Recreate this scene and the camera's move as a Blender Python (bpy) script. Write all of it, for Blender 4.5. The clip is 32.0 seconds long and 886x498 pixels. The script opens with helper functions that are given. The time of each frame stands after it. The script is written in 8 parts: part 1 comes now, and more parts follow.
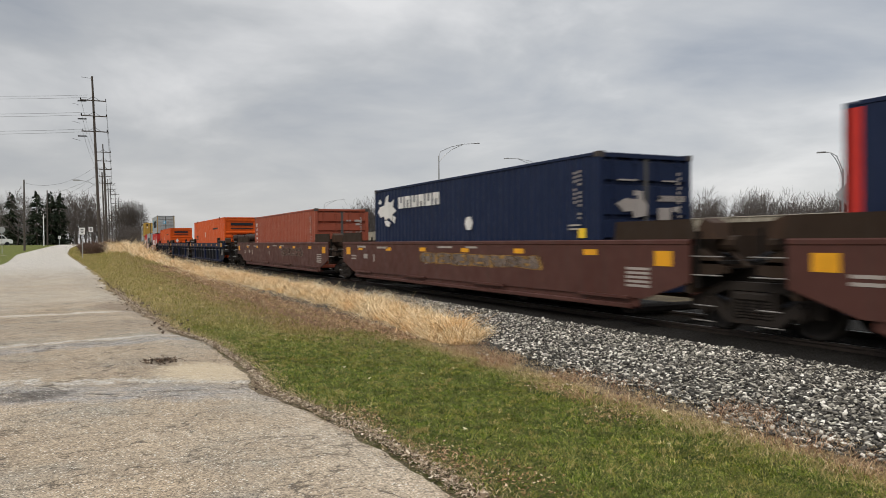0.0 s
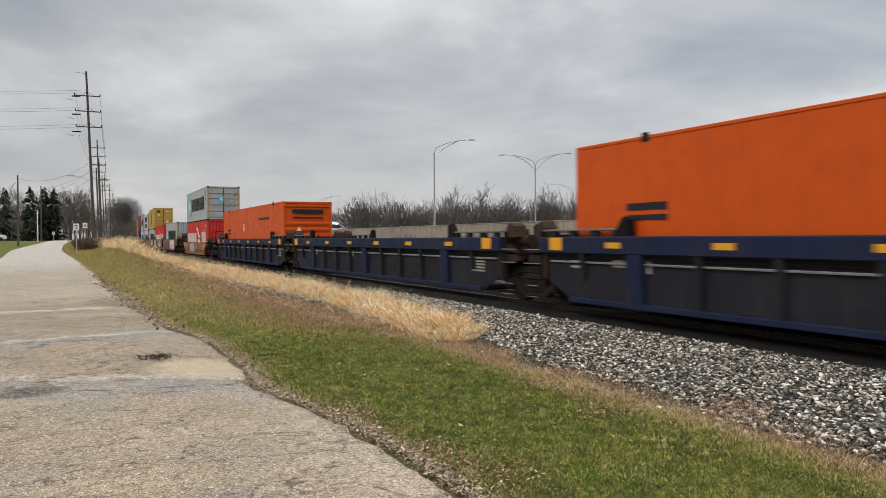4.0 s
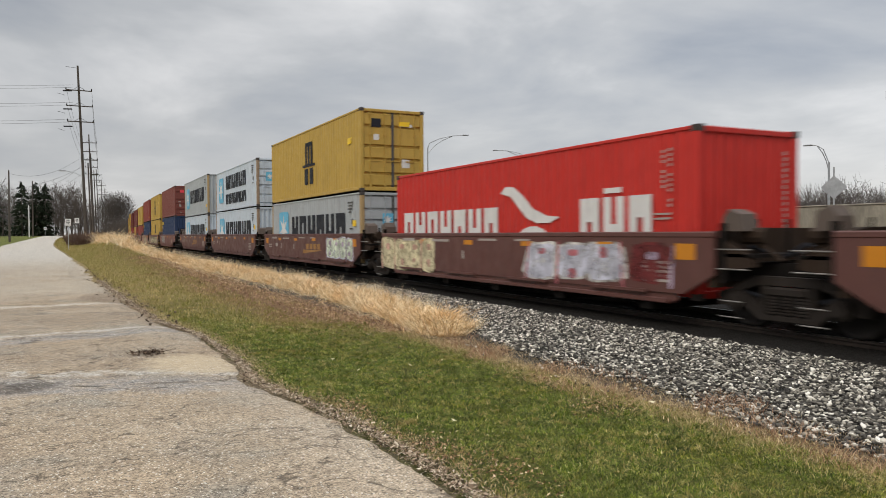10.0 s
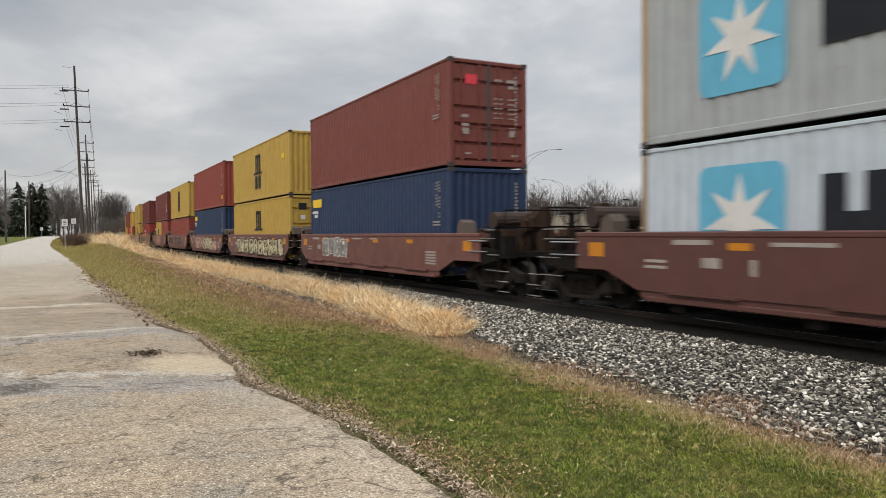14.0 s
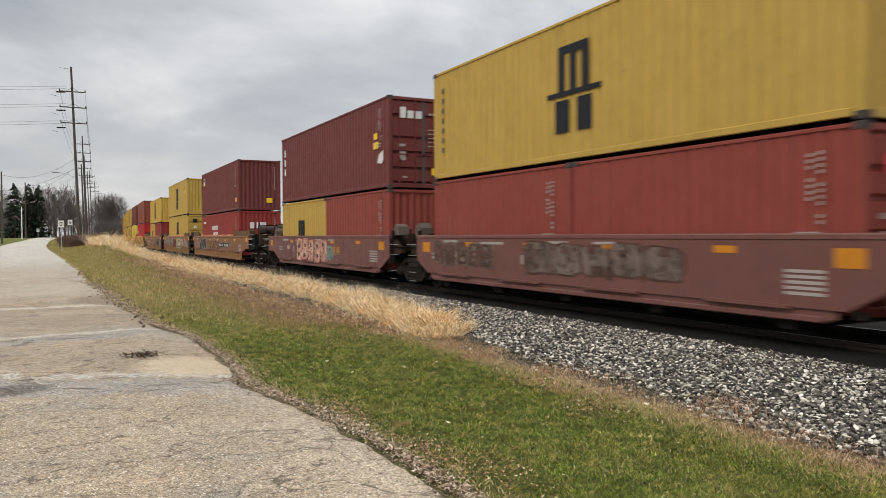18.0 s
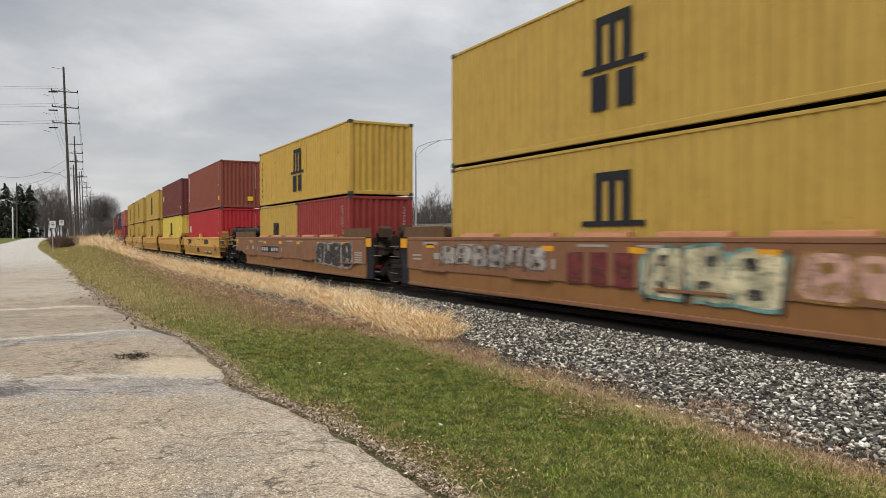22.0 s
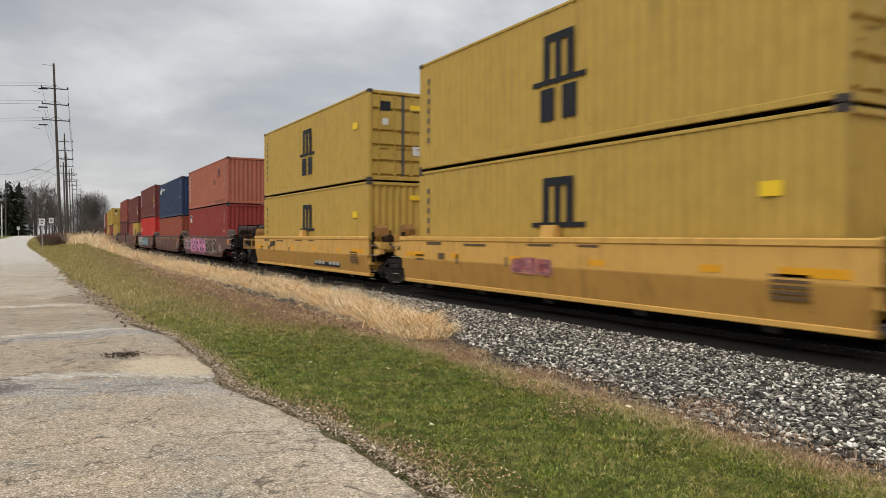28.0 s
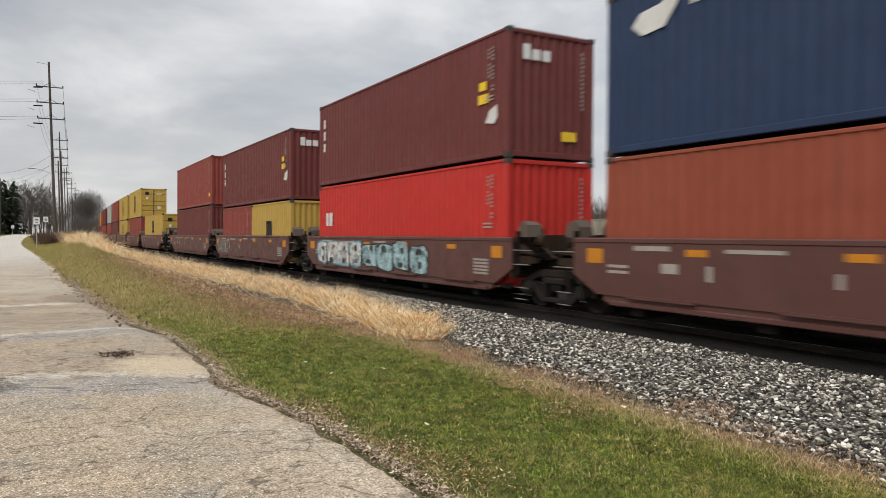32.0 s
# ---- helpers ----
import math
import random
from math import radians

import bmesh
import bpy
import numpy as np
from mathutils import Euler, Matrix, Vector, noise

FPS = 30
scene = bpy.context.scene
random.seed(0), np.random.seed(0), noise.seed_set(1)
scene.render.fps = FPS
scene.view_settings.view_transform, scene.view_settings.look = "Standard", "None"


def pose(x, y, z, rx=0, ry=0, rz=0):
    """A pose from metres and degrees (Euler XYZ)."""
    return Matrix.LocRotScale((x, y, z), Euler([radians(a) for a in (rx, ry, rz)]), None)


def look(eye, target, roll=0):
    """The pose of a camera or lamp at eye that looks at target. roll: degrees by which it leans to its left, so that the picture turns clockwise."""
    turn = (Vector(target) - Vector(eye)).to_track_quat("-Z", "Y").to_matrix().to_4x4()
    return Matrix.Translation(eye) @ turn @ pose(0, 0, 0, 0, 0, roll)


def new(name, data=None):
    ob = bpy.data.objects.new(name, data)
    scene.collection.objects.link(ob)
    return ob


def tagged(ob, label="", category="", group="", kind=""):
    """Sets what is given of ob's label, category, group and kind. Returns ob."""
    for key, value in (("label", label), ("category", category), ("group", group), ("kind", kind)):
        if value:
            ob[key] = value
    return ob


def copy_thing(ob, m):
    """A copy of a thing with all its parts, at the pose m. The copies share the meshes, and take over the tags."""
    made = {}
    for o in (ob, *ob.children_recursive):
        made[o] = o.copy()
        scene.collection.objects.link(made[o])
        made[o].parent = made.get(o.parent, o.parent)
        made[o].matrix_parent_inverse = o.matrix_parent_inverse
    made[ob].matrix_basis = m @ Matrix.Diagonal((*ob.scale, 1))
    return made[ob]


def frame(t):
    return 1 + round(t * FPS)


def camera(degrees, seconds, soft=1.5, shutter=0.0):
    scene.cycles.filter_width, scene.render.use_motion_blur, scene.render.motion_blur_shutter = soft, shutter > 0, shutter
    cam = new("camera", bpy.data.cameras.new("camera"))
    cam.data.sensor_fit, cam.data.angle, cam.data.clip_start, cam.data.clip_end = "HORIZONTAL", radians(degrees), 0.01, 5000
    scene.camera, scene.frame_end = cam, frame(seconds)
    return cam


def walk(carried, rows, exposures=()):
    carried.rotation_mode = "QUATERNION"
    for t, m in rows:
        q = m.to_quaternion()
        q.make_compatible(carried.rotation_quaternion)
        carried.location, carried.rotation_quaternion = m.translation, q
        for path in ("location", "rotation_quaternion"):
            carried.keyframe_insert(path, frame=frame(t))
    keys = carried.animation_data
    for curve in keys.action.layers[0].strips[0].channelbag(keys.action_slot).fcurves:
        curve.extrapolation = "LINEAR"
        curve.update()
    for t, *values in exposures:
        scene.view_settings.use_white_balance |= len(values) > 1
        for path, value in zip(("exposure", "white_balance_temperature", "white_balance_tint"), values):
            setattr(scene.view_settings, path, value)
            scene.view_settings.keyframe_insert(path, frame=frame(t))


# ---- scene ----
EYE = (0.0, 0.0, 1.60)
cam = camera(61.68, 32.0, soft=0.75, shutter=0.35)
# yaw to the left of +y, pitch up and roll, in degrees
TURNS = [
    (0.0, -26.274, -0.622, -0.467),
    (1.0, -26.435, -0.758, -0.440),
    (2.0, -26.540, -0.777, -0.435),
    (3.0, -26.571, -0.794, -0.385),
    (3.5, -26.607, -0.850, -0.374),
    (5.5, -26.698, -0.981, -0.345),
    (6.0, -26.748, -1.019, -0.321),
    (7.0, -26.875, -1.088, -0.338),
    (8.0, -26.956, -1.131, -0.382),
    (9.0, -27.045, -1.199, -0.431),
    (10.0, -27.135, -1.252, -0.365),
    (11.0, -27.138, -1.248, -0.340),
    (12.0, -27.137, -1.262, -0.361),
    (13.0, -27.220, -1.310, -0.398),
    (14.0, -27.339, -1.245, -0.411),
    (14.5, -27.388, -1.187, -0.377),
    (16.5, -27.502, -1.243, -0.359),
    (17.0, -27.506, -1.183, -0.322),
    (18.0, -27.565, -1.101, -0.319),
    (19.0, -27.715, -1.094, -0.201),
    (20.0, -27.837, -1.088, -0.140),
    (21.0, -27.941, -1.008, -0.104),
    (22.0, -28.090, -0.944, -0.086),
    (23.0, -28.263, -0.920, -0.093),
    (24.0, -28.423, -0.873, -0.036),
    (25.0, -28.520, -0.906, -0.004),
    (25.5, -28.539, -0.917, 0.066),
    (27.5, -28.681, -0.975, 0.183),
    (28.0, -28.734, -0.975, 0.184),
    (29.0, -28.804, -0.939, 0.246),
    (30.0, -28.871, -0.964, 0.245),
    (31.0, -28.956, -0.973, 0.348),
    (32.0, -29.060, -0.971, 0.352),
]


def aimed(yaw, pitch, roll):
    """A pose at the eye from the three angles."""
    y, p = radians(yaw), radians(pitch)
    ahead = Vector((-math.sin(y) * math.cos(p), math.cos(y) * math.cos(p), math.sin(p)))
    return look(EYE, Vector(EYE) + ahead * 10, roll)


walk(cam, [(t, aimed(a, b, c)) for t, a, b, c in TURNS], [(0.0, -0.06), (10.0, -0.05), (13.5, 0.02), (17.0, 0.09), (20.0, 0.07), (24.0, 0.0), (28.0, -0.01), (32.0, 0.11)])

# ---- light: an overcast sky with a faint, wide sun behind it ----
SUN_ELEV, SUN_AZ = radians(42), radians(-118)   # azimuth from +y, to the right


def make_world():
    world = bpy.data.worlds.new("overcast_sky")
    scene.world = world
    world.use_nodes = True
    nt = world.node_tree
    nt.nodes.clear()
    N, L = nt.nodes.new, nt.links.new
    out, bg = N("ShaderNodeOutputWorld"), N("ShaderNodeBackground")
    sky = N("ShaderNodeTexSky")
    sky.sky_type, sky.sun_disc = "NISHITA", False
    sky.sun_elevation, sky.sun_rotation = SUN_ELEV, SUN_AZ
    dim = N("ShaderNodeMix"); dim.data_type = "RGBA"; dim.blend_type = "MULTIPLY"
    dim.inputs[0].default_value = 1.0
    dim.inputs[7].default_value = (0.09, 0.09, 0.09, 1)
    L(sky.outputs[0], dim.inputs[6])
    tc, sep = N("ShaderNodeTexCoord"), N("ShaderNodeSeparateXYZ")
    L(tc.outputs["Generated"], sep.inputs[0])
    up = N("ShaderNodeMath"); up.operation = "ADD"; up.inputs[1].default_value = 0.22
    L(sep.outputs[2], up.inputs[0])
    flat = N("ShaderNodeVectorMath"); flat.operation = "DIVIDE"
    comb = N("ShaderNodeCombineXYZ")
    for i in range(3):
        L(up.outputs[0], comb.inputs[i])
    L(tc.outputs["Generated"], flat.inputs[0]); L(comb.outputs[0], flat.inputs[1])
    shift = N("ShaderNodeVectorMath"); shift.operation = "ADD"
    shift.inputs[1].default_value = (2.7, 0.4, 0.0)
    L(flat.outputs[0], shift.inputs[0])
    big = N("ShaderNodeTexNoise"); big.inputs["Scale"].default_value = 1.15
    big.inputs["Detail"].default_value = 6; big.inputs["Roughness"].default_value = 0.52
    big.inputs["Distortion"].default_value = 0.25
    L(shift.outputs[0], big.inputs["Vector"])
    ramp = N("ShaderNodeValToRGB")
    e = ramp.color_ramp.elements
    e[0].position, e[0].color = 0.33, (0.360, 0.390, 0.440, 1)
    e[1].position, e[1].color = 0.66, (0.780, 0.780, 0.785, 1)
    mid = e.new(0.50); mid.color = (0.525, 0.540, 0.560, 1)
    L(big.outputs["Fac"], ramp.inputs[0])
    low = N("ShaderNodeMapRange")
    low.inputs["From Min"].default_value, low.inputs["From Max"].default_value = 0.0, 0.20
    low.inputs["To Min"].default_value, low.inputs["To Max"].default_value = 0.75, 0.0
    L(sep.outputs[2], low.inputs["Value"])
    haze = N("ShaderNodeMix"); haze.data_type = "RGBA"
    haze.inputs[7].default_value = (0.630, 0.620, 0.610, 1)
    L(low.outputs[0], haze.inputs[0]); L(ramp.outputs[0], haze.inputs[6])
    # an overcast sky is brightest overhead
    top = N("ShaderNodeMapRange"); top.interpolation_type = "SMOOTHSTEP"
    top.inputs["From Min"].default_value, top.inputs["From Max"].default_value = 0.30, 1.0
    top.inputs["To Min"].default_value, top.inputs["To Max"].default_value = 1.0, 2.9
    L(sep.outputs[2], top.inputs["Value"])
    mix = N("ShaderNodeMix"); mix.data_type = "RGBA"; mix.inputs[0].default_value = 0.93
    L(dim.outputs[2], mix.inputs[6]); L(haze.outputs[2], mix.inputs[7])
    # and the cloud is thinner towards +x
    thin = N("ShaderNodeMapRange"); thin.interpolation_type = "SMOOTHSTEP"
    for key, value in (("From Min", -0.2), ("From Max", 0.95), ("To Min", 0.96), ("To Max", 1.17)):
        thin.inputs[key].default_value = value
    L(sep.outputs[0], thin.inputs["Value"])
    power = N("ShaderNodeMath"); power.operation = "MULTIPLY"
    L(top.outputs[0], power.inputs[0]); L(thin.outputs[0], power.inputs[1])
    L(mix.outputs[2], bg.inputs[0]); L(power.outputs[0], bg.inputs[1])
    L(bg.outputs[0], out.inputs[0])


make_world()
sun_data = bpy.data.lights.new("sun", "SUN")
sun_data.energy, sun_data.angle, sun_data.color = 1.3, radians(30), (1.0, 0.92, 0.80)
sun = new("sun", sun_data)
sun.matrix_basis = look((math.sin(SUN_AZ) * math.cos(SUN_ELEV) * 100, math.cos(SUN_AZ) * math.cos(SUN_ELEV) * 100, math.sin(SUN_ELEV) * 100), (0, 0, 0))
scene.view_settings.exposure = 0.0

# ---- materials ----
MATS = {}


def shader(name):
    m = bpy.data.materials.new(name)
    m.use_nodes = True
    nt = m.node_tree
    return m, nt, nt.nodes["Principled BSDF"], nt.nodes.new, nt.links.new


def noise_node(N, L, vec, scale, detail=4.0, rough=0.55):
    n = N("ShaderNodeTexNoise")
    n.inputs["Scale"].default_value, n.inputs["Detail"].default_value, n.inputs["Roughness"].default_value = scale, detail, rough
    if vec is not None:
        L(vec, n.inputs["Vector"])
    return n.outputs["Fac"]


def span(N, L, val, a, b, lo=0.0, hi=1.0):
    r = N("ShaderNodeMapRange")
    for k, v in (("From Min", a), ("From Max", b), ("To Min", lo), ("To Max", hi)):
        r.inputs[k].default_value = v
    L(val, r.inputs["Value"])
    return r.outputs[0]


def blend(N, L, fac, a, b, kind="MIX"):
    m = N("ShaderNodeMix")
    m.data_type, m.blend_type = "RGBA", kind
    for sock, v in ((0, fac), (6, a), (7, b)):
        if isinstance(v, (int, float)):
            m.inputs[sock].default_value = v
        elif isinstance(v, tuple):
            m.inputs[sock].default_value = (*v, 1)
        else:
            L(v, m.inputs[sock])
    return m.outputs[2]


def calc(N, L, op, a, b):
    m = N("ShaderNodeMath")
    m.operation = op
    for i, v in enumerate((a, b)):
        if isinstance(v, (int, float)):
            m.inputs[i].default_value = v
        else:
            L(v, m.inputs[i])
    return m.outputs[0]


def bumped(N, L, bsdf, height, strength, distance=0.01):
    b = N("ShaderNodeBump")
    b.inputs["Strength"].default_value, b.inputs["Distance"].default_value = strength, distance
    L(height, b.inputs["Height"])
    L(b.outputs[0], bsdf.inputs["Normal"])


def own_space(N, L, stretch=(1, 1, 1)):
    """Object coordinates, shifted at random from object to object."""
    tc, info, add, mp = N("ShaderNodeTexCoord"), N("ShaderNodeObjectInfo"), N("ShaderNodeVectorMath"), N("ShaderNodeMapping")
    mul = N("ShaderNodeMath"); mul.operation = "MULTIPLY"; mul.inputs[1].default_value = 37.0
    L(info.outputs["Random"], mul.inputs[0])
    add.operation = "ADD"
    L(tc.outputs["Object"], add.inputs[0]); L(mul.outputs[0], add.inputs[1])
    mp.inputs["Scale"].default_value = stretch
    L(add.outputs[0], mp.inputs["Vector"])
    return mp.outputs[0]


def paint(name, rgb, rough=0.5, fade=0.25, dirt=0.35, rust=0.5, metal=0.0, grime=(0.05, 0.04, 0.032), sheen=0.24):
    """Weathered paint on steel: sun-faded areas, runs of dirt, chips of rust, a faint waviness."""
    if name in MATS:
        return MATS[name]
    m, nt, bsdf, N, L = shader(name)
    plain, runs = own_space(N, L), own_space(N, L, (5.0, 5.0, 0.35))
    pale = tuple(min(1, c * 1.25 + 0.025) for c in rgb)
    col = blend(N, L, span(N, L, noise_node(N, L, plain, 0.7, 5), 0.38, 0.75, 0, fade), rgb, pale)
    dull = tuple(c * 0.72 for c in rgb)
    col = blend(N, L, span(N, L, noise_node(N, L, plain, 2.6, 6, 0.65), 0.45, 0.75, 0, 0.5), col, dull)
    col = blend(N, L, span(N, L, noise_node(N, L, runs, 1.3, 5, 0.6), 0.54, 0.80, 0, dirt), col, grime)
    spots = span(N, L, noise_node(N, L, plain, 7.0, 6, 0.7), 0.655, 0.70, 0, rust)
    col = blend(N, L, spots, col, (0.115, 0.045, 0.020))
    L(col, bsdf.inputs["Base Color"])
    bsdf.inputs["Metallic"].default_value = metal
    bsdf.inputs["Specular IOR Level"].default_value = 0.10 if sum(rgb) < 0.12 else sheen
    L(span(N, L, noise_node(N, L, plain, 3.0, 4), 0.3, 0.7, rough - 0.1, rough + 0.15), bsdf.inputs["Roughness"])
    bumped(N, L, bsdf, noise_node(N, L, plain, 5.5, 5, 0.6), 0.25, 0.012)
    MATS[name] = m
    return m


def plain_mat(name, rgb, rough=0.8, scale=6.0, vary=0.4, bump=0.3, depth=0.01, metal=0.0, stretch=(1, 1, 1)):
    """One colour broken up at two scales, with relief."""
    if name in MATS:
        return MATS[name]
    m, nt, bsdf, N, L = shader(name)
    vec = own_space(N, L, stretch)
    a, b = noise_node(N, L, vec, scale, 5, 0.6), noise_node(N, L, vec, scale * 7, 4, 0.6)
    lo, hi = tuple(c * (1 - vary) for c in rgb), tuple(min(1, c * (1 + vary)) for c in rgb)
    col = blend(N, L, span(N, L, a, 0.3, 0.7), lo, hi)
    col = blend(N, L, span(N, L, b, 0.35, 0.75, 0, 0.6), col, tuple(c * 0.7 for c in rgb))
    L(col, bsdf.inputs["Base Color"])
    bsdf.inputs["Roughness"].default_value, bsdf.inputs["Metallic"].default_value = rough, metal
    bumped(N, L, bsdf, b, bump, depth)
    MATS[name] = m
    return m


def island_mat(name, stops, rough=0.7, world_tint=None):
    """Loose pieces in one mesh, each with its own tone."""
    m, nt, bsdf, N, L = shader(name)
    geo, ramp = N("ShaderNodeNewGeometry"), N("ShaderNodeValToRGB")
    els = ramp.color_ramp.elements
    els[0].position, els[0].color = stops[0][0], (*stops[0][1], 1)
    els[1].position, els[1].color = stops[-1][0], (*stops[-1][1], 1)
    for p, c in stops[1:-1]:
        els.new(p).color = (*c, 1)
    L(geo.outputs["Random Per Island"], ramp.inputs[0])
    col = ramp.outputs[0]
    for i, (scale, tint, amount, lo, hi, *how) in enumerate(world_tint or ()):
        mp = N("ShaderNodeMapping")
        mp.inputs["Location"].default_value = (i * 17.0, i * 5.0, 0.0)
        L(geo.outputs["Position"], mp.inputs["Vector"])
        col = blend(N, L, span(N, L, noise_node(N, L, mp.outputs[0], scale, 4), lo, hi, 0, amount), col, tint, *how)
    L(col, bsdf.inputs["Base Color"])
    bsdf.inputs["Roughness"].default_value = rough
    bsdf.inputs["Specular IOR Level"].default_value = 0.14
    MATS[name] = m
    return m


STEEL_DARK = paint("grimy_steel", (0.012, 0.010, 0.009), 0.8, 0.05, 0.5, 0.35, grime=(0.020, 0.015, 0.012))
TRUCK_IRON = paint("dusty_truck_iron", (0.026, 0.021, 0.018), 0.85, 0.3, 0.4, 0.4)
WHEEL_STEEL = plain_mat("oily_wheel_steel", (0.026, 0.021, 0.018), 0.75, 5, 0.4, 0.2, 0.004, 0.2)
STEEL_RAIL = plain_mat("polished_rail", (0.30, 0.28, 0.27), 0.35, 3, 0.2, 0.1, 0.002, 0.9)
RUSTY = plain_mat("rusty_steel", (0.038, 0.022, 0.016), 0.85, 5, 0.4)
FADED_WHITE = paint("faded_white_marking", (0.36, 0.32, 0.29), 0.6, 0.1, 0.45, 0.0)
FADED_BLACK = paint("faded_black_marking", (0.075, 0.072, 0.068), 0.6, 0.1, 0.3, 0.0)
WHITE = paint("white_marking", (0.66, 0.65, 0.63), 0.6, 0.1, 0.35, 0.0)
BRIGHT_AMBER = paint("bright_amber_plate", (0.74, 0.34, 0.016), 0.5, 0.1, 0.2, 0.0)
BROWN_MARK = paint("faded_brown_marking", (0.120, 0.075, 0.040), 0.6, 0.2, 0.3, 0.0)
AMBER = paint("amber_plate", (0.56, 0.215, 0.016), 0.5, 0.1, 0.2, 0.0)
YELLOW_TAG = paint("yellow_sticker", (0.82, 0.55, 0.03), 0.5, 0.1, 0.15, 0.0)
BLACK_MARK = paint("black_marking", (0.022, 0.024, 0.030), 0.55, 0.1, 0.2, 0.0)
SKY_BLUE = paint("light_blue_marking", (0.13, 0.42, 0.60), 0.5, 0.1, 0.2, 0.0)
GALV = plain_mat("galvanised_steel", (0.42, 0.43, 0.44), 0.45, 3, 0.2, 0.1, 0.002, 0.6)
WORN_BAR = plain_mat("worn_bar_steel", (0.26, 0.24, 0.22), 0.55, 5, 0.4, 0.1, 0.002, 0.3)
CASTING = paint("casting_steel", (0.060, 0.050, 0.045), 0.7, 0.2, 0.4, 0.6)
POLE_WOOD = plain_mat("weathered_pole_wood", (0.080, 0.066, 0.055), 0.9, 2.5, 0.35, 0.6, 0.02, 0, (4, 4, 0.3))
TIE_WOOD = plain_mat("creosoted_timber", (0.050, 0.040, 0.033), 0.9, 4, 0.4, 0.6, 0.02, 0, (0.5, 4, 4))
CONCRETE = plain_mat("barrier_concrete", (0.315, 0.282, 0.222), 0.9, 1.4, 0.34, 0.3, 0.01, 0, (1, 1, 0.5))
BARK = plain_mat("bare_bark", (0.105, 0.088, 0.076), 0.95, 3, 0.35, 0.4, 0.02)
# bark of the far woods, greyed and lightened to put haze into its colour
HAZED_BARK = plain_mat("hazed_bare_bark", (0.098, 0.083, 0.073), 0.95, 3, 0.35, 0.4, 0.02)
WIRE = plain_mat("wire", (0.05, 0.05, 0.05), 0.6, 3, 0.1, 0.0)
BODY = {
    "grey": paint("pale_grey_container_paint", (0.355, 0.378, 0.388), 0.5, 0.3, 0.42, 0.6, grime=(0.115, 0.072, 0.045)),
    "white": paint("blue_white_container_paint", (0.50, 0.56, 0.62), 0.5, 0.2, 0.36, 0.5, grime=(0.14, 0.090, 0.060)),
    "mustard": paint("mustard_container_paint", (0.455, 0.300, 0.066), 0.5, 0.18, 0.42, 0.55, grime=(0.115, 0.062, 0.020)),
    "ochre": paint("rust_stained_ochre_container_paint", (0.500, 0.320, 0.062), 0.5, 0.25, 0.62, 0.95, grime=(0.170, 0.078, 0.022)),
    "yellow": paint("yellow_container_paint", (0.62, 0.47, 0.085), 0.5, 0.15, 0.25, 0.4),
    "gold": paint("golden_container_paint", (0.62, 0.40, 0.040), 0.5, 0.15, 0.22, 0.4),
    "oxide": paint("oxide_maroon_container_paint", (0.180, 0.053, 0.042), 0.5, 0.25, 0.25, 0.3),
    "brown": paint("red_brown_container_paint", (0.238, 0.050, 0.037), 0.5, 0.2, 0.28, 0.3),
    "coral": paint("faded_coral_container_paint", (0.360, 0.115, 0.070), 0.5, 0.3, 0.35, 0.5),
    "russet": paint("russet_container_paint", (0.225, 0.060, 0.038), 0.5, 0.2, 0.3, 0.4),
    "rust": paint("rust_orange_container_paint", (0.275, 0.066, 0.036), 0.5, 0.2, 0.28, 0.3),
    "dark": paint("dark_maroon_container_paint", (0.140, 0.034, 0.030), 0.5, 0.2, 0.22, 0.3),
    "wine": paint("wine_red_container_paint", (0.250, 0.034, 0.028), 0.5, 0.2, 0.22, 0.3),
    "red": paint("red_container_paint", (0.50, 0.030, 0.022), 0.48, 0.15, 0.20, 0.25),
    "crimson": paint("crimson_container_paint", (0.40, 0.023, 0.029), 0.48, 0.15, 0.20, 0.25),
    "navy": paint("navy_container_paint", (0.022, 0.040, 0.092), 0.5, 0.15, 0.22, 0.3),
    "midnight": paint("midnight_blue_container_paint", (0.013, 0.021, 0.052), 0.5, 0.15, 0.22, 0.3),
    "orange": paint("orange_container_paint", (0.58, 0.080, 0.004), 0.5, 0.06, 0.25, 0.25),
}
CAR = {
    "maroon": paint("maroon_car_paint", (0.100, 0.035, 0.027), 0.55, 0.25, 0.50, 0.4, sheen=0.5),
    "faded": paint("faded_maroon_car_paint", (0.152, 0.060, 0.049), 0.55, 0.35, 0.50, 0.5, grime=(0.115, 0.064, 0.050), sheen=0.38),
    "brown": paint("brown_car_paint", (0.078, 0.029, 0.022), 0.6, 0.25, 0.50, 0.4),
    "tan": paint("tan_car_paint", (0.222, 0.106, 0.053), 0.6, 0.25, 0.60, 0.6, grime=(0.085, 0.045, 0.027), sheen=0.28),
    "yellow": paint("yellow_car_paint", (0.62, 0.355, 0.090), 0.55, 0.2, 0.60, 0.55, grime=(0.17, 0.085, 0.030)),
    "blue": paint("dark_blue_car_paint", (0.015, 0.021, 0.052), 0.6, 0.2, 0.6, 0.4),
}
BLUE_PANEL = paint("grimy_blue_grey_panel", (0.021, 0.022, 0.028), 0.65, 0.3, 0.5, 0.4)
TAN_LOW = paint("ochre_brown_lower_panel", (0.250, 0.118, 0.040), 0.6, 0.2, 0.5, 0.4)
END_GRIME = paint("grimy_brown_end_steel", (0.034, 0.022, 0.015), 0.75, 0.2, 0.6, 0.5)
END_RUST = paint("rust_brown_end_steel", (0.052, 0.031, 0.021), 0.8, 0.3, 0.6, 0.7)
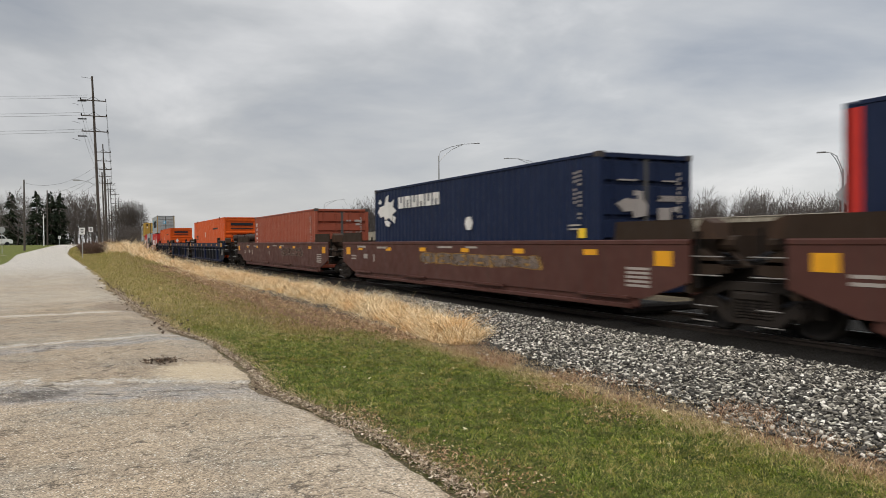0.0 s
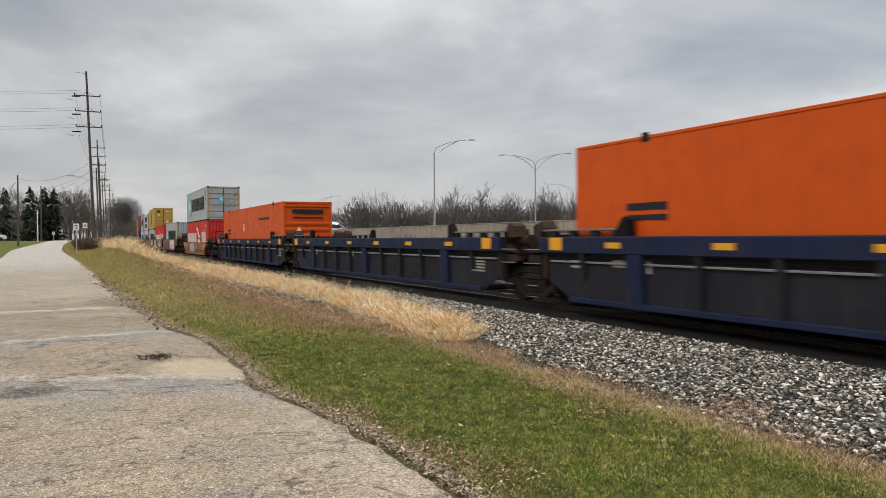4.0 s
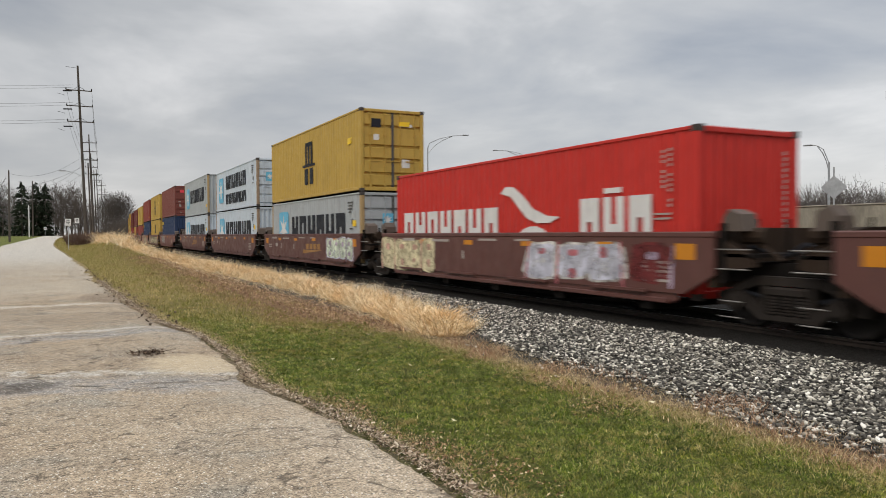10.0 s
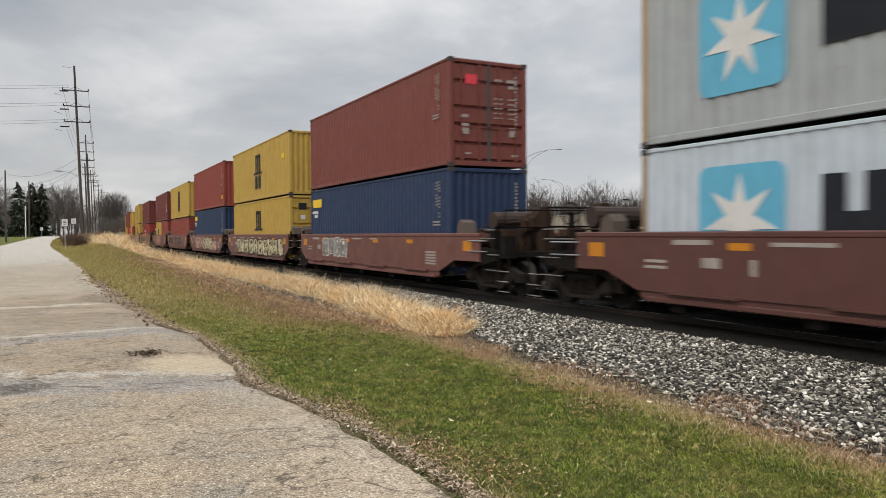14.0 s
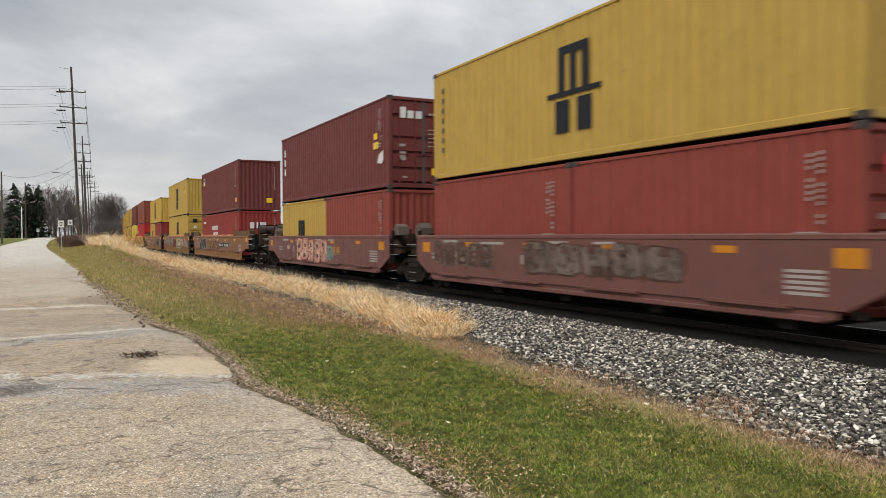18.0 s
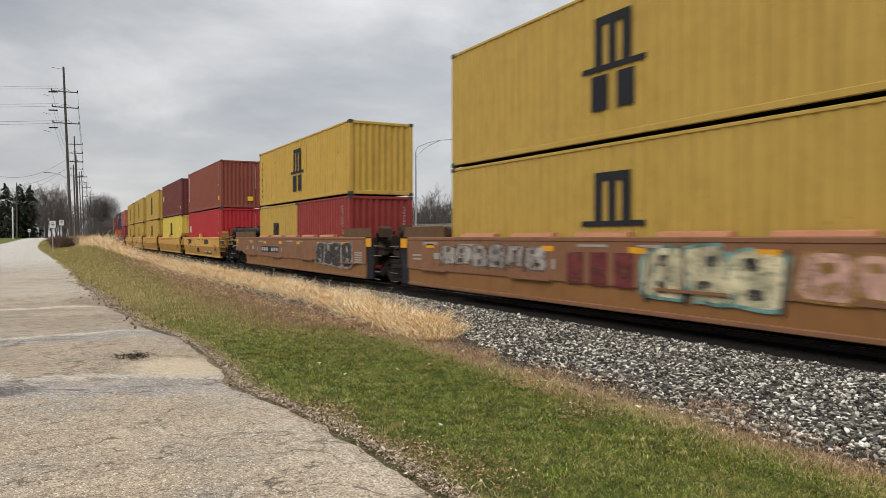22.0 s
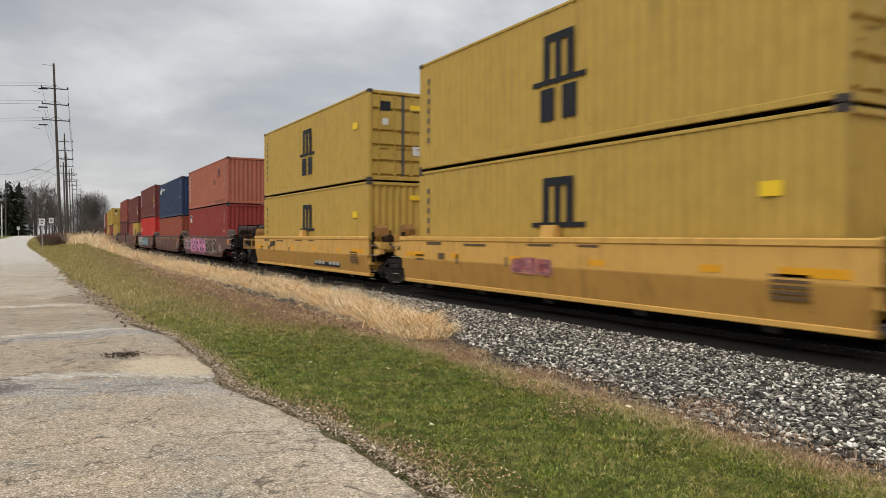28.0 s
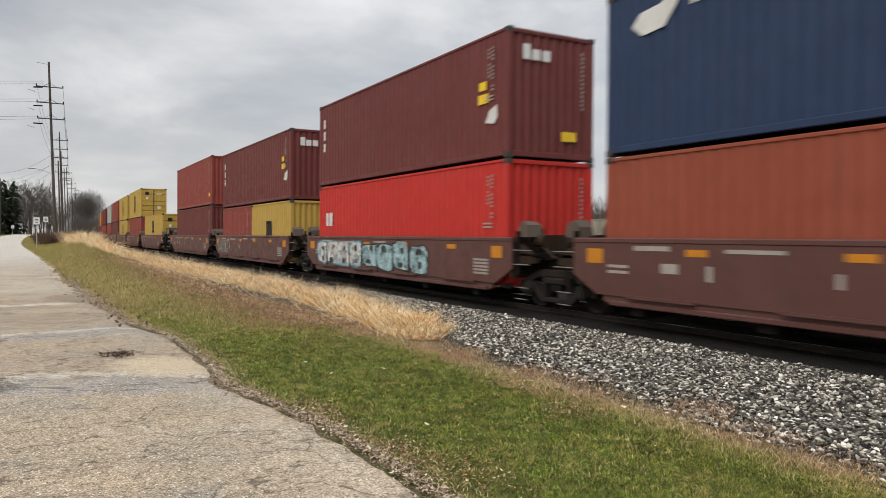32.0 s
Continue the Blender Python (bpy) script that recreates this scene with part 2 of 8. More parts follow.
YELLOW_END = paint("grimy_ochre_end_steel", (0.235, 0.115, 0.030), 0.65, 0.2, 0.8, 0.8, grime=(0.06, 0.032, 0.016))
# car yellow darkened for the shade on the inward-sloping lower plates, with dirt
YELLOW_SHADED = paint("shaded_yellow_lower_panel", (0.47, 0.255, 0.060), 0.6, 0.2, 0.65, 0.6, grime=(0.11, 0.052, 0.020))

# ---- mesh building ----
class Geo:
    """A plain list of corners and faces."""

    def __init__(self):
        self.v, self.f = [], []

    def add(self, vs, fs):
        n = len(self.v)
        self.v += [tuple(p) for p in vs]
        self.f += [tuple(i + n for i in q) for q in fs]
        return self

    def box(self, x0, x1, y0, y1, z0, z1, c=0.0):
        """A box; c chamfers the edges along its longest side."""
        if c <= 0:
            return self.add([(x, y, z) for x in (x0, x1) for y in (y0, y1) for z in (z0, z1)],
                            [(0, 1, 3, 2), (4, 6, 7, 5), (0, 4, 5, 1), (2, 3, 7, 6), (0, 2, 6, 4), (1, 5, 7, 3)])
        d = (x1 - x0, y1 - y0, z1 - z0)
        ax = d.index(max(d))
        lo, hi = [(x0, x1), (y0, y1), (z0, z1)][ax]
        (a0, a1), (b0, b1) = [p for i, p in enumerate(((x0, x1), (y0, y1), (z0, z1))) if i != ax]
        ring = [(a0 + c, b0), (a1 - c, b0), (a1, b0 + c), (a1, b1 - c), (a1 - c, b1), (a0 + c, b1), (a0, b1 - c), (a0, b0 + c)]
        def put(p, w):
            q = list(p)
            q.insert(ax, w)
            return q
        n = 8
        vs = [put(p, lo) for p in ring] + [put(p, hi) for p in ring]
        fs = [(i, (i + 1) % n, n + (i + 1) % n, n + i) for i in range(n)] + [tuple(range(n))[::-1], tuple(range(n, 2 * n))]
        return self.add(vs, fs)

    def slab(self, ring, axis, a, b):
        """A polygon, given in the two other axes, drawn out along axis from a to b."""
        n = len(ring)
        def put(p, w):
            q = list(p)
            q.insert(axis, w)
            return q
        return self.add([put(p, a) for p in ring] + [put(p, b) for p in ring],
                        [(i, (i + 1) % n, n + (i + 1) % n, n + i) for i in range(n)] + [tuple(range(n))[::-1], tuple(range(n, 2 * n))])

    def tube(self, p, q, r0, r1=None, n=8, caps=True):
        p, q = Vector(p), Vector(q)
        r1 = r0 if r1 is None else r1
        d = (q - p).normalized()
        s = d.orthogonal().normalized()
        u = d.cross(s)
        vs = []
        for c, r in ((p, r0), (q, r1)):
            vs += [c + (s * math.cos(k * 2 * math.pi / n) + u * math.sin(k * 2 * math.pi / n)) * r for k in range(n)]
        fs = [(i, (i + 1) % n, n + (i + 1) % n, n + i) for i in range(n)]
        if caps:
            fs += [tuple(range(n))[::-1], tuple(range(n, 2 * n))]
        return self.add(vs, fs)

    def ring_x(self, cx, cy, cz, profile, n=20):
        """A turned shape about an axis along x; profile of (x, radius)."""
        m = len(profile)
        vs = [(cx + x, cy + r * math.cos(2 * math.pi * k / n), cz + r * math.sin(2 * math.pi * k / n)) for k in range(n) for x, r in profile]
        fs = [(k * m + i, k * m + i + 1, ((k + 1) % n) * m + i + 1, ((k + 1) % n) * m + i) for k in range(n) for i in range(m - 1)]
        return self.add(vs, fs)

    def mesh(self, name, material, smooth=False):
        me = bpy.data.meshes.new(name)
        me.from_pydata(self.v, [], self.f)
        bm = bmesh.new()
        bm.from_mesh(me)
        bmesh.ops.recalc_face_normals(bm, faces=bm.faces)
        bm.to_mesh(me)
        bm.free()
        if smooth:
            me.polygons.foreach_set("use_smooth", [True] * len(me.polygons))
        me.materials.append(material)
        return me


def quick_mesh(name, verts, faces, material, smooth=False):
    """A big mesh from arrays; all faces with the same number of corners."""
    verts, faces = np.asarray(verts, np.float32), np.asarray(faces, np.int32)
    me = bpy.data.meshes.new(name)
    me.vertices.add(len(verts)); me.vertices.foreach_set("co", verts.ravel())
    k = faces.shape[1]
    me.loops.add(faces.size); me.loops.foreach_set("vertex_index", faces.ravel())
    me.polygons.add(len(faces))
    me.polygons.foreach_set("loop_start", np.arange(0, faces.size, k, dtype=np.int32))
    me.polygons.foreach_set("loop_total", np.full(len(faces), k, np.int32))
    if smooth:
        me.polygons.foreach_set("use_smooth", np.ones(len(faces), bool))
    me.update(calc_edges=True); me.validate()
    me.materials.append(material)
    return me


def part(name, data, material=None, parent=None, label=""):
    """One mesh object under a thing or under a part; data is a Geo or a ready mesh."""
    me = data.mesh(name, material) if isinstance(data, Geo) else data
    ob = new(name, me)
    ob.parent = parent
    return tagged(ob, label)


def thing(name, label, category, group="", at=None, kind=""):
    ob = new(name)
    ob.empty_display_size = 0.3
    if at is not None:
        ob.matrix_basis = at
    return tagged(ob, label, category, group, kind)


SHARED = {}


def shared(key, build, material, smooth=False):
    """The mesh for that key and material, built once."""
    k = (key, material.name)
    if k not in SHARED:
        SHARED[k] = build().mesh(str(key[0] if isinstance(key, tuple) else key), material, smooth)
    return SHARED[k]

# ---- the railway line and the train ----
TRACK_X, RAIL_Z, BEND_Y, BEND_K = 10.416, 0.10, 30.0, 1.887e-4
FLOOR_Z = 0.455            # underside of a container that sits in a well
HI, STD = 2.896, 2.591     # container heights
L20, L40, L53 = 6.058, 12.192, 16.154


def track(y):
    """x of the line's middle and its heading in degrees, at y."""
    d = max(y - BEND_Y, 0.0)
    return TRACK_X + BEND_K * d * d, -math.degrees(math.atan(2 * BEND_K * d))


def run(t):
    """How far the train has come by t seconds."""
    return 14.31 * t + 0.0105 * max(t - 15.0, 0.0) ** 2


MOVERS = []                # things of the train, with the place along it and the height


def corrugated(length, z0, z1, x_out, depth=0.028, pitch=0.278):
    """A wall of trapezoid folds, along y, its outer faces at x_out (towards -x)."""
    g = Geo()
    n = max(3, round(length / pitch))
    p = length / n
    pts = []
    for i in range(n):
        y = -length / 2 + i * p
        pts += [(x_out, y), (x_out, y + 0.25 * p), (x_out + depth, y + 0.5 * p), (x_out + depth, y + 0.75 * p)]
    pts.append((x_out, length / 2))
    vs = [(x, y, z) for x, y in pts for z in (z0, z1)]
    fs = [(2 * i, 2 * i + 2, 2 * i + 3, 2 * i + 1) for i in range(len(pts) - 1)]
    return g.add(vs, fs)


def turned(g, deg):
    c, s = math.cos(radians(deg)), math.sin(radians(deg))
    g.v = [(c * x - s * y, s * x + c * y, z) for x, y, z in g.v]
    return g


def pads(g, where, side=True, face=-1.219):
    """Flat marks: rows of (along, z, width, height); on the long side along y, or on the end along x."""
    for a, z, w, h in where:
        if side:
            g.box(face - 0.006, face + 0.002, a - w / 2, a + w / 2, z - h / 2, z + h / 2)
        else:
            g.box(a - w / 2, a + w / 2, face - 0.006, face + 0.002, z - h / 2, z + h / 2)
    return g


def badge(y, z, w, h, face=-1.219, r=0.18):
    """A flat panel with rounded corners on the long side."""
    ring = []
    for cy, cz, a0 in ((w / 2 - r, h / 2 - r, 0), (-w / 2 + r, h / 2 - r, 90), (-w / 2 + r, -h / 2 + r, 180), (w / 2 - r, -h / 2 + r, 270)):
        ring += [(y + cy + r * math.cos(radians(a0 + q)), z + cz + r * math.sin(radians(a0 + q))) for q in (0, 30, 60, 90)]
    return Geo().slab(ring, 0, face - 0.006, face + 0.002)


def star(g, y, z, r, face, side=True, points=7):
    ring = []
    for k in range(points * 2):
        a, q = math.pi / 2 + k * math.pi / points, r if k % 2 == 0 else r * 0.38
        ring.append((y + q * math.cos(a), z + q * math.sin(a)))
    return g.slab(ring, 0 if side else 1, face - 0.012, face - 0.002)


def blocks(y0, y1, z, h, n, stroke=0.62):
    """A run of n plain blocks in place of a maker's name: each split across at a different height."""
    rows, w = [], (y1 - y0) / n
    for i in range(n):
        c, cut, gap = y0 + (i + 0.5) * w, (0.40, 0.62, 0.50, 0.34, 0.58)[i % 5], 0.09 * h
        lo, hi = cut * h - gap / 2, h - cut * h - gap / 2
        rows += [(c, z - h / 2 + lo / 2, w * stroke, lo), (c - 0.04 * w, z + h / 2 - hi / 2, w * stroke * 0.92, hi)]
    return rows


def strokes(y0, y1, z, h, n):
    """A run of n plain notched blocks in place of a maker's name, the notch from above and from below in turn."""
    rows, w = [], (y1 - y0) / n
    for i in range(n):
        c, a, b = y0 + (i + 0.5) * w, 0.80 * w, 0.29 * w
        fill = (0.50, 0.36, 0.58, 0.42, 0.30)[i % 5]
        rows += [(c - (a - b) / 2, z, b, h), (c + (a - b) / 2, z, b, h)]
        rows.append((c, z - h / 2 + h * fill / 2 if i % 2 else z + h / 2 - h * fill / 2, a - 2 * b, h * fill))
    return rows


def codes(y, z, n, cell=0.11, down=True):
    """Small bars in place of registration marks that cannot be read."""
    return [(y, z - i * cell * 1.5, cell * 0.8, cell) if down else (y + i * cell * 1.1, z, cell * 0.8, cell * 1.2) for i in range(n)]


def bars(rows, cols, y, z, w, h, gap=0.35):
    out = []
    for r in range(rows):
        for c in range(cols):
            out.append((y + c * w * (1 + gap), z - r * h * (1 + gap), w, h))
    return out


def container(colour, length=L40, high=HI, doors=False, marks="", label="", top=None):
    """A steel box, its base at the origin; long side along y, the end that leads the train at -y."""
    m = BODY[colour]
    kind = "shipping_container"
    ob = thing(kind, label, "container", "containers on the train")
    hl, w, key = length / 2, 1.219, (round(length, 2), high)
    side = lambda: corrugated(length - 0.24, 0.15, high - 0.07, -w + 0.012)
    smooth_side = lambda: ribbed_side(length, high)
    build = smooth_side if length > 13 else side
    part("side_wall", shared(("side_wall", key), build, m), parent=ob)
    part("side_wall", shared(("side_wall_far", key), lambda: turned(build(), 180), m), parent=ob)
    part("roof", shared(("roof", key), lambda: roof_geo(length, high), m), parent=ob)
    part("floor", shared(("floor", key), lambda: Geo().box(-w + 0.08, w - 0.08, -hl + 0.1, hl - 0.1, 0.05, 0.15), STEEL_DARK), parent=ob)
    for s in (-1, 1):
        part("bottom_rail", shared(("bottom_rail", key, s), lambda: Geo().box(s * w - 0.0 if s < 0 else w - 0.06, -w + 0.06 if s < 0 else w, -hl + 0.17, hl - 0.17, 0.05, 0.17, 0.012), m), parent=ob)
        part("top_rail", shared(("top_rail", key, s), lambda: Geo().box(-w if s < 0 else w - 0.06, -w + 0.06 if s < 0 else w, -hl + 0.17, hl - 0.17, high - 0.08, high - 0.015, 0.01), m), parent=ob)
        for e in (-1, 1):
            post_at = hl if length < 13 else 6.096
            y0, y1 = (-post_at, -post_at + 0.15) if e < 0 else (post_at - 0.15, post_at)
            x0, x1 = (-w, -w + 0.15) if s < 0 else (w - 0.15, w)
            part("corner_post", shared(("corner_post", key, s, e), lambda: Geo().box(x0 + 0.003, x1 - 0.003, y0 + 0.003, y1 - 0.003, 0.10, high - 0.10, 0.02), top or m), parent=ob)
            for z0 in (0.0, high - 0.118):
                part("corner_casting", shared(("corner_casting", key, s, e, z0), lambda: casting_geo(x0, x1, y0, y1, z0), CASTING if length > 7 else CASTING), parent=ob)
            if length > 13:
                part("end_post", shared(("end_post", key, s, e), lambda: Geo().box(-w if s < 0 else w - 0.1, -w + 0.1 if s < 0 else w, -hl if e < 0 else hl - 0.1, -hl + 0.1 if e < 0 else hl, 0.05, high - 0.02, 0.015), m), parent=ob)
    # ends
    for e in (-1, 1):
        has_doors = doors if e < 0 else not doors
        for s in ((0, 1)):
            part("header" if s else "sill", shared(("header", key, e, s), lambda: Geo().box(-w + 0.15, w - 0.15, -hl if e < 0 else hl - 0.08, -hl + 0.08 if e < 0 else hl, 0.03 if s == 0 else high - 0.12, 0.16 if s == 0 else high - 0.02, 0.01), m), parent=ob)
        if has_doors:
            for s in (-1, 1):
                d = part("door", shared(("door", key, e, s), lambda: door_geo(s, e, hl, high), m), parent=ob)
                if s < 0:
                    part("gasket", shared(("gasket", key, e), lambda: Geo().box(-0.05, 0.05, *sorted((e * (hl - 0.018), e * (hl - 0.06))), 0.16, high - 0.12), FADED_BLACK), parent=d)
                for k in (0.30, 0.85):
                    part("lock_rod", shared(("lock_rod", key, e, s, k), lambda: rod_geo(s, e, hl, high, k), m), parent=d)
        else:
            build_end = (lambda: folded_end(e, hl, high)) if length > 13 else (lambda: end_geo(e, hl, high))
            part("end_wall", shared(("end_wall", key, e), build_end, m), parent=ob)
    if marks:
        container_marks(ob, marks, length, high, doors)
    return ob


def ribbed_side(length, high):
    g, n, pts = Geo(), int(length / 0.62), []
    half = length / 2 - 0.1
    for i in range(n):
        y = -half + (i + 0.5) * 2 * half / n
        pts += [(-1.204, y - 0.26), (-1.204, y - 0.05), (-1.212, y - 0.035), (-1.212, y + 0.035), (-1.204, y + 0.05)]
    pts = [(-1.204, -half)] + pts + [(-1.204, half)]
    vs = [(x, y, z) for x, y in pts for z in (0.15, high - 0.07)]
    return g.add(vs, [(2 * i, 2 * i + 2, 2 * i + 3, 2 * i + 1) for i in range(len(pts) - 1)])


def roof_geo(length, high):
    g = corrugated(length - 0.3, -1.16, 1.16, -high + 0.03, 0.02, 0.42)
    g.v = [(z, y, -x) for x, y, z in g.v]
    return g


def casting_geo(x0, x1, y0, y1, z0):
    g = Geo().box(x0 - 0.003, x1 + 0.003, y0 - 0.003, y1 + 0.003, z0, z0 + 0.118, 0.012)
    return g


def end_geo(e, hl, high):
    g = corrugated(2 * 1.219 - 0.28, 0.16, high - 0.12, -hl + 0.02, 0.045, 0.235)
    g.v = [(-y, x, z) for x, y, z in g.v] if e < 0 else [(y, -x, z) for x, y, z in g.v]
    return g


def folded_end(e, hl, high):
    """A sheet with level folds, flat where the name stands."""
    pts = [(-hl + 0.07, 0.16)]
    for k in range(9):
        z = 0.34 + k * (high - 0.55) / 8
        if k in (6, 7):
            continue
        pts += [(-hl + 0.07, z - 0.09), (-hl + 0.012, z - 0.05), (-hl + 0.012, z + 0.05), (-hl + 0.07, z + 0.09)]
    pts = [p for p in pts if p[1] < high - 0.12] + [(-hl + 0.07, high - 0.12)]
    g = Geo().add([(x, y, z) for y, z in pts for x in (-1.12, 1.12)], [(2 * i, 2 * i + 1, 2 * i + 3, 2 * i + 2) for i in range(len(pts) - 1)])
    if e > 0:
        g.v = [(x, -y, z) for x, y, z in g.v]
    return g


def door_geo(s, e, hl, high):
    """One leaf: a sheet with broad level folds."""
    x0, x1 = (-1.065, -0.012) if s < 0 else (0.012, 1.065)
    zs = np.array([0.17, 0.62, 1.12, 1.58, high - 0.62, high - 0.13])
    pts = [(-hl + 0.085, zs[0])]
    for i in range(5):
        pts += [(-hl + 0.085, zs[i] + 0.03), (-hl + 0.024, zs[i] + 0.07), (-hl + 0.024, zs[i + 1] - 0.05), (-hl + 0.085, zs[i + 1] - 0.03)]
    pts += [(-hl + 0.085, zs[5]), (-hl + 0.115, zs[5]), (-hl + 0.115, zs[0])]
    g = Geo().slab(pts, 0, x0, x1)
    if e > 0:
        g.v = [(x, -y, z) for x, y, z in g.v]
    return g


def rod_geo(s, e, hl, high, k):
    x = s * k
    g = Geo().tube((x, -hl + 0.012, 0.08), (x, -hl + 0.012, high - 0.05), 0.018, n=6)
    for z in (0.22, 0.9, high - 0.9, high - 0.2):
        g.box(x - 0.05, x + 0.05, -hl - 0.006, -hl + 0.03, z - 0.035, z + 0.035)
    g.box(x, x + s * -0.35, -hl - 0.008, -hl + 0.010, 1.05, 1.09)
    if e > 0:
        g.v = [(a, -b, c) for a, b, c in g.v]
    return g


def container_marks(ob, marks, length, high, doors):
    """Painted marks: plain shapes in the owners' colours, bars for the rest."""
    hl = length / 2
    put = lambda name, g, mt, lab="": tagged(part(name, g, mt, ob, lab), kind="stuff" if len(g.f) > 6 and name not in ("star", "end_plate") else "")
    mid = high * 0.5
    for mk in marks.split():
        if mk == "star":          # light blue square with a white star, and a dark name
            put("emblem", badge(hl - 2.15, mid + 0.03, 1.6, 1.66), SKY_BLUE, "light blue emblem panel")
            put("star", star(Geo(), hl - 2.15, mid + 0.03, 0.70, -1.225), WHITE, "white star")
            put("name_block", pads(Geo(), strokes(-4.55, 2.7, mid + 0.10, 1.02, 6)), BLACK_MARK, "dark name in plain blocks")
        elif mk == "star2":       # the same with two lines
            put("emblem", badge(hl - 1.95, mid + 0.06, 1.45, 1.60), SKY_BLUE, "light blue emblem panel")
            put("star", star(Geo(), hl - 1.95, mid + 0.06, 0.66, -1.225), WHITE, "white star")
            put("name_block", pads(Geo(), strokes(-3.4, 2.6, mid + 0.46, 0.84, 6) + strokes(-3.4, 2.6, mid - 0.56, 0.62, 7)), BLACK_MARK, "dark name in plain blocks")
        elif mk == "tooth":         # dark emblem: a toothed block over two small ones
            c = -0.05
            rows = [(c - 0.38, mid + 0.42, 0.22, 0.95), (c, mid + 0.42, 0.22, 0.90), (c + 0.38, mid + 0.42, 0.22, 0.95), (c, mid + 0.82, 0.95, 0.16), (c, mid - 0.06, 1.75, 0.10),
                    (c - 0.36, mid - 0.52, 0.46, 0.66), (c + 0.36, mid - 0.52, 0.46, 0.66)]
            put("emblem", pads(Geo(), rows), BLACK_MARK, "dark emblem in plain blocks")
        elif mk == "toothlow":
            c = -0.05
            rows = [(c - 0.38, mid + 0.42, 0.22, 0.95), (c, mid + 0.42, 0.22, 0.90), (c + 0.38, mid + 0.42, 0.22, 0.95), (c, mid + 0.82, 0.95, 0.16), (c, mid - 0.06, 1.75, 0.10)]
            put("emblem", pads(Geo(), rows), BLACK_MARK, "dark emblem in plain blocks")
        elif mk == "toothshort":
            rows = [(0.15 - 0.30, mid + 0.1, 0.18, 0.75), (0.15, mid + 0.1, 0.18, 0.72), (0.15 + 0.30, mid + 0.1, 0.18, 0.75), (0.15, mid + 0.42, 0.75, 0.14), (0.15, mid - 0.3, 1.1, 0.07)]
            put("emblem", pads(Geo(), rows), BLACK_MARK, "dark emblem in plain blocks")
        elif mk == "leaning":         # white name in blocks either side of a leaning white shape
            up = 0.0 if high < 2.7 else 0.10
            put("name_block", pads(Geo(), strokes(0.05, 5.6, 1.27 + up, 0.74, 7) + strokes(-5.1, -2.95, 1.30 + up, 0.80, 3) + [(-4.0, 1.82 + up, 0.5, 0.10)]), WHITE, "white name in plain blocks")
            wing = [(0.0, 1.95), (-0.22, 2.10), (-0.55, 2.08), (-0.95, 1.86), (-1.35, 1.56), (-1.85, 1.40), (-2.35, 1.36), (-1.95, 1.24), (-1.50, 1.24), (-1.10, 1.36), (-0.75, 1.62), (-0.45, 1.86)]
            put("emblem", Geo().slab([(y, z + up) for y, z in wing], 0, -1.226, -1.217), WHITE, "white leaning emblem shape")
            dome = [(-1.35 + 0.72 * math.cos(k * math.pi / 9), 0.72 + up + 0.46 * math.sin(k * math.pi / 9)) for k in range(10)]
            put("emblem_base", Geo().slab(dome, 0, -1.226, -1.217), WHITE, "white domed shape under the emblem")
        elif mk == "dragon":      # white emblem and small name of a navy container
            c = hl - 1.1
            for ring in ([(0.80, 2.12), (0.58, 2.30), (0.20, 2.34), (0.02, 2.62), (-0.16, 2.66), (-0.12, 2.44), (-0.34, 2.40), (-0.62, 2.50), (-0.52, 2.26), (-0.82, 2.12), (-0.50, 2.02), (-0.44, 1.80), (-0.20, 1.92), (0.12, 1.84), (0.26, 1.98), (0.52, 1.94)],
                         [(0.22, 1.80), (-0.02, 1.84), (-0.30, 1.76), (-0.22, 1.62), (0.06, 1.66)], [(0.74, 2.44), (0.60, 2.56), (0.44, 2.44), (0.58, 2.38)], [(-0.56, 1.98), (-0.76, 1.90), (-0.66, 1.72), (-0.50, 1.80)]):
                put("emblem", Geo().slab([(c + y, z) for y, z in ring], 0, -1.227, -1.217), WHITE, "white emblem shape")
            put("name_block", pads(Geo(), strokes(c - 4.0, c - 0.95, 2.36, 0.36, 6)), WHITE, "white name in plain blocks")
            put("sticker", Geo().slab([(c - 5.7 + 0.22 * math.cos(k * math.pi / 3), 1.6 + 0.20 * math.sin(k * math.pi / 3)) for k in range(6)], 0, -1.223, -1.215), WHITE, "white six-sided sticker")
            put("height_tag", pads(Geo(), [(-hl + 0.55, 1.28, 0.24, 0.20), (-hl + 0.55, 0.50, 0.24, 0.16)]), YELLOW_TAG)
            put("end_emblem", Geo().slab([(-0.78, 1.86), (-0.52, 1.98), (-0.36, 1.94), (-0.32, 2.14), (-0.12, 2.12), (-0.10, 1.96), (0.02, 1.84), (-0.02, 1.62), (-0.34, 1.58), (-0.38, 1.72), (-0.60, 1.70)], 1, -hl - 0.004, -hl + 0.02), FADED_WHITE, "white emblem on the door")
            put("door_mark", pads(Geo(), [(0.34 + 0.15 * k, 1.98, 0.11, 0.12) for k in range(5)] + [(0.46, 1.66, 0.34, 0.26), (0.78, 1.76, 0.18, 0.10), (0.56, 1.26, 0.48, 0.05), (0.56, 1.16, 0.48, 0.04), (-0.5, 2.34, 0.5, 0.03), (0.6, 2.34, 0.4, 0.03)], False, -hl), FADED_WHITE)
        elif mk == "dragontop":
            c = hl - 1.1
            g = Geo().slab([(c + 0.45, 2.2), (c + 0.25, 2.4), (c - 0.2, 2.45), (c - 0.75, 2.62), (c - 0.5, 2.28), (c - 0.3, 2.05), (c + 0.2, 2.0)], 0, -1.227, -1.217)
            put("emblem", g, WHITE, "white emblem shape")
            put("name_block", pads(Geo(), strokes(c - 2.3, c - 0.85, 2.35, 0.16, 5)), WHITE)
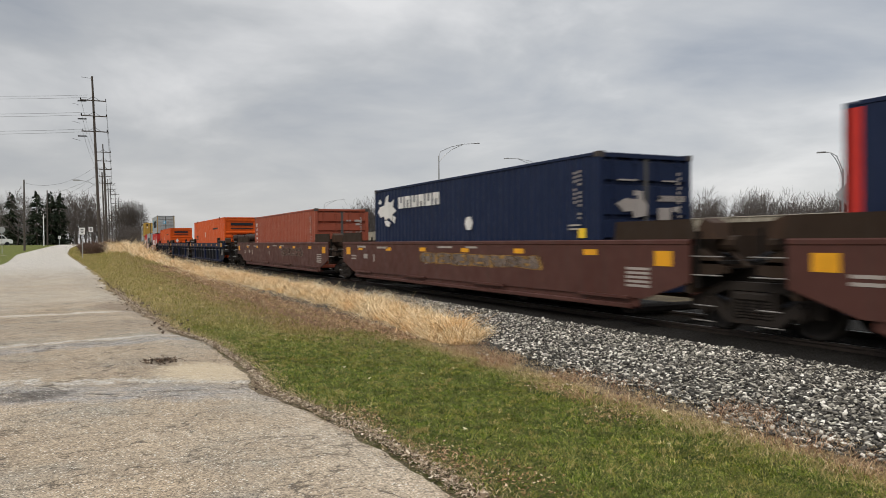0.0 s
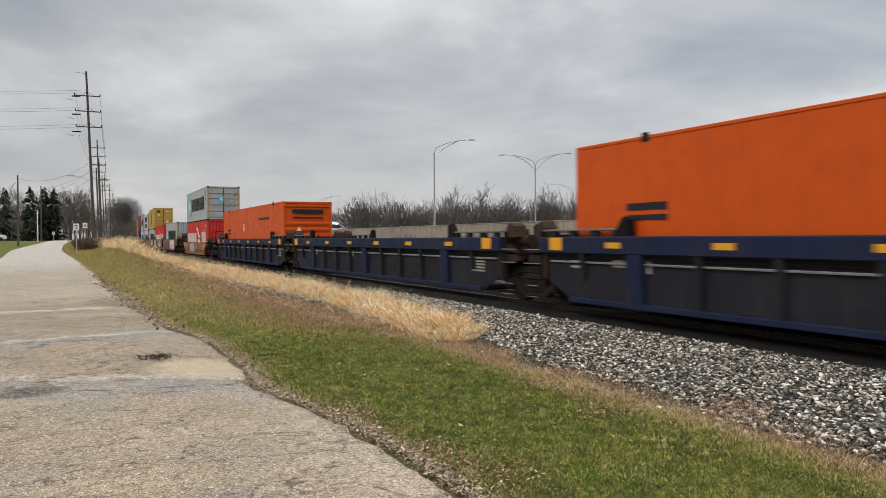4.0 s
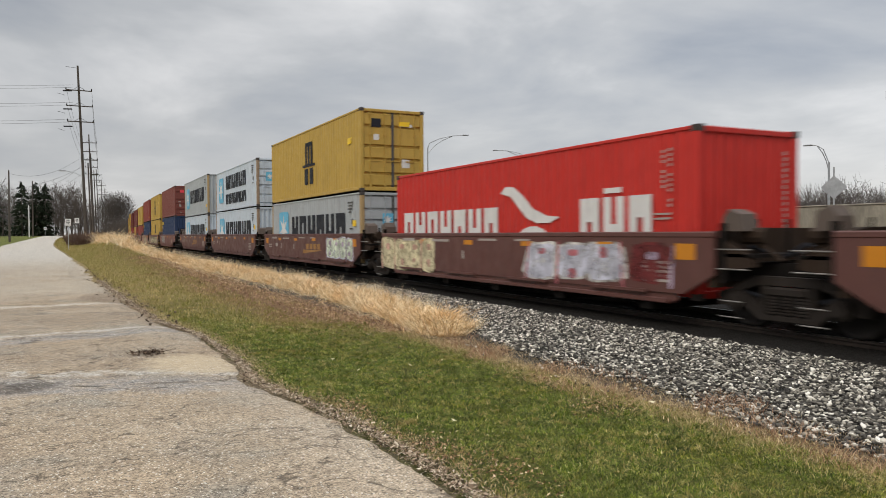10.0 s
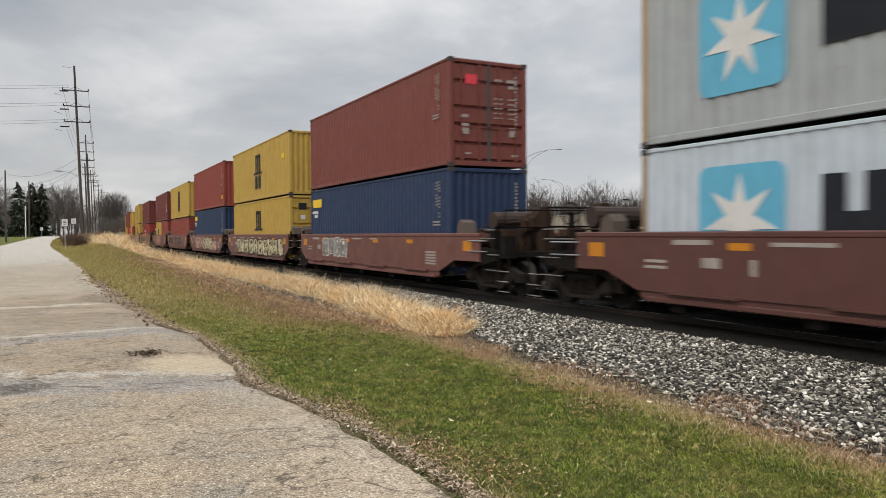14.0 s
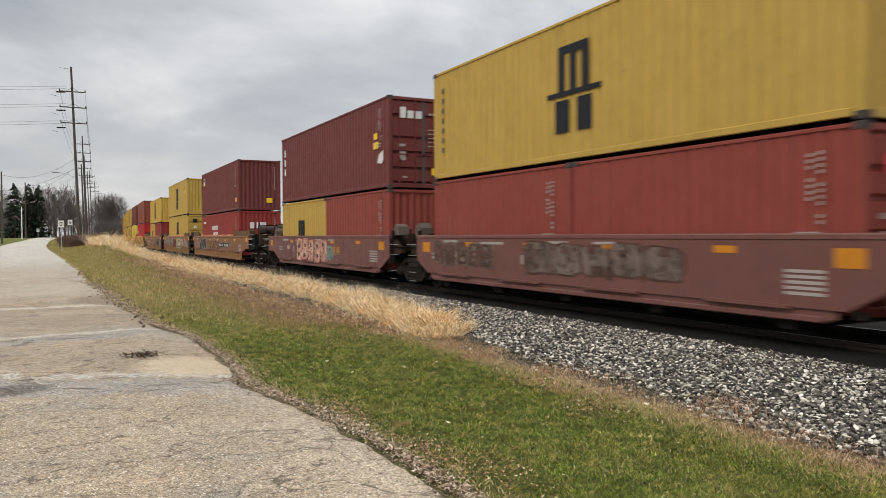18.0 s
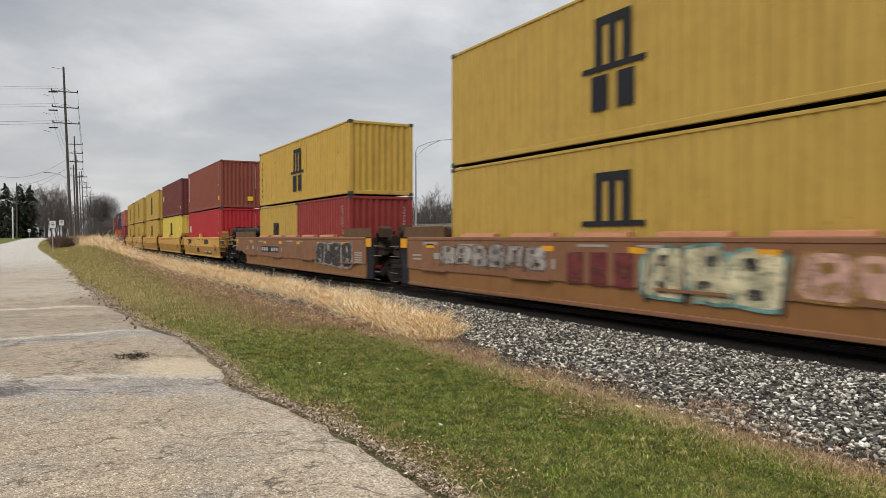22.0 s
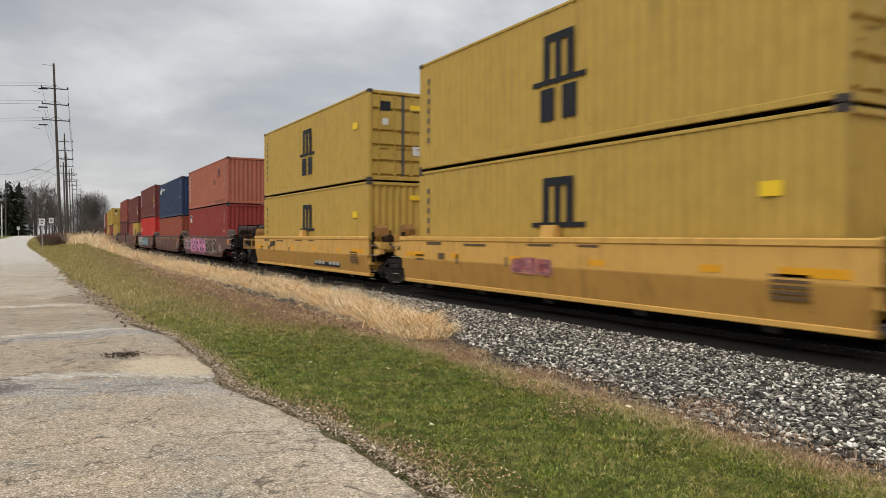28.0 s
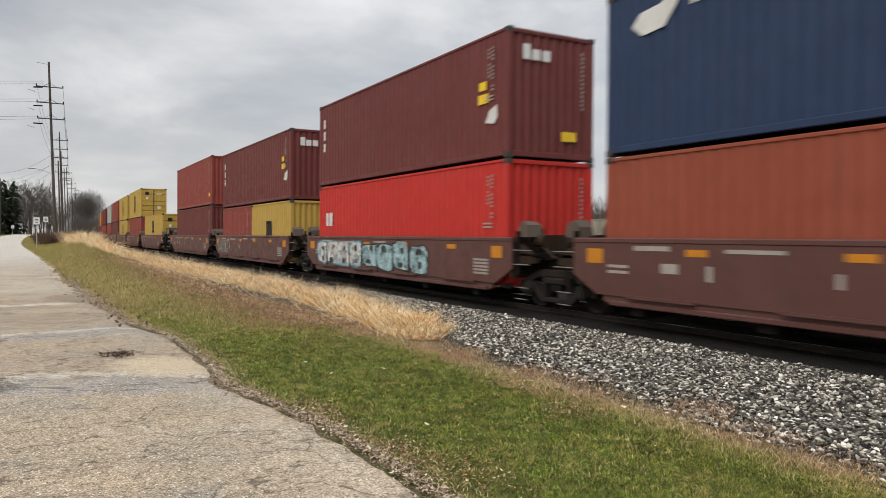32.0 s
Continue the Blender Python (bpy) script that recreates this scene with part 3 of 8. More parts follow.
            put("end_name", pads(Geo(), [(-0.6 + 0.3 * k, 2.62, 0.17, 0.14) for k in range(6)], False, -hl), WHITE)
        elif mk == "textop":
            put("end_name", pads(Geo(), [(-0.72, 2.38, 0.2, 0.34), (-0.46, 2.33, 0.22, 0.24), (-0.18, 2.33, 0.22, 0.24)], False, -hl), WHITE, "white name in plain blocks")
            put("side_name", pads(Geo(), [(hl - 0.55, 2.2, 0.18, 0.30), (hl - 0.55, 1.78, 0.18, 0.30), (hl - 0.55, 1.36, 0.18, 0.28)]), WHITE)
            put("sticker", pads(Geo(), [(-hl + 1.02, 1.42, 0.42, 0.22), (-hl + 1.04, 1.72, 0.30, 0.20)]), YELLOW_TAG)
            put("paint_patch", Geo().slab([(-hl + 0.45, 1.22), (-hl + 0.75, 1.12), (-hl + 0.92, 0.86), (-hl + 0.55, 0.80), (-hl + 0.42, 0.94)], 0, -1.223, -1.215), WHITE, "white patch of fresh paint")
            put("end_sticker", pads(Geo(), [(0.48, 0.55, 0.42, 0.22)], False, -hl), YELLOW_TAG)
        elif mk == "endname":
            put("end_name", pads(Geo(), [(-0.45, 1.75, 0.24, 0.36), (-0.15, 1.75, 0.10, 0.36), (0.18, 1.75, 0.34, 0.36)], False, -hl), WHITE, "white name in plain blocks")
            put("side_name", pads(Geo(), strokes(0.2, 2.2, 1.68, 0.26, 5) + strokes(0.2, 1.8, 1.28, 0.26, 4) + [(hl - 1.1, 2.05, 1.0, 0.14)]), WHITE)
        elif mk == "patch":       # a pale sticker with dark bars near the rear top
            put("sticker", pads(Geo(), [(hl - 1.05, high - 0.62, 0.62, 0.48)]), WHITE)
            put("sticker_bar", pads(Geo(), [(hl - 1.05, high - 0.52, 0.52, 0.17)], True, -1.224), paint("blue_sticker", (0.03, 0.05, 0.15), 0.5, 0.1, 0.1, 0.0))
            put("sticker_stripe", pads(Geo(), [(hl - 1.0, high - 0.76, 0.40, 0.08)], True, -1.224), YELLOW_TAG)
        elif mk == "vbars":       # white upright row of blocks near the rear
            put("side_name", pads(Geo(), [(hl - 0.62 - 0.02 * (k % 2), high - 0.46 - 0.25 * k, (0.22, 0.16, 0.20)[k % 3], (0.17, 0.13, 0.17, 0.11)[k % 4]) for k in range(7)]), WHITE, "white upright name in plain blocks")
        elif mk == "pairmark":
            put("side_name", pads(Geo(), [(hl - 0.85, 1.72, 0.22, 0.46), (hl - 1.2, 1.72, 0.28, 0.46)]), WHITE)
        elif mk == "topsticker":
            put("sticker", pads(Geo(), [(hl - 0.85, high - 0.55, 1.1, 0.32)]), YELLOW_TAG)
            put("side_name", pads(Geo(), [(hl - 0.6, high - 0.9, 0.7, 0.10), (hl - 0.7, high - 1.05, 0.4, 0.12)]), WHITE)
        elif mk == "folds":        # orange box: dark name bar, pale diamond
            put("side_name", pads(Geo(), [(hl - 2.05, 1.62, 1.05, 0.13), (hl - 2.05, 1.42, 1.05, 0.10), (-hl + 4.2, high - 0.75, 2.4, 0.12)], True, -1.211), BLACK_MARK)
            put("sticker", pads(Geo(), [(1.35, high - 1.15, 0.28, 0.42)], True, -1.211), WHITE)
            put("end_name", pads(Geo(), [(0.0, high - 0.50, 1.55, 0.20), (0.0, high - 0.80, 1.55, 0.07)], False, -hl + 0.012), BLACK_MARK)
            put("end_plate", Geo().slab([(-0.45, high - 1.75), (-0.62, high - 1.5), (-0.45, high - 1.25), (-0.28, high - 1.5)], 1, -hl - 0.01, -hl + 0.05), WHITE, "pale diamond plate")
            put("side_lock", Geo().box(-1.235, -1.2, -6.12, -5.97, high - 0.12, high + 0.04).box(-1.235, -1.2, 5.97, 6.12, high - 0.12, high + 0.04), STEEL_DARK)
        elif mk == "codes":
            rows = [(-hl + 0.62 + 0.16 * j, high - 0.36 - 0.086 * k - 0.02 * j, 0.062, 0.050) for j in range(2) for k in range(12 - 3 * j) if (k + j) % 5 != 4] if ob["pale"] else [(-hl + 1.05 + 0.02 * k, high - 0.34 - 0.115 * k, (0.52, 0.34, 0.44, 0.30)[k % 4], 0.055) for k in range(4)]
            rows += [(-hl + 0.8, high - 1.45, 0.4, 0.035), (-hl + 0.8, high - 1.53, 0.4, 0.035)] if ob["pale"] else [(-hl + 0.86, high - 1.02, 0.16, 0.20), (-hl + 0.98, high - 1.28, 0.30, 0.05)]
            put("registration_mark", pads(Geo(), rows), FADED_WHITE if ob["pale"] else FADED_BLACK, "registration marks in plain bars")
            put("end_mark", pads(Geo(), [(0.85 + 0.02 * (k % 2), high - 0.40 - 0.098 * k, 0.058, 0.060) for k in range(14 if ob["pale"] else 5)], False, -hl), FADED_WHITE if ob["pale"] else FADED_BLACK)
        elif mk == "rearcodes":
            put("registration_mark", pads(Geo(), [(hl - 0.55, high - 0.55 - 0.26 * k, 0.12, 0.14) for k in range(7)]), FADED_WHITE if ob["pale"] else FADED_BLACK)
        elif mk == "tags":
            put("sticker", pads(Geo(), [(-hl + 0.62, 0.62, 0.34, 0.22)]), YELLOW_TAG)
            put("end_sticker", pads(Geo(), [(0.55, 0.58, 0.34, 0.26)], False, -hl), YELLOW_TAG)
        elif mk == "repairs":     # patches of fresh primer and a rusty edge
            put("repair_patch", pads(Geo(), [(-hl + 2.2, high - 0.75, 0.62, 0.46)]), paint("brown_primer", (0.150, 0.048, 0.036), 0.6, 0.2, 0.4, 0.4), "darker brown repair patch")
            put("repair_patch", pads(Geo(), [(-hl + 3.4, 1.35, 0.40, 0.30)]), paint("brown_primer", (0.150, 0.048, 0.036), 0.6, 0.2, 0.4, 0.4), "darker brown repair patch")
            put("rust_edge", pads(Geo(), [(-hl + 2.0, 0.22, 2.6, 0.16)]), paint("rusty_sill_edge", (0.230, 0.085, 0.048), 0.7, 0.3, 0.9, 1.0, grime=(0.10, 0.045, 0.022)), "rusty lower edge")
        elif mk == "redend":
            put("end_stripe", pads(Geo(), [(hl - 0.14, high / 2, 0.26, high - 0.2)], True, -1.213), BODY["red"], "red upright stripe at the rear")
        elif mk == "redmarks":
            put("registration_mark", pads(Geo(), [(-hl + 1.05, high - 0.42, 0.85, 0.16), (-hl + 0.98, high - 0.64, 0.24, 0.18), (-hl + 0.98, high - 0.95, 0.16, 0.16)]), FADED_WHITE, "registration marks in plain bars")
            put("end_mark", pads(Geo(), [(0.62, high - 0.85, 0.24, 1.05)], False, -hl), paint("pale_red_panel", (0.55, 0.22, 0.19), 0.6, 0.2, 0.3, 0.0))
        elif mk == "lowtag":
            put("sticker", pads(Geo(), [(-hl + 0.66, 1.50, 0.34, 0.22)]), YELLOW_TAG)
        elif mk == "height":
            put("sticker", pads(Geo(), [(-hl + 1.1, high - 1.05, 0.38, 0.22)]), YELLOW_TAG)
            put("end_sticker", pads(Geo(), [(0.45, high - 0.5, 0.4, 0.16)], False, -hl), YELLOW_TAG)
        elif mk == "doortags":
            rows = [(0.30, high - 0.52, 0.22, 0.07), (0.74, high - 0.52, 0.34, 0.09), (0.72, high - 0.68, 0.20, 0.08), (-0.74, 1.02, 0.22, 0.28), (0.76, 0.98, 0.20, 0.26), (-0.76, 1.36, 0.24, 0.08), (-0.66, 0.36, 0.16, 0.05), (0.82, 0.34, 0.20, 0.06)]
            rows += [(x, high - 1.02 - 0.13 * k, 0.28, 0.03) for k in range(5) for x in (0.30, 0.75)]
            put("door_mark", pads(Geo(), rows, False, -hl + 0.014), FADED_WHITE)
        elif mk == "doorstar":
            at = (-0.52, 0.50) if "star2" in marks else (-0.20,)
            put("door_emblem", pads(Geo(), [(x, high - 0.98, 0.40, 0.46) for x in at], False, -hl + 0.02), SKY_BLUE)
            g = Geo()
            for x in at:
                star(g, x, high - 0.98, 0.18, -hl + 0.016, False)
            put("door_star", g, WHITE)
            if len(at) == 1:
                put("door_label", pads(Geo(), [(0.32, high - 1.02, 0.24, 0.42)], False, -hl + 0.018), FADED_WHITE)
        elif mk == "pinktag":
            put("door_sticker", pads(Geo(), [(-0.55, high - 0.55, 0.36, 0.26)], False, -hl + 0.012), paint("pink_red_sticker", (0.70, 0.06, 0.08), 0.5, 0.1, 0.1, 0))
        elif mk == "doortooth":
            put("door_emblem", pads(Geo(), [(-0.62, high - 0.50, 0.36, 0.30)], False, -hl + 0.02), BLACK_MARK)
            put("door_mark", pads(Geo(), [(0.5, high - 0.55, 0.5, 0.1), (0.5, 1.0, 0.3, 0.3), (-0.62, high - 1.0, 0.2, 0.2)], False, -hl + 0.02), WHITE)


# ---- well cars ----
KINDS = {   # paint, well length, sill foot, lower step, raised ends, ribs
    "maroon": dict(paint="maroon", well=13.35, foot=0.42, step=0.58, horn=0.0),
    "brown": dict(paint="brown", well=17.5, foot=0.37, step=0.55, horn=0.33),
    "tan": dict(paint="tan", well=17.6, foot=0.28, step=0.72, horn=0.28),
    "tan40": dict(paint="tan", well=13.4, foot=0.36, step=0.72, horn=0.0, top=1.32),
    "yellow": dict(paint="yellow", well=13.5, foot=0.40, step=1.00, horn=0.0),
    "blue": dict(paint="blue", well=18.0, foot=0.30, step=1.28, horn=0.0),
}
SILL_X, SILL_Z = 1.475, 1.595


def truck_part(parent, y, sprung=True):
    """A two-axle truck at y: side frames, bolster, wheelsets."""
    base = new("truck")
    base.parent = parent
    z = -RAIL_Z
    fr = part("side_frame", shared("truck_side_near", lambda: truck_frame(-1), TRUCK_IRON), parent=base)
    for s in (-0.24, 0.0, 0.24) if sprung else ():
        part("spring", shared(("truck_spring", s), lambda: spring_geo(s), TRUCK_IRON), parent=base)
    for s in (-0.89, 0.89):
        part("bearing_cap", shared(("truck_cap", s), lambda: Geo().ring_x(-1.10, s, 0.42, [(0.0, 0.15), (-0.07, 0.145), (-0.08, 0.10), (-0.12, 0.095), (-0.125, 0.0)], 12), TRUCK_IRON), parent=base)
    part("side_frame", shared("truck_side_far", lambda: truck_frame(1), TRUCK_IRON), parent=base)
    part("bolster", shared("truck_bolster", lambda: Geo().box(-1.1, 1.1, -0.18, 0.18, 0.38, 0.66, 0.05), STEEL_DARK), parent=base)
    for s in (-0.89, 0.89):
        part("axle", shared(("truck_axle", s), lambda: Geo().tube((-1.15, s, 0.42), (1.15, s, 0.42), 0.075, n=10), STEEL_DARK), parent=base)
        for e in (-1, 1):
            part("wheel", shared(("truck_wheel", s, e), lambda: wheel_geo(s, e), WHEEL_STEEL, True), parent=base)
    base.matrix_basis = pose(0, y, 0)
    return base


def truck_frame(e):
    """A cast side frame: arched top, tension bar below, two columns and the boxes for the axles."""
    g = Geo()
    x0, x1 = sorted((e * 0.93, e * 1.10))
    g.slab([(-1.26, 0.54), (-1.02, 0.62), (-0.56, 0.82), (0.56, 0.82), (1.02, 0.62), (1.26, 0.54), (1.26, 0.34), (1.06, 0.34), (1.02, 0.52), (0.50, 0.69), (-0.50, 0.69), (-1.02, 0.52), (-1.06, 0.34), (-1.26, 0.34)], 0, x0, x1)
    for q in (-1, 1):
        g.slab([(q * 0.98, 0.54), (q * 0.80, 0.60), (q * 0.42, 0.30), (q * 0.36, 0.17), (q * 0.50, 0.17)], 0, x0, x1)
        g.box(x0, x1, *sorted((q * 0.36, q * 0.44)), 0.20, 0.72)
    g.box(x0, x1, -0.44, 0.44, 0.155, 0.255, 0.02)
    x2, x3 = sorted((e * 0.86, e * 1.13))
    g.box(x2, x3, -0.33, 0.33, 0.53, 0.67, 0.03)
    return g


def spring_geo(y, n=9):
    """One coil spring in the window of the near side frame, its turns as ridges of a turned shape."""
    rows = [(0.26, 0.0)] + [(0.262 + 0.045 * k + dz, r) for k in range(6) for dz, r in ((0.0, 0.088), (0.012, 0.108), (0.030, 0.108), (0.040, 0.088))] + [(0.53, 0.0)]
    m = len(rows)
    vs = [(-1.03 + r * math.cos(2 * math.pi * k / n), y + r * math.sin(2 * math.pi * k / n), z) for k in range(n) for z, r in rows]
    fs = [(k * m + i, k * m + i + 1, ((k + 1) % n) * m + i + 1, ((k + 1) % n) * m + i) for k in range(n) for i in range(m - 1)]
    return Geo().add(vs, fs)


def wheel_geo(s, e):
    x = e * 0.74
    q = e
    return Geo().ring_x(x, s, 0.42, [(q * -0.03, 0.0), (q * -0.05, 0.10), (q * 0.0, 0.14), (q * 0.01, 0.33), (q * 0.065, 0.35), (q * 0.065, 0.412), (q * -0.045, 0.42), (q * -0.06, 0.445), (q * -0.075, 0.445), (q * -0.075, 0.35), (q * -0.02, 0.33), (q * -0.06, 0.12), (q * -0.07, 0.0)], 24)


def handrail_geo(y, s):
    """An end rail across the car at y."""
    g = Geo()
    for x in (-1.25, -0.45, 0.45, 1.25):
        g.tube((x, y, 1.12), (x, y, 2.02), 0.018, n=6)
    g.tube((-1.25, y, 2.02), (1.25, y, 2.02), 0.018, n=6).tube((-1.25, y, 1.62), (1.25, y, 1.62), 0.016, n=6)
    return g


def spoked_wheel_geo(y, s):
    g = Geo()
    n = 16
    c = Vector((0.72, y, 1.95))
    pts = [c + Vector((0.27 * math.cos(2 * math.pi * k / n), 0, 0.27 * math.sin(2 * math.pi * k / n))) for k in range(n)]
    for k in range(n):
        g.tube(pts[k], pts[(k + 1) % n], 0.016, n=5, caps=False)
    for k in range(0, n, 4):
        g.tube(c, pts[k], 0.011, n=5)
    g.tube(c - Vector((0, 0.05, 0)), c + Vector((0, 0.05, 0)), 0.05, n=8)
    g.box(0.66, 0.78, y + (0.02 if s > 0 else -0.10), y + (0.10 if s > 0 else -0.02), 1.15, 1.95)
    return g


def plate(half, z0, zc, z1, cut, x0, x1, short=0.0):
    """A side plate whose lower corners are cut away towards the trucks."""
    return Geo().slab([(-half + short, z1), (half - short, z1), (half - short, zc), (half - cut, z0), (-half + cut, z0), (-half + short, zc)], 0, x0, x1)


def sill_plate(hf, hr, front, rear, z0, zo, z1, cut, x0, x1):
    """The side plate; front and rear: how far it runs on past the well over a truck (0: it stops there)."""
    ring = [(-hf - front, z1), (hr + rear, z1)]
    for e, over, h in ((1, rear, hr), (-1, front, hf)):
        if over:
            pts = [(e * (h + over), zo), (e * (h + 0.10), zo), (e * (h - 0.75), z0)]
        else:
            pts = [(e * h, z0 + 0.34 if cut > 0.1 else z0 + 0.01), (e * (h - cut), z0)]
        ring += pts if e > 0 else pts[::-1]
    return Geo().slab(ring, 0, x0, x1)


def well_car(kind, first, last, pitch, ends, label, brake=False, coat="", sprung=True):
    """One well: origin on the rail tops under its middle. ends: metres from the middle to the joint, or past the well's end to the coupler."""
    k = KINDS[kind]
    m = CAR[coat or k["paint"]]
    ob = thing("well_car", label, "rail car", "well cars of the train")
    h, foot, step = k["well"] / 2, k["foot"] - RAIL_Z, k["step"] - RAIL_Z
    top = k.get("top", SILL_Z) - RAIL_Z
    fo = {"maroon": 1.40, "tan": 0.90, "brown": 1.2}.get(kind, max(ends[0] - 0.95, 0.4)) if first else 0.0
    ro = {"maroon": 0.95, "tan": 1.36, "brown": 1.2}.get(kind, max(ends[1] - 0.95, 0.4)) if last else 0.0
    key = (kind, round(fo, 2), round(ro, 2))
    runs_on = kind in ("maroon", "brown", "tan")
    hf, hr = (h - (0.6 if kind == "tan" and not end else 0.0) for end in (first, last))

    def add(name, tag, build, mt, at=None, label=""):
        o = part(name, shared((name, *key, *tag), build, mt), parent=ob, label=label)
        if at is not None:
            o.matrix_basis = at
        return o

    for s in (-1, 1):
        sx = (lambda a, b: (min(s * a, s * b), max(s * a, s * b)))
        if kind == "blue":
            add("side_plate", (s,), lambda: plate(h, foot, foot + 0.45, step, 1.0, *sx(1.32, 1.35)), BLUE_PANEL)
            add("top_chord", (s,), lambda: Geo().box(*sx(1.26, 1.50), -h, h, step - 0.02, top, 0.02), m)
            add("bottom_chord", (s,), lambda: Geo().box(*sx(1.28, 1.46), -h + 1.0, h - 1.0, foot - 0.02, foot + 0.09, 0.015), m)
            for i in range(11):
                y = (i - 5) * 1.515
                wide, lift = (0.20 if i in (1, 5, 9) else 0.055), (0.5 if i in (0, 10) else 0.06)
                add("rib", (s, wide, lift), lambda: Geo().slab([(1.352 * s, foot + lift), (1.46 * s, foot + lift), (1.49 * s, step), (1.352 * s, step)], 1, -wide, wide), m if wide > 0.1 else BLUE_PANEL, pose(0, y, 0))
            for dz in (0.10, 0.19):
                add("pipe", (s, dz), lambda: Geo().tube((s * 1.39, -h + 0.3, step - dz), (s * 1.39, h - 0.3, step - dz), 0.022, n=6), GALV if dz > 0.15 else STEEL_DARK)
            for e in (-1, 1):
                rail = add("end_guard", (s, e), lambda: Geo().box(*sx(1.28, 1.42), *sorted((e * (h - 2.5), e * (h - 0.05))), top + 0.11, top + 0.155, 0.01), paint("dull_guard_steel", (0.15, 0.14, 0.14), 0.6))
                for q in (0.35, 1.0, 1.7, 2.35):
                    add("guard_post", (s, e, q), lambda: Geo().box(*sx(1.30, 1.39), *sorted((e * (h - q - 0.10), e * (h - q + 0.10))), top, top + 0.11), BLUE_PANEL)
                add("guide_horn", (s, e), lambda: Geo().slab([(e * (h - 2.75), top), (e * (h - 2.75), top + 0.30), (e * (h - 2.6), top + 0.36), (e * (h - 2.35), top + 0.05), (e * (h - 2.35), top)], 0, *sx(1.28, 1.44)), STEEL_DARK)
        elif kind == "yellow":
            add("upper_plate", (s,), lambda: plate(h, step, step + 0.02, top - 0.03, 0.0, *sx(1.445, SILL_X)), m)
            add("lower_plate", (s,), lambda: Geo().slab([(s * 1.445, step + 0.01), (s * SILL_X, step + 0.01), (s * SILL_X, step - 0.02), (s * 1.37, foot), (s * 1.33, foot)], 1, -h + 0.12, h - 0.12), YELLOW_SHADED)
            add("top_chord", (s,), lambda: Geo().box(*sx(1.28, 1.50), -h, h, top - 0.12, top, 0.02), m)
            add("bottom_chord", (s,), lambda: Geo().box(*sx(1.24, 1.40), -h + 0.14, h - 0.14, foot - 0.05, foot + 0.05, 0.015), m)
            add("guide_block", (s,), lambda: Geo().slab([(s * 1.28, top), (s * 1.46, top), (s * 1.42, top + 0.24), (s * 1.32, top + 0.24)], 1, -0.22, 0.22), m)
        else:
            cut = 1.45 if kind == "brown" else 1.0
            add("side_plate", (s,), lambda: sill_plate(hf, hr, fo if runs_on else 0, ro if runs_on else 0, step, 0.80, top - 0.05, cut - 0.35 if kind != "tan" else 0.02, *sx(1.44, SILL_X)), m)
            add("lower_plate", (s,), lambda: plate(h, foot, foot + 0.05, step + 0.01, cut, *sx(1.41, 1.44), cut - 0.2), TAN_LOW if kind.startswith("tan") else m) if kind != "tan" else add("lower_plate", (s,), lambda: Geo().slab([(-hf + (0.8 if first else 0.02), step + 0.01), (hr - (0.8 if last else 0.02), step + 0.01), (hr - (1.0 if last else 0.04), foot), (-hf + (1.0 if first else 0.04), foot)], 0, *sx(1.41, 1.44)), TAN_LOW)
            add("top_chord", (s,), lambda: Geo().box(*sx(1.28, 1.49), -hf - (fo if runs_on else 0), hr + (ro if runs_on else 0), top - 0.10, top, 0.02), m)
            add("bottom_chord", (s,), lambda: Geo().box(*sx(1.24, 1.485), -hf + (cut if first or kind != "tan" else 0.05), hr - (cut if last or kind != "tan" else 0.05), foot - 0.02, foot + 0.07, 0.015), m)
            for i in range(4 if s < 0 else 0):
                add("step_bar", (s,), lambda: Geo().box(*sx(1.475, 1.53), -0.75, 0.75, step - 0.02, step + 0.03), m, pose(0, -h + 2.2 + i * (2 * h - 4.4) / 3, 0))
        if k["horn"]:
            for e, over in ((-1, fo), (1, ro)):
                reach_in, short = (2.7, 0.0 if over else 0.4) if kind == "tan" else (1.9, 0.0)
                add("end_guard", (s, e), lambda: Geo().slab([(e * (h - reach_in), top), (e * (h - reach_in + 0.05), top + k["horn"]), (e * (h + over - short), top + k["horn"]), (e * (h + over + 0.1 - short), top)], 0, *sx(1.40, 1.46)), END_GRIME if kind != "tan" else paint("grimy_tan_guard", (0.120, 0.066, 0.032), 0.65, 0.2, 0.6, 0.5))
        if kind == "tan":
            for e, end in ((-1, first), (1, last)):
                if not end:
                    add("end_panel", (s, e), lambda: Geo().box(*sx(1.34, 1.43), *sorted((e * (h - 0.61), e * (h - 0.12))), foot, top - 0.02, 0.02), BLUE_PANEL)
            for i in range(5):
                add("guide", (s,), lambda: Geo().slab([(s * 1.30, top), (s * 1.48, top), (s * 1.46, top + 0.07), (s * 1.33, top + 0.09)], 1, -0.75, 0.75), paint("pale_pink_guide", (0.50, 0.22, 0.12), 0.6), pose(0, -h + 4.4 + i * (2 * h - 8.8) / 4, 0))
    for i in range(5):
        add("cross_bearer", (), lambda: Geo().box(-1.38, 1.38, -0.15, 0.15, 0.16, 0.30, 0.03), STEEL_DARK, pose(0, -h + 1.6 + i * (2 * h - 3.2) / 4, 0))
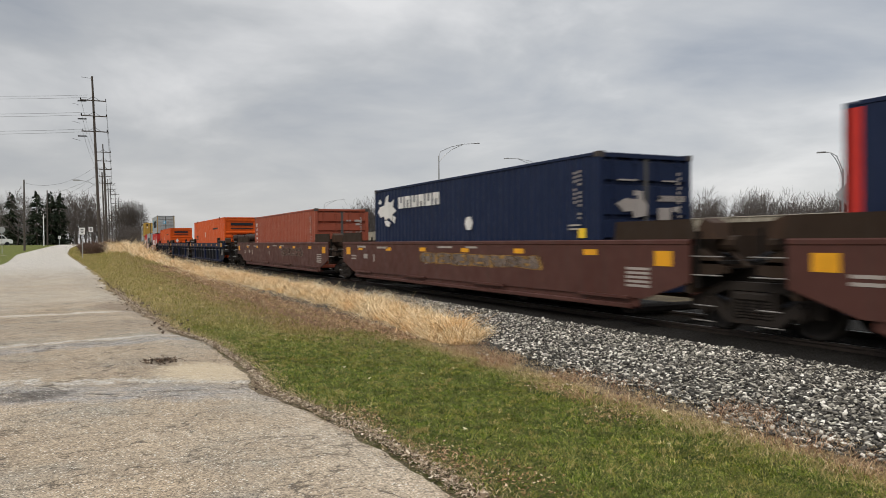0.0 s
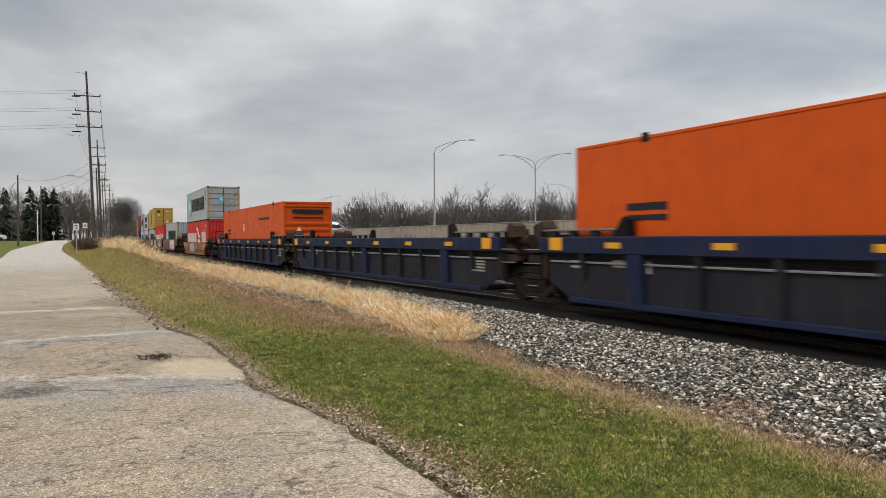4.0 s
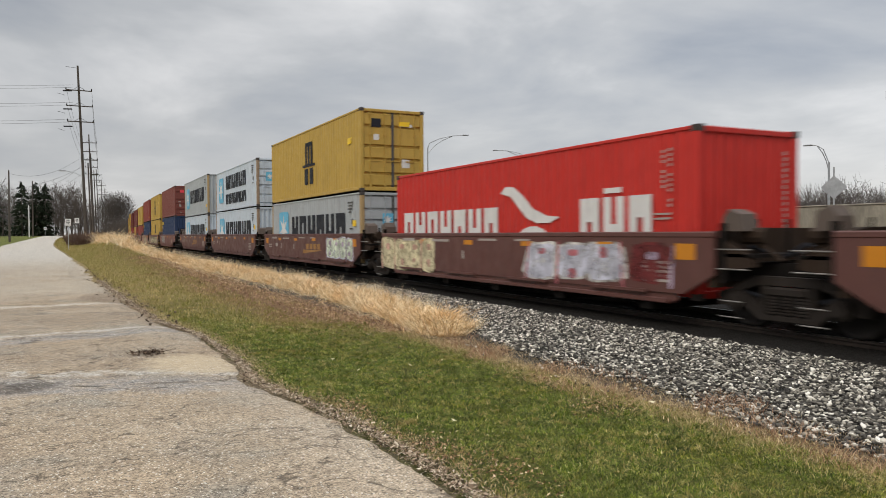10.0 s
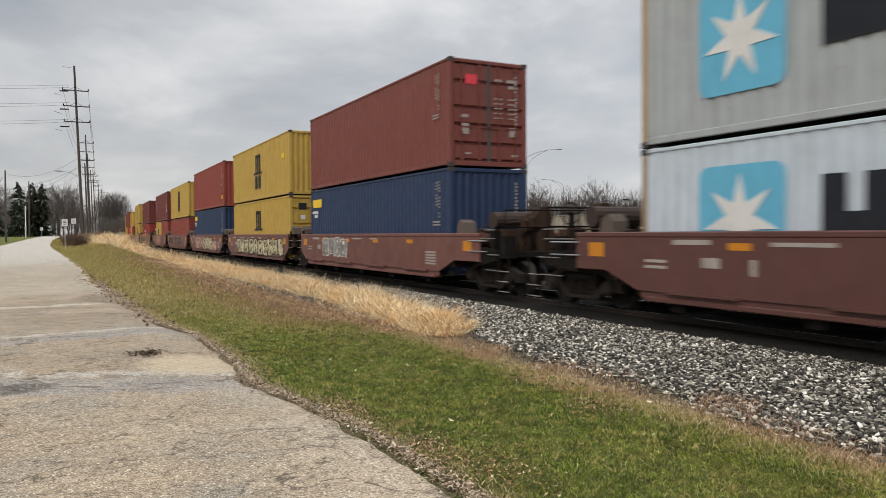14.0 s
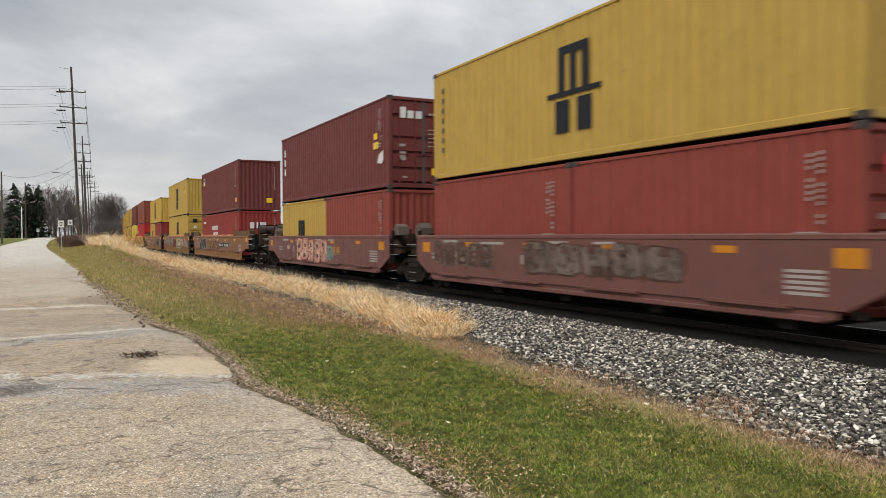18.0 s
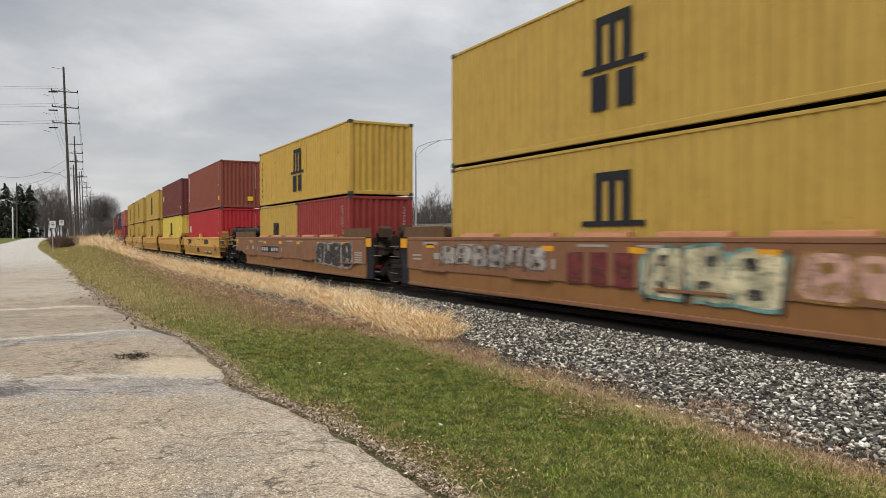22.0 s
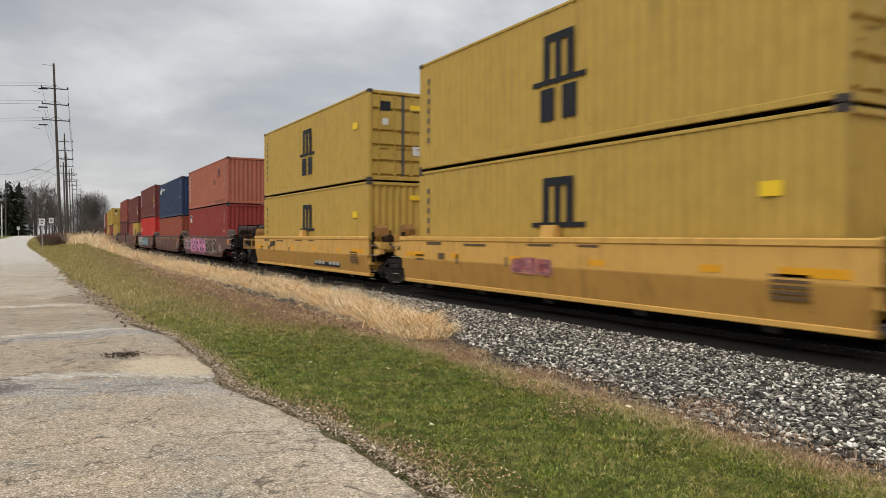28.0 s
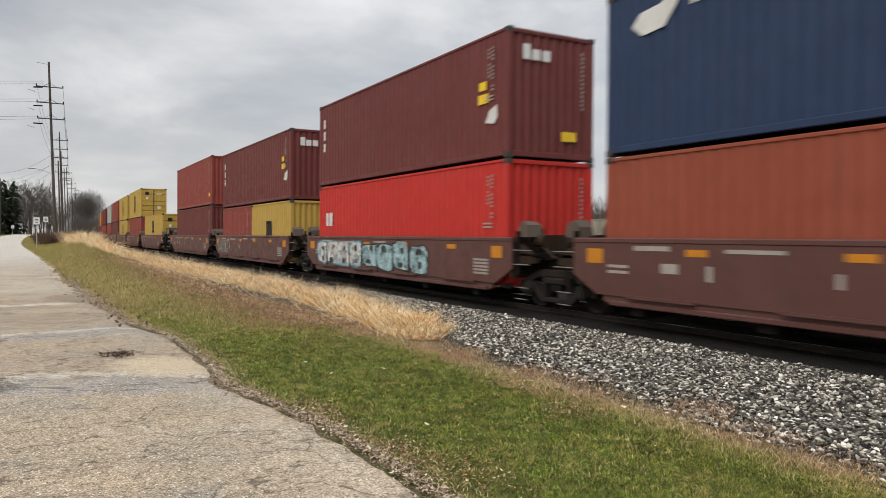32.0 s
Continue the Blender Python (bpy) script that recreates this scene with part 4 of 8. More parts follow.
    for e, reach, is_end in ((-1, ends[0], first), (1, ends[1], last)):
        tag = (e, round(reach, 2))
        add("bulkhead", tag, lambda: Geo().slab([(-1.42, 0.62), (1.42, 0.62), (1.42, top - 0.02), (1.0, top + 0.05), (-1.0, top + 0.05), (-1.42, top - 0.02)], 1, *sorted((e * (h - 0.16), e * (h - 0.04)))), m if kind == "yellow" else END_GRIME)
        for s in (-1, 1):
            add("corner_guide", (*tag, s), lambda: Geo().slab([(e * (h + 0.02), top), (e * (h + 0.42), top), (e * (h + 0.36), top + 0.26), (e * (h + 0.16), top + 0.34), (e * (h + 0.05), top + 0.20)], 0, *sorted((s * 0.98, s * 1.34))), paint("scuffed_grey_guide", (0.105, 0.080, 0.066), 0.6) if kind == "maroon" else YELLOW_END if kind == "yellow" else END_RUST)
        if is_end:
            far = h + reach
            add("end_deck", tag, lambda: Geo().slab([(-1.38, e * (h - 0.04)), (1.38, e * (h - 0.04)), (1.38, e * (far - 0.95)), (0.5, e * (far - 0.55)), (-0.5, e * (far - 0.55)), (-1.38, e * (far - 0.95))], 2, 0.92, 1.04), STEEL_DARK)
            if runs_on:
                for s in (-1, 1):
                    over = fo if e < 0 else ro
                    add("end_sill", (*tag, s), lambda: Geo().slab([(e * (h + over), 0.72), (e * (far - 0.95), 0.84), (e * (far - 0.95), 1.08), (e * (h + over), 1.16)], 0, *sorted((s * 1.36, s * 1.45))), STEEL_DARK)
                    for z, p, q in ((1.36, 0.05, 0.9), (1.56, 0.3, 0.95), (0.98, 0.5, 1.1), (0.62, 0.4, 1.0)) if s < 0 else ():
                        span_y = far - 0.9 - h - over
                        add("hand_bar", (*tag, s, z), lambda: Geo().tube((s * 1.47, e * (h + over + p * span_y), z), (s * 1.47, e * (h + over + q * span_y), z), 0.012, n=6), WORN_BAR)
                    for q in (0.25, 0.7):
                        add("end_bracket", (*tag, s, q), lambda: Geo().box(*sorted((s * 1.0, s * 1.36)), *sorted((e * (h + over + q), e * (h + over + q + 0.22))), 0.9, 1.62 - 0.3 * q, 0.04), STEEL_DARK)
                add("brake_cylinder", tag, lambda: Geo().tube((-0.9, e * (h + 0.55), 1.30), (-0.9, e * (h + 1.25), 1.30), 0.17, n=10), END_RUST)
                add("control_valve", tag, lambda: Geo().box(-1.15, -0.65, *sorted((e * (far - 1.35), e * (far - 1.0))), 1.04, 1.58, 0.06), END_RUST)
            add("centre_sill", tag, lambda: Geo().box(-0.32, 0.32, *sorted((e * (h - 0.04), e * (far - 0.5))), 0.62, 0.92, 0.03), STEEL_DARK)
            add("coupler", tag, lambda: Geo().box(-0.10, 0.10, *sorted((e * (far - 0.55), e * (far - 0.08))), 0.68, 0.88, 0.03).box(-0.22, 0.2, *sorted((e * (far - 0.25), e * (far + 0.02))), 0.64, 0.92, 0.05), RUSTY)
            add("hand_rail", tag, lambda: handrail_geo(e * (far - 0.85), e), STEEL_DARK)
            add("air_hose", tag, lambda: Geo().tube((-0.5, e * (far - 0.5), 0.8), (-0.42, e * (far - 0.2), 0.36), 0.028, n=6).tube((-0.42, e * (far - 0.2), 0.36), (-0.30, e * (far + 0.02), 0.50), 0.028, n=6), BLACK_MARK)
            for d in (-0.22, 0.22):
                add("step_hanger", (*tag, d), lambda: Geo().box(-1.45, -1.42, *sorted((e * (far - 0.62 + d) - 0.02, e * (far - 0.62 + d) + 0.02)), 0.14, 0.95), STEEL_DARK)
            for z in (0.15, 0.38, 0.61):
                add("step_rung", (*tag, z), lambda: Geo().tube((-1.46, e * (far - 0.84), z), (-1.46, e * (far - 0.40), z), 0.013, n=6), WORN_BAR)
            for s in (-1, 1):
                for z in (1.05, 1.30) if s < 0 else ():
                    add("grab_iron", (*tag, s, z), lambda: Geo().tube((s * 1.50, e * (far - 2.2), z), (s * 1.50, e * (far - 1.3), z), 0.014, n=6), GALV)
            if runs_on or kind == "yellow" or (kind == "blue" and e < 0):
                add("air_tank", tag, lambda: Geo().tube((-0.95, e * (h + 1.15), 1.80), (0.30, e * (h + 1.15), 1.80), 0.21, n=14), RUSTY)
                for x in (-0.8, 0.1):
                    add("tank_saddle", (*tag, x), lambda: Geo().box(x - 0.05, x + 0.05, *sorted((e * (h + 1.0), e * (h + 1.3))), 1.04, 1.66), STEEL_DARK)
                add("valve_box", tag, lambda: Geo().box(0.35, 0.95, *sorted((e * (h + 0.6), e * (h + 1.1))), 1.04, 1.62, 0.05), END_RUST)
                add("valve_stand", tag, lambda: Geo().tube((-0.2, e * (h + 1.6), 1.04), (-0.2, e * (h + 1.6), 1.95), 0.07, n=8), END_RUST)
                add("valve_body", tag, lambda: Geo().box(-0.38, 0.1, *sorted((e * (h + 1.5), e * (h + 1.75))), 1.5, 1.82, 0.04), END_RUST)
            for xa, za, xb, zb in ((-1.0, 1.18, -1.0, 1.30), (-0.6, 1.40, -0.9, 1.12), (0.9, 1.2, 0.5, 1.35)):
                add("brake_rod", (*tag, xa), lambda: Geo().tube((xa, e * h, za), (xb, e * (far - 1.0), zb), 0.03, n=6), STEEL_DARK)
            if not runs_on:
                for s in (-1, 1):
                    for z in (0.86, 1.26):
                        add("side_beam", (*tag, s, z), lambda: Geo().box(*sorted((s * 1.36, s * 1.46)), *sorted((e * h, e * (far - 0.9))), z, z + (0.14 if z < 1 else 0.07), 0.01), STEEL_DARK if kind != "yellow" else YELLOW_END)
                    for q in (0.35, 1.0):
                        add("side_post", (*tag, s, q), lambda: Geo().box(*sorted((s * 1.34, s * 1.45)), *sorted((e * (h + (far - 0.95 - h) * q - 0.08), e * (h + (far - 0.95 - h) * q + 0.08))), 0.9, 1.38, 0.015), STEEL_DARK if kind != "yellow" else YELLOW_END)
            if (brake or e < 0) and (runs_on or kind == "yellow" or (kind == "blue" and e < 0)):
                add("brake_wheel", tag, lambda: spoked_wheel_geo(e * (far - 1.0), e), STEEL_DARK)
                add("brake_stand", tag, lambda: Geo().box(-0.16, 0.02, *sorted((e * (far - 1.18), e * (far - 1.0))), 1.04, 2.02, 0.03).box(0.05, 0.14, *sorted((e * (far - 1.22), e * (far - 0.98))), 1.04, 1.75, 0.02), END_RUST)
                add("gear_case", tag, lambda: Geo().slab([(-0.30, 1.62), (0.14, 1.62), (0.20, 1.86), (0.06, 2.12), (-0.18, 2.10), (-0.32, 1.84)], 1, *sorted((e * (far - 1.26), e * (far - 0.98)))), END_RUST)
            clutter = random.Random(round(reach * 100) + e)
            for q in range(7):
                a, b = h + clutter.uniform(0.15, 0.6), far - clutter.uniform(0.95, 1.5)
                x, z, dz = clutter.uniform(-1.25, 0.2), clutter.uniform(1.12, 1.66), clutter.uniform(-0.25, 0.2)
                add("pipe", (*tag, q), lambda: Geo().tube((x, e * a, z), (x + 0.1, e * b, z + dz), clutter.uniform(0.016, 0.04), n=6).tube((x + 0.1, e * b, z + dz), (x + 0.1, e * b, 1.0), 0.025, n=6), END_RUST)
            truck_part(ob, e * (far - 1.75), sprung)
        else:
            add("joint_arm", tag, lambda: Geo().slab([(-1.20, e * (h - 0.04)), (1.20, e * (h - 0.04)), (0.45, e * (reach - 0.12)), (-0.45, e * (reach - 0.12))], 2, 0.72, 1.00), STEEL_DARK)
            for z, p, q in ((0.20, 0.10, 0.50), (0.44, 0.12, 0.52), (0.92, 0.04, 0.62), (1.22, 0.04, 0.66)):
                add("grab_iron", (*tag, z), lambda: Geo().tube((-1.46, e * (h + p), z), (-1.46, e * (h + q), z), 0.011, n=6), WORN_BAR)
            for x, z in ((-1.05, 0.62), (-0.75, 1.25)):
                add("air_hose", (*tag, x), lambda: Geo().tube((x, e * (h + 0.05), z), (x + 0.1, e * (reach - 0.4), z - 0.16), 0.032, n=6).tube((x + 0.1, e * (reach - 0.4), z - 0.16), (x + 0.12, e * (reach - 0.02), z + 0.05), 0.032, n=6), BLACK_MARK)
            add("brake_cylinder", tag, lambda: Geo().tube((-1.02, e * (h + 0.20), 1.42), (-1.02, e * (h + 0.62), 1.42), 0.13, n=10), END_GRIME)
            add("brake_lever", tag, lambda: Geo().tube((-1.12, e * (h + 0.10), 1.62), (-1.0, e * (reach - 0.15), 1.05), 0.035, n=6), END_GRIME)
            for s in (-1, 1):
                add("post", (*tag, s), lambda: Geo().box(*sorted((s * 1.30, s * 1.40)), *sorted((e * (h + 0.02), e * (h + 0.12))), 0.7, 1.62, 0.02), STEEL_DARK)
                add("side_bracket", (*tag, s), lambda: Geo().slab([(e * h, 0.88), (e * (h + 0.62), 0.96), (e * (h + 0.62), 1.06), (e * h, 1.40)], 0, *sorted((s * 1.22, s * 1.36))), m if kind == "yellow" else END_GRIME)
            add("step_board", tag, lambda: Geo().box(-1.36, 1.36, *sorted((e * (h + 0.12), e * (h + 0.62))), 1.10, 1.15 if kind != "yellow" else 1.32), m if kind == "yellow" else STEEL_DARK)
            for x in (-0.9, -0.2):
                add("hose_rack", (*tag, x), lambda: Geo().tube((x, e * (h + 0.32), 1.15), (x, e * (h + 0.32), 1.68 if x != -0.55 else 1.6), 0.03, n=6), STEEL_DARK)
            if e > 0:
                truck_part(ob, reach, sprung)
                add("joint_cover", tag, lambda: Geo().box(-0.5, 0.5, reach - 0.5, reach + 0.5, 0.80, 1.05, 0.06), STEEL_DARK)
    # plates and lettering bars
    face = -SILL_X if kind != "blue" else -1.50
    for i, e in enumerate((-1, 1)):
        over = (fo if e < 0 else ro) if runs_on else 0.0
        amber = AMBER if kind == "maroon" else BRIGHT_AMBER
        add("reflector", ("big", e), lambda: pads(Geo(), [(0, 0, 0.42, 0.26) if kind != "yellow" else (-0.3 * e, 0, 1.05, 0.13)], True, face), amber, pose(0, e * (h + over - 0.6 if kind != "tan" else h + over - (0.4 if over else 0.36)), {"blue": 1.35, "tan": 1.32, "yellow": 1.03, "tan40": 1.02}.get(kind, 1.17)))
    for i in range(int((2 * h - 4) / 2.6) + 1):
        add("reflector", ("small",), lambda: pads(Geo(), [(0, 0, 0.42, 0.11)], True, face), amber, pose(0, -h + 2.6 + 2.6 * i, {"yellow": 1.03, "blue": 1.33, "tan40": 1.05}.get(kind, 1.26)))
    f = -SILL_X if kind != "blue" else -1.352
    small = bars(5, 1, -h + 1.25, 0.98, 0.62, 0.045, 0.7) + [(h - 2.0, 1.32, 0.8, 0.08), (h - 2.4, 1.0, 0.35, 0.16), (h - 1.2, 1.0, 0.5, 0.05), (h - 1.2, 0.9, 0.5, 0.05), (h - 4.0, 1.30, 1.0, 0.06)] + [(h - 3.2, 0.95, 0.10, 0.24), (1.4, 0.95, 0.09, 0.20), (0.2, 1.33, 0.85, 0.05), (-1.3, 1.33, 0.6, 0.05)]
    small = [r for r in small if r[1] < top - 0.10]
    tagged(add("lettering", (), lambda: pads(Geo(), small, True, f), FADED_WHITE if kind != "yellow" else BROWN_MARK), kind="stuff")
    return ob


def sprayed(tone):
    """Sprayed paint, thin and worn through in places, so that the steel shows."""
    name = "spray_" + tone[0]
    if name in MATS:
        return MATS[name]
    m, nt, bsdf, N, L = shader(name)
    vec, runs = own_space(N, L), own_space(N, L, (3.0, 3.0, 0.6))
    rgb = tone[1]
    col = blend(N, L, span(N, L, noise_node(N, L, vec, 2.2, 5), 0.35, 0.68), tuple(c * 0.62 for c in rgb), tuple(min(1.0, c * 1.28) for c in rgb))
    col = blend(N, L, span(N, L, noise_node(N, L, runs, 2.0, 5, 0.65), 0.52, 0.72, 0, 0.45), col, (0.085, 0.050, 0.038))
    L(col, bsdf.inputs["Base Color"])
    bsdf.inputs["Roughness"].default_value, bsdf.inputs["Specular IOR Level"].default_value = 0.7, 0.2
    L(span(N, L, noise_node(N, L, vec, 5.0, 7, 0.72), 0.37, 0.51, 0.12, 1.0), bsdf.inputs["Alpha"])
    MATS[name] = m
    return m


def scrawl(ob, seed, y0, y1, z0, z1, n, face, outer, main, ink=None):
    """A sprayed piece: n broad block shapes that lean on one another, each with an outline, a fill, dark openings and streaks."""
    rnd = random.Random(seed)
    w, mid = (y1 - y0) / n, (z0 + z1) / 2
    soft = lambda v, k: math.copysign(abs(v) ** k, v)
    for i in range(n):
        c, lean = y0 + (i + 0.5) * w + rnd.uniform(-0.06, 0.06) * w, rnd.uniform(-0.35, 0.35)
        top, low = z1 - rnd.uniform(0, 0.12) * (z1 - z0), z0 + rnd.uniform(0, 0.12) * (z1 - z0)
        wide = w * rnd.uniform(0.50, 0.66)
        ring = []
        for k in range(18):
            a = 2 * math.pi * k / 18 + 0.1
            r = 1 + rnd.uniform(-0.10, 0.07)
            zz = (top - low) / 2 * soft(math.sin(a), 0.42) * r
            ring.append((c + wide * soft(math.cos(a), 0.45) * r * (1 + 0.18 * math.sin(a) * lean) + lean * zz * 0.5, max(z0 - 0.03, min(z1 + 0.02, (top + low) / 2 + zz))))
        deep = face - 0.004 - 0.0008 * i
        glyph = part("graffiti", Geo().slab(ring, 0, deep, face + 0.001), outer, ob, "sprayed letter reduced to a plain shape" if i == 0 else "")
        inner = [(c + (p - c) * 0.86, mid + (q - mid) * 0.88) for p, q in ring]
        part("graffiti_fill", Geo().slab(inner, 0, deep - 0.004, deep + 0.001), main, glyph)
        g = Geo()
        for hole in range(rnd.choice((1, 2, 2))):
            hy, hz = c + rnd.uniform(-0.12, 0.12) * w, mid + (0.20 - 0.42 * hole + rnd.uniform(-0.04, 0.04)) * (z1 - z0)
            a, b = rnd.uniform(0.10, 0.19) * w, rnd.uniform(0.06, 0.11) * (z1 - z0)
            g.slab([(hy + a * soft(math.cos(q), 0.6), hz + b * soft(math.sin(q), 0.6) + 0.3 * lean * b) for q in [0.63 * k for k in range(10)]], 0, deep - 0.007, deep - 0.003)
        side = rnd.choice((-1, 1))
        g.slab([(c + side * 0.46 * w, z0), (c + side * 0.54 * w, z0), (c + side * 0.50 * w + lean * 0.3, z1 - 0.1), (c + side * 0.46 * w + lean * 0.3, z1 - 0.06)], 0, deep - 0.007, deep - 0.003)
        tagged(part("graffiti_stroke", g, ink or outer, glyph), kind="stuff")


def word(text, width, height, material, face, y, z, spread=0.0):
    """Letters of the built-in font on the side that faces -x, read from the rear to the front."""
    cu = bpy.data.curves.new("lettering", "FONT")
    cu.body, cu.extrude, cu.offset = text, 0.004, spread
    tmp = bpy.data.objects.new("lettering", cu)
    scene.collection.objects.link(tmp)
    me = bpy.data.meshes.new_from_object(tmp.evaluated_get(bpy.context.evaluated_depsgraph_get()))
    bpy.data.objects.remove(tmp)
    co = np.zeros(len(me.vertices) * 3, np.float32)
    me.vertices.foreach_get("co", co)
    co = co.reshape(-1, 3)
    lo, hi = co.min(0), co.max(0)
    out = np.empty_like(co)
    out[:, 1] = y - ((co[:, 0] - lo[0]) / (hi[0] - lo[0]) - 0.5) * width
    out[:, 2] = z + ((co[:, 1] - lo[1]) / (hi[1] - lo[1]) - 0.5) * height
    out[:, 0] = face - (co[:, 2] - lo[2]) - 0.002
    me.vertices.foreach_set("co", out.ravel())
    me.materials.clear(); me.materials.append(material)
    me.update()
    return me

# ---- the train, from its head to its tail ----
NAMES = {"grey": "pale grey", "white": "blue-white", "mustard": "mustard yellow", "yellow": "yellow", "ochre": "rust-stained ochre", "gold": "golden yellow", "brown": "red-brown", "rust": "rust-orange", "coral": "faded coral-orange", "russet": "russet brown", "oxide": "oxide maroon",
         "dark": "dark maroon", "wine": "wine red", "red": "bright red", "crimson": "crimson", "navy": "navy blue", "midnight": "midnight blue", "orange": "orange"}
PALE = {"brown", "rust", "coral", "russet", "oxide", "dark", "wine", "red", "crimson", "navy", "midnight"}
LOOKS = {"star": "with a star emblem", "star2": "with a star emblem", "tooth": "with a dark block emblem", "toothlow": "with a dark block emblem", "toothshort": "with a dark block emblem", "leaning": "with a white emblem",
         "dragon": "with a white emblem", "dragontop": "with a white emblem", "folds": "with fold-ribbed end", "endname": "with white block name", "textop": "with white block name", "vbars": "with upright white blocks"}


def load(place, up, spec):
    """Puts a container into the train: (colour, length, height, doors lead, marks, shift)."""
    colour, length, high, doors, marks, shift = spec
    first = marks.split()[0] if marks else ""
    size = {L20: "short ", L53: "long "}.get(length, "")
    lab = f"{NAMES[colour]} {size}container {LOOKS.get(first, '')} {'atop another' if up else 'in well car'}".replace("  ", " ")
    post = paint("ochre_corner_paint", (0.36, 0.255, 0.125), 0.6, 0.2, 0.7, 0.9, grime=(0.10, 0.052, 0.028)) if colour == "grey" else paint("rust_stained_corner_paint", (0.30, 0.22, 0.15), 0.6, 0.2, 0.9, 1.0, grime=(0.12, 0.055, 0.028)) if colour == "white" else None
    keep = container(colour, length, high, doors, "", lab, post)
    keep["pale"] = 1 if colour in PALE else 0
    if marks:
        container_marks(keep, marks, length, high, doors)
    del keep["pale"]
    MOVERS.append((keep, place + shift, FLOOR_Z + (up if up else 0.0) + (0.06 if length == L53 else 0.0)))


def C(colour, marks="", length=L40, high=HI, doors=False, shift=0.0):
    return (colour, length, high, doors, marks, shift)


def twin(rear, front):
    """Two short boxes end to end."""
    return [(*rear[:5], 3.06), (*front[:5], -3.06)]


# each car: kind, then its wells: place along the train, what sits in it, what is stacked on top
M20 = C("mustard", "toothshort", L20, STD)
TRAIN = [
    ("brown", [(-1.55, [C("midnight", "codes redend", L53, HI)], []), (17.80, [C("midnight", "dragon codes", doors=True)], []), (37.10, [C("rust", "vbars codes doortags", high=STD, doors=True)], [])]),
    ("blue", [(61.45, [C("orange", "folds", L53)], []), (81.10, [], []), (100.80, [C("orange", "folds", L53)], [])]),
    ("tan40", [(122.05, [C("red", "leaning redmarks", high=STD)], [C("grey", "star codes doorstar doortags", high=STD, doors=True)])]),
    ("maroon", [(142.70, [C("grey", "star codes lowtag", high=HI)], []), (158.05, [C("red", "leaning codes", high=HI)], []),
                (173.35, [C("grey", "star lowtag codes doorstar", high=STD, doors=True)], [C("mustard", "tooth height doortooth", doors=True)]),
                (188.75, [C("white", "star lowtag codes", high=STD)], [C("white", "star2 codes doorstar", high=STD, doors=True)]),
                (204.35, [C("white", "star lowtag codes", high=STD)], [C("grey", "star tags codes")])]),
    ("maroon", [(223.80, [C("navy", "topsticker codes")], [C("oxide", "codes pinktag doortags", doors=True)]),
                (239.10, [C("mustard", "toothlow doortooth", doors=True)], [C("mustard", "tooth height")]),
                (254.30, [C("navy", "topsticker codes", high=HI)], [C("brown", "codes tags")]),
                (269.70, twin(C("brown", "codes", L20, STD), C("brown", "codes pinktag doortags", L20, STD, True)), [C("mustard", "tooth rearcodes")]),
                (285.00, twin(M20, C("brown", "codes tags", L20, STD)), [C("dark", "textop codes doortags", doors=True)])]),
    ("tan", [(306.50, [C("wine", "endname codes", high=STD)], [C("dark", "patch codes tags")]),
             (326.00, [C("mustard", "toothlow doortooth", doors=True)], [C("mustard", "tooth height")]),
             (345.50, twin(M20, C("wine", "codes tags", L20, STD)), [C("ochre", "tooth rearcodes", high=STD)])]),
    ("yellow", [(367.05, [C("crimson", "pairmark codes")], [C("russet", "vbars codes tags")]),
                (382.75, [C("yellow", "toothlow height")], [C("dark", "pairmark codes tags")]),
                (398.45, [C("mustard", "toothlow height rearcodes")], [C("mustard", "tooth height rearcodes")]),
                (414.50, [C("mustard", "toothlow height rearcodes")], [C("mustard", "tooth height rearcodes doortooth", doors=True)]),
                (430.25, [C("mustard", "toothlow height rearcodes")], [C("mustard", "tooth height rearcodes doortooth", doors=True)])]),
    ("maroon", [(450.05, [C("wine", "patch codes tags")], [C("coral", "vbars codes repairs", high=STD)]),
                (465.30, [C("rust", "codes", high=STD)], [C("navy", "dragontop codes")]),
                (480.70, [C("red", "pairmark codes")], [C("dark", "textop codes")]),
                (496.30, twin(C("brown", "codes", L20, STD), M20), [C("dark", "textop codes")]),
                (511.50, [C("dark", "codes tags")], [C("brown", "codes tags")])]),
    ("maroon", [(531.20, [C("mustard", "toothlow doortooth", doors=True)], []),
                (546.80, [C("brown", "codes")], [C("mustard", "tooth doortooth", doors=True)]),
                (562.20, [C("mustard", "toothlow")], [C("mustard", "tooth doortooth", doors=True)]),
                (577.60, [C("dark", "codes")], [C("brown", "codes tags")]),
                (593.00, [C("brown", "codes")], [C("grey", "codes")])]),
    ("maroon", [(612.50, [C("brown", "codes")], [C("dark", "codes")]), (627.90, [C("brown", "codes")], [C("brown", "codes")]),
                (643.30, [C("dark", "codes")], [C("mustard", "tooth")]), (658.70, [C("brown", "codes")], [C("dark", "codes")]), (674.10, [C("wine", "codes")], [C("brown", "codes")])]),
]


def art(ob, kind, seed, y0, y1, z0, z1, n, main, outline, ink=None):
    face = -SILL_X if kind != "blue" else -1.50
    scrawl(ob, seed, y0, y1, z0 - RAIL_Z, z1 - RAIL_Z, n, face, sprayed(outline), sprayed(main), sprayed(ink) if ink else None)


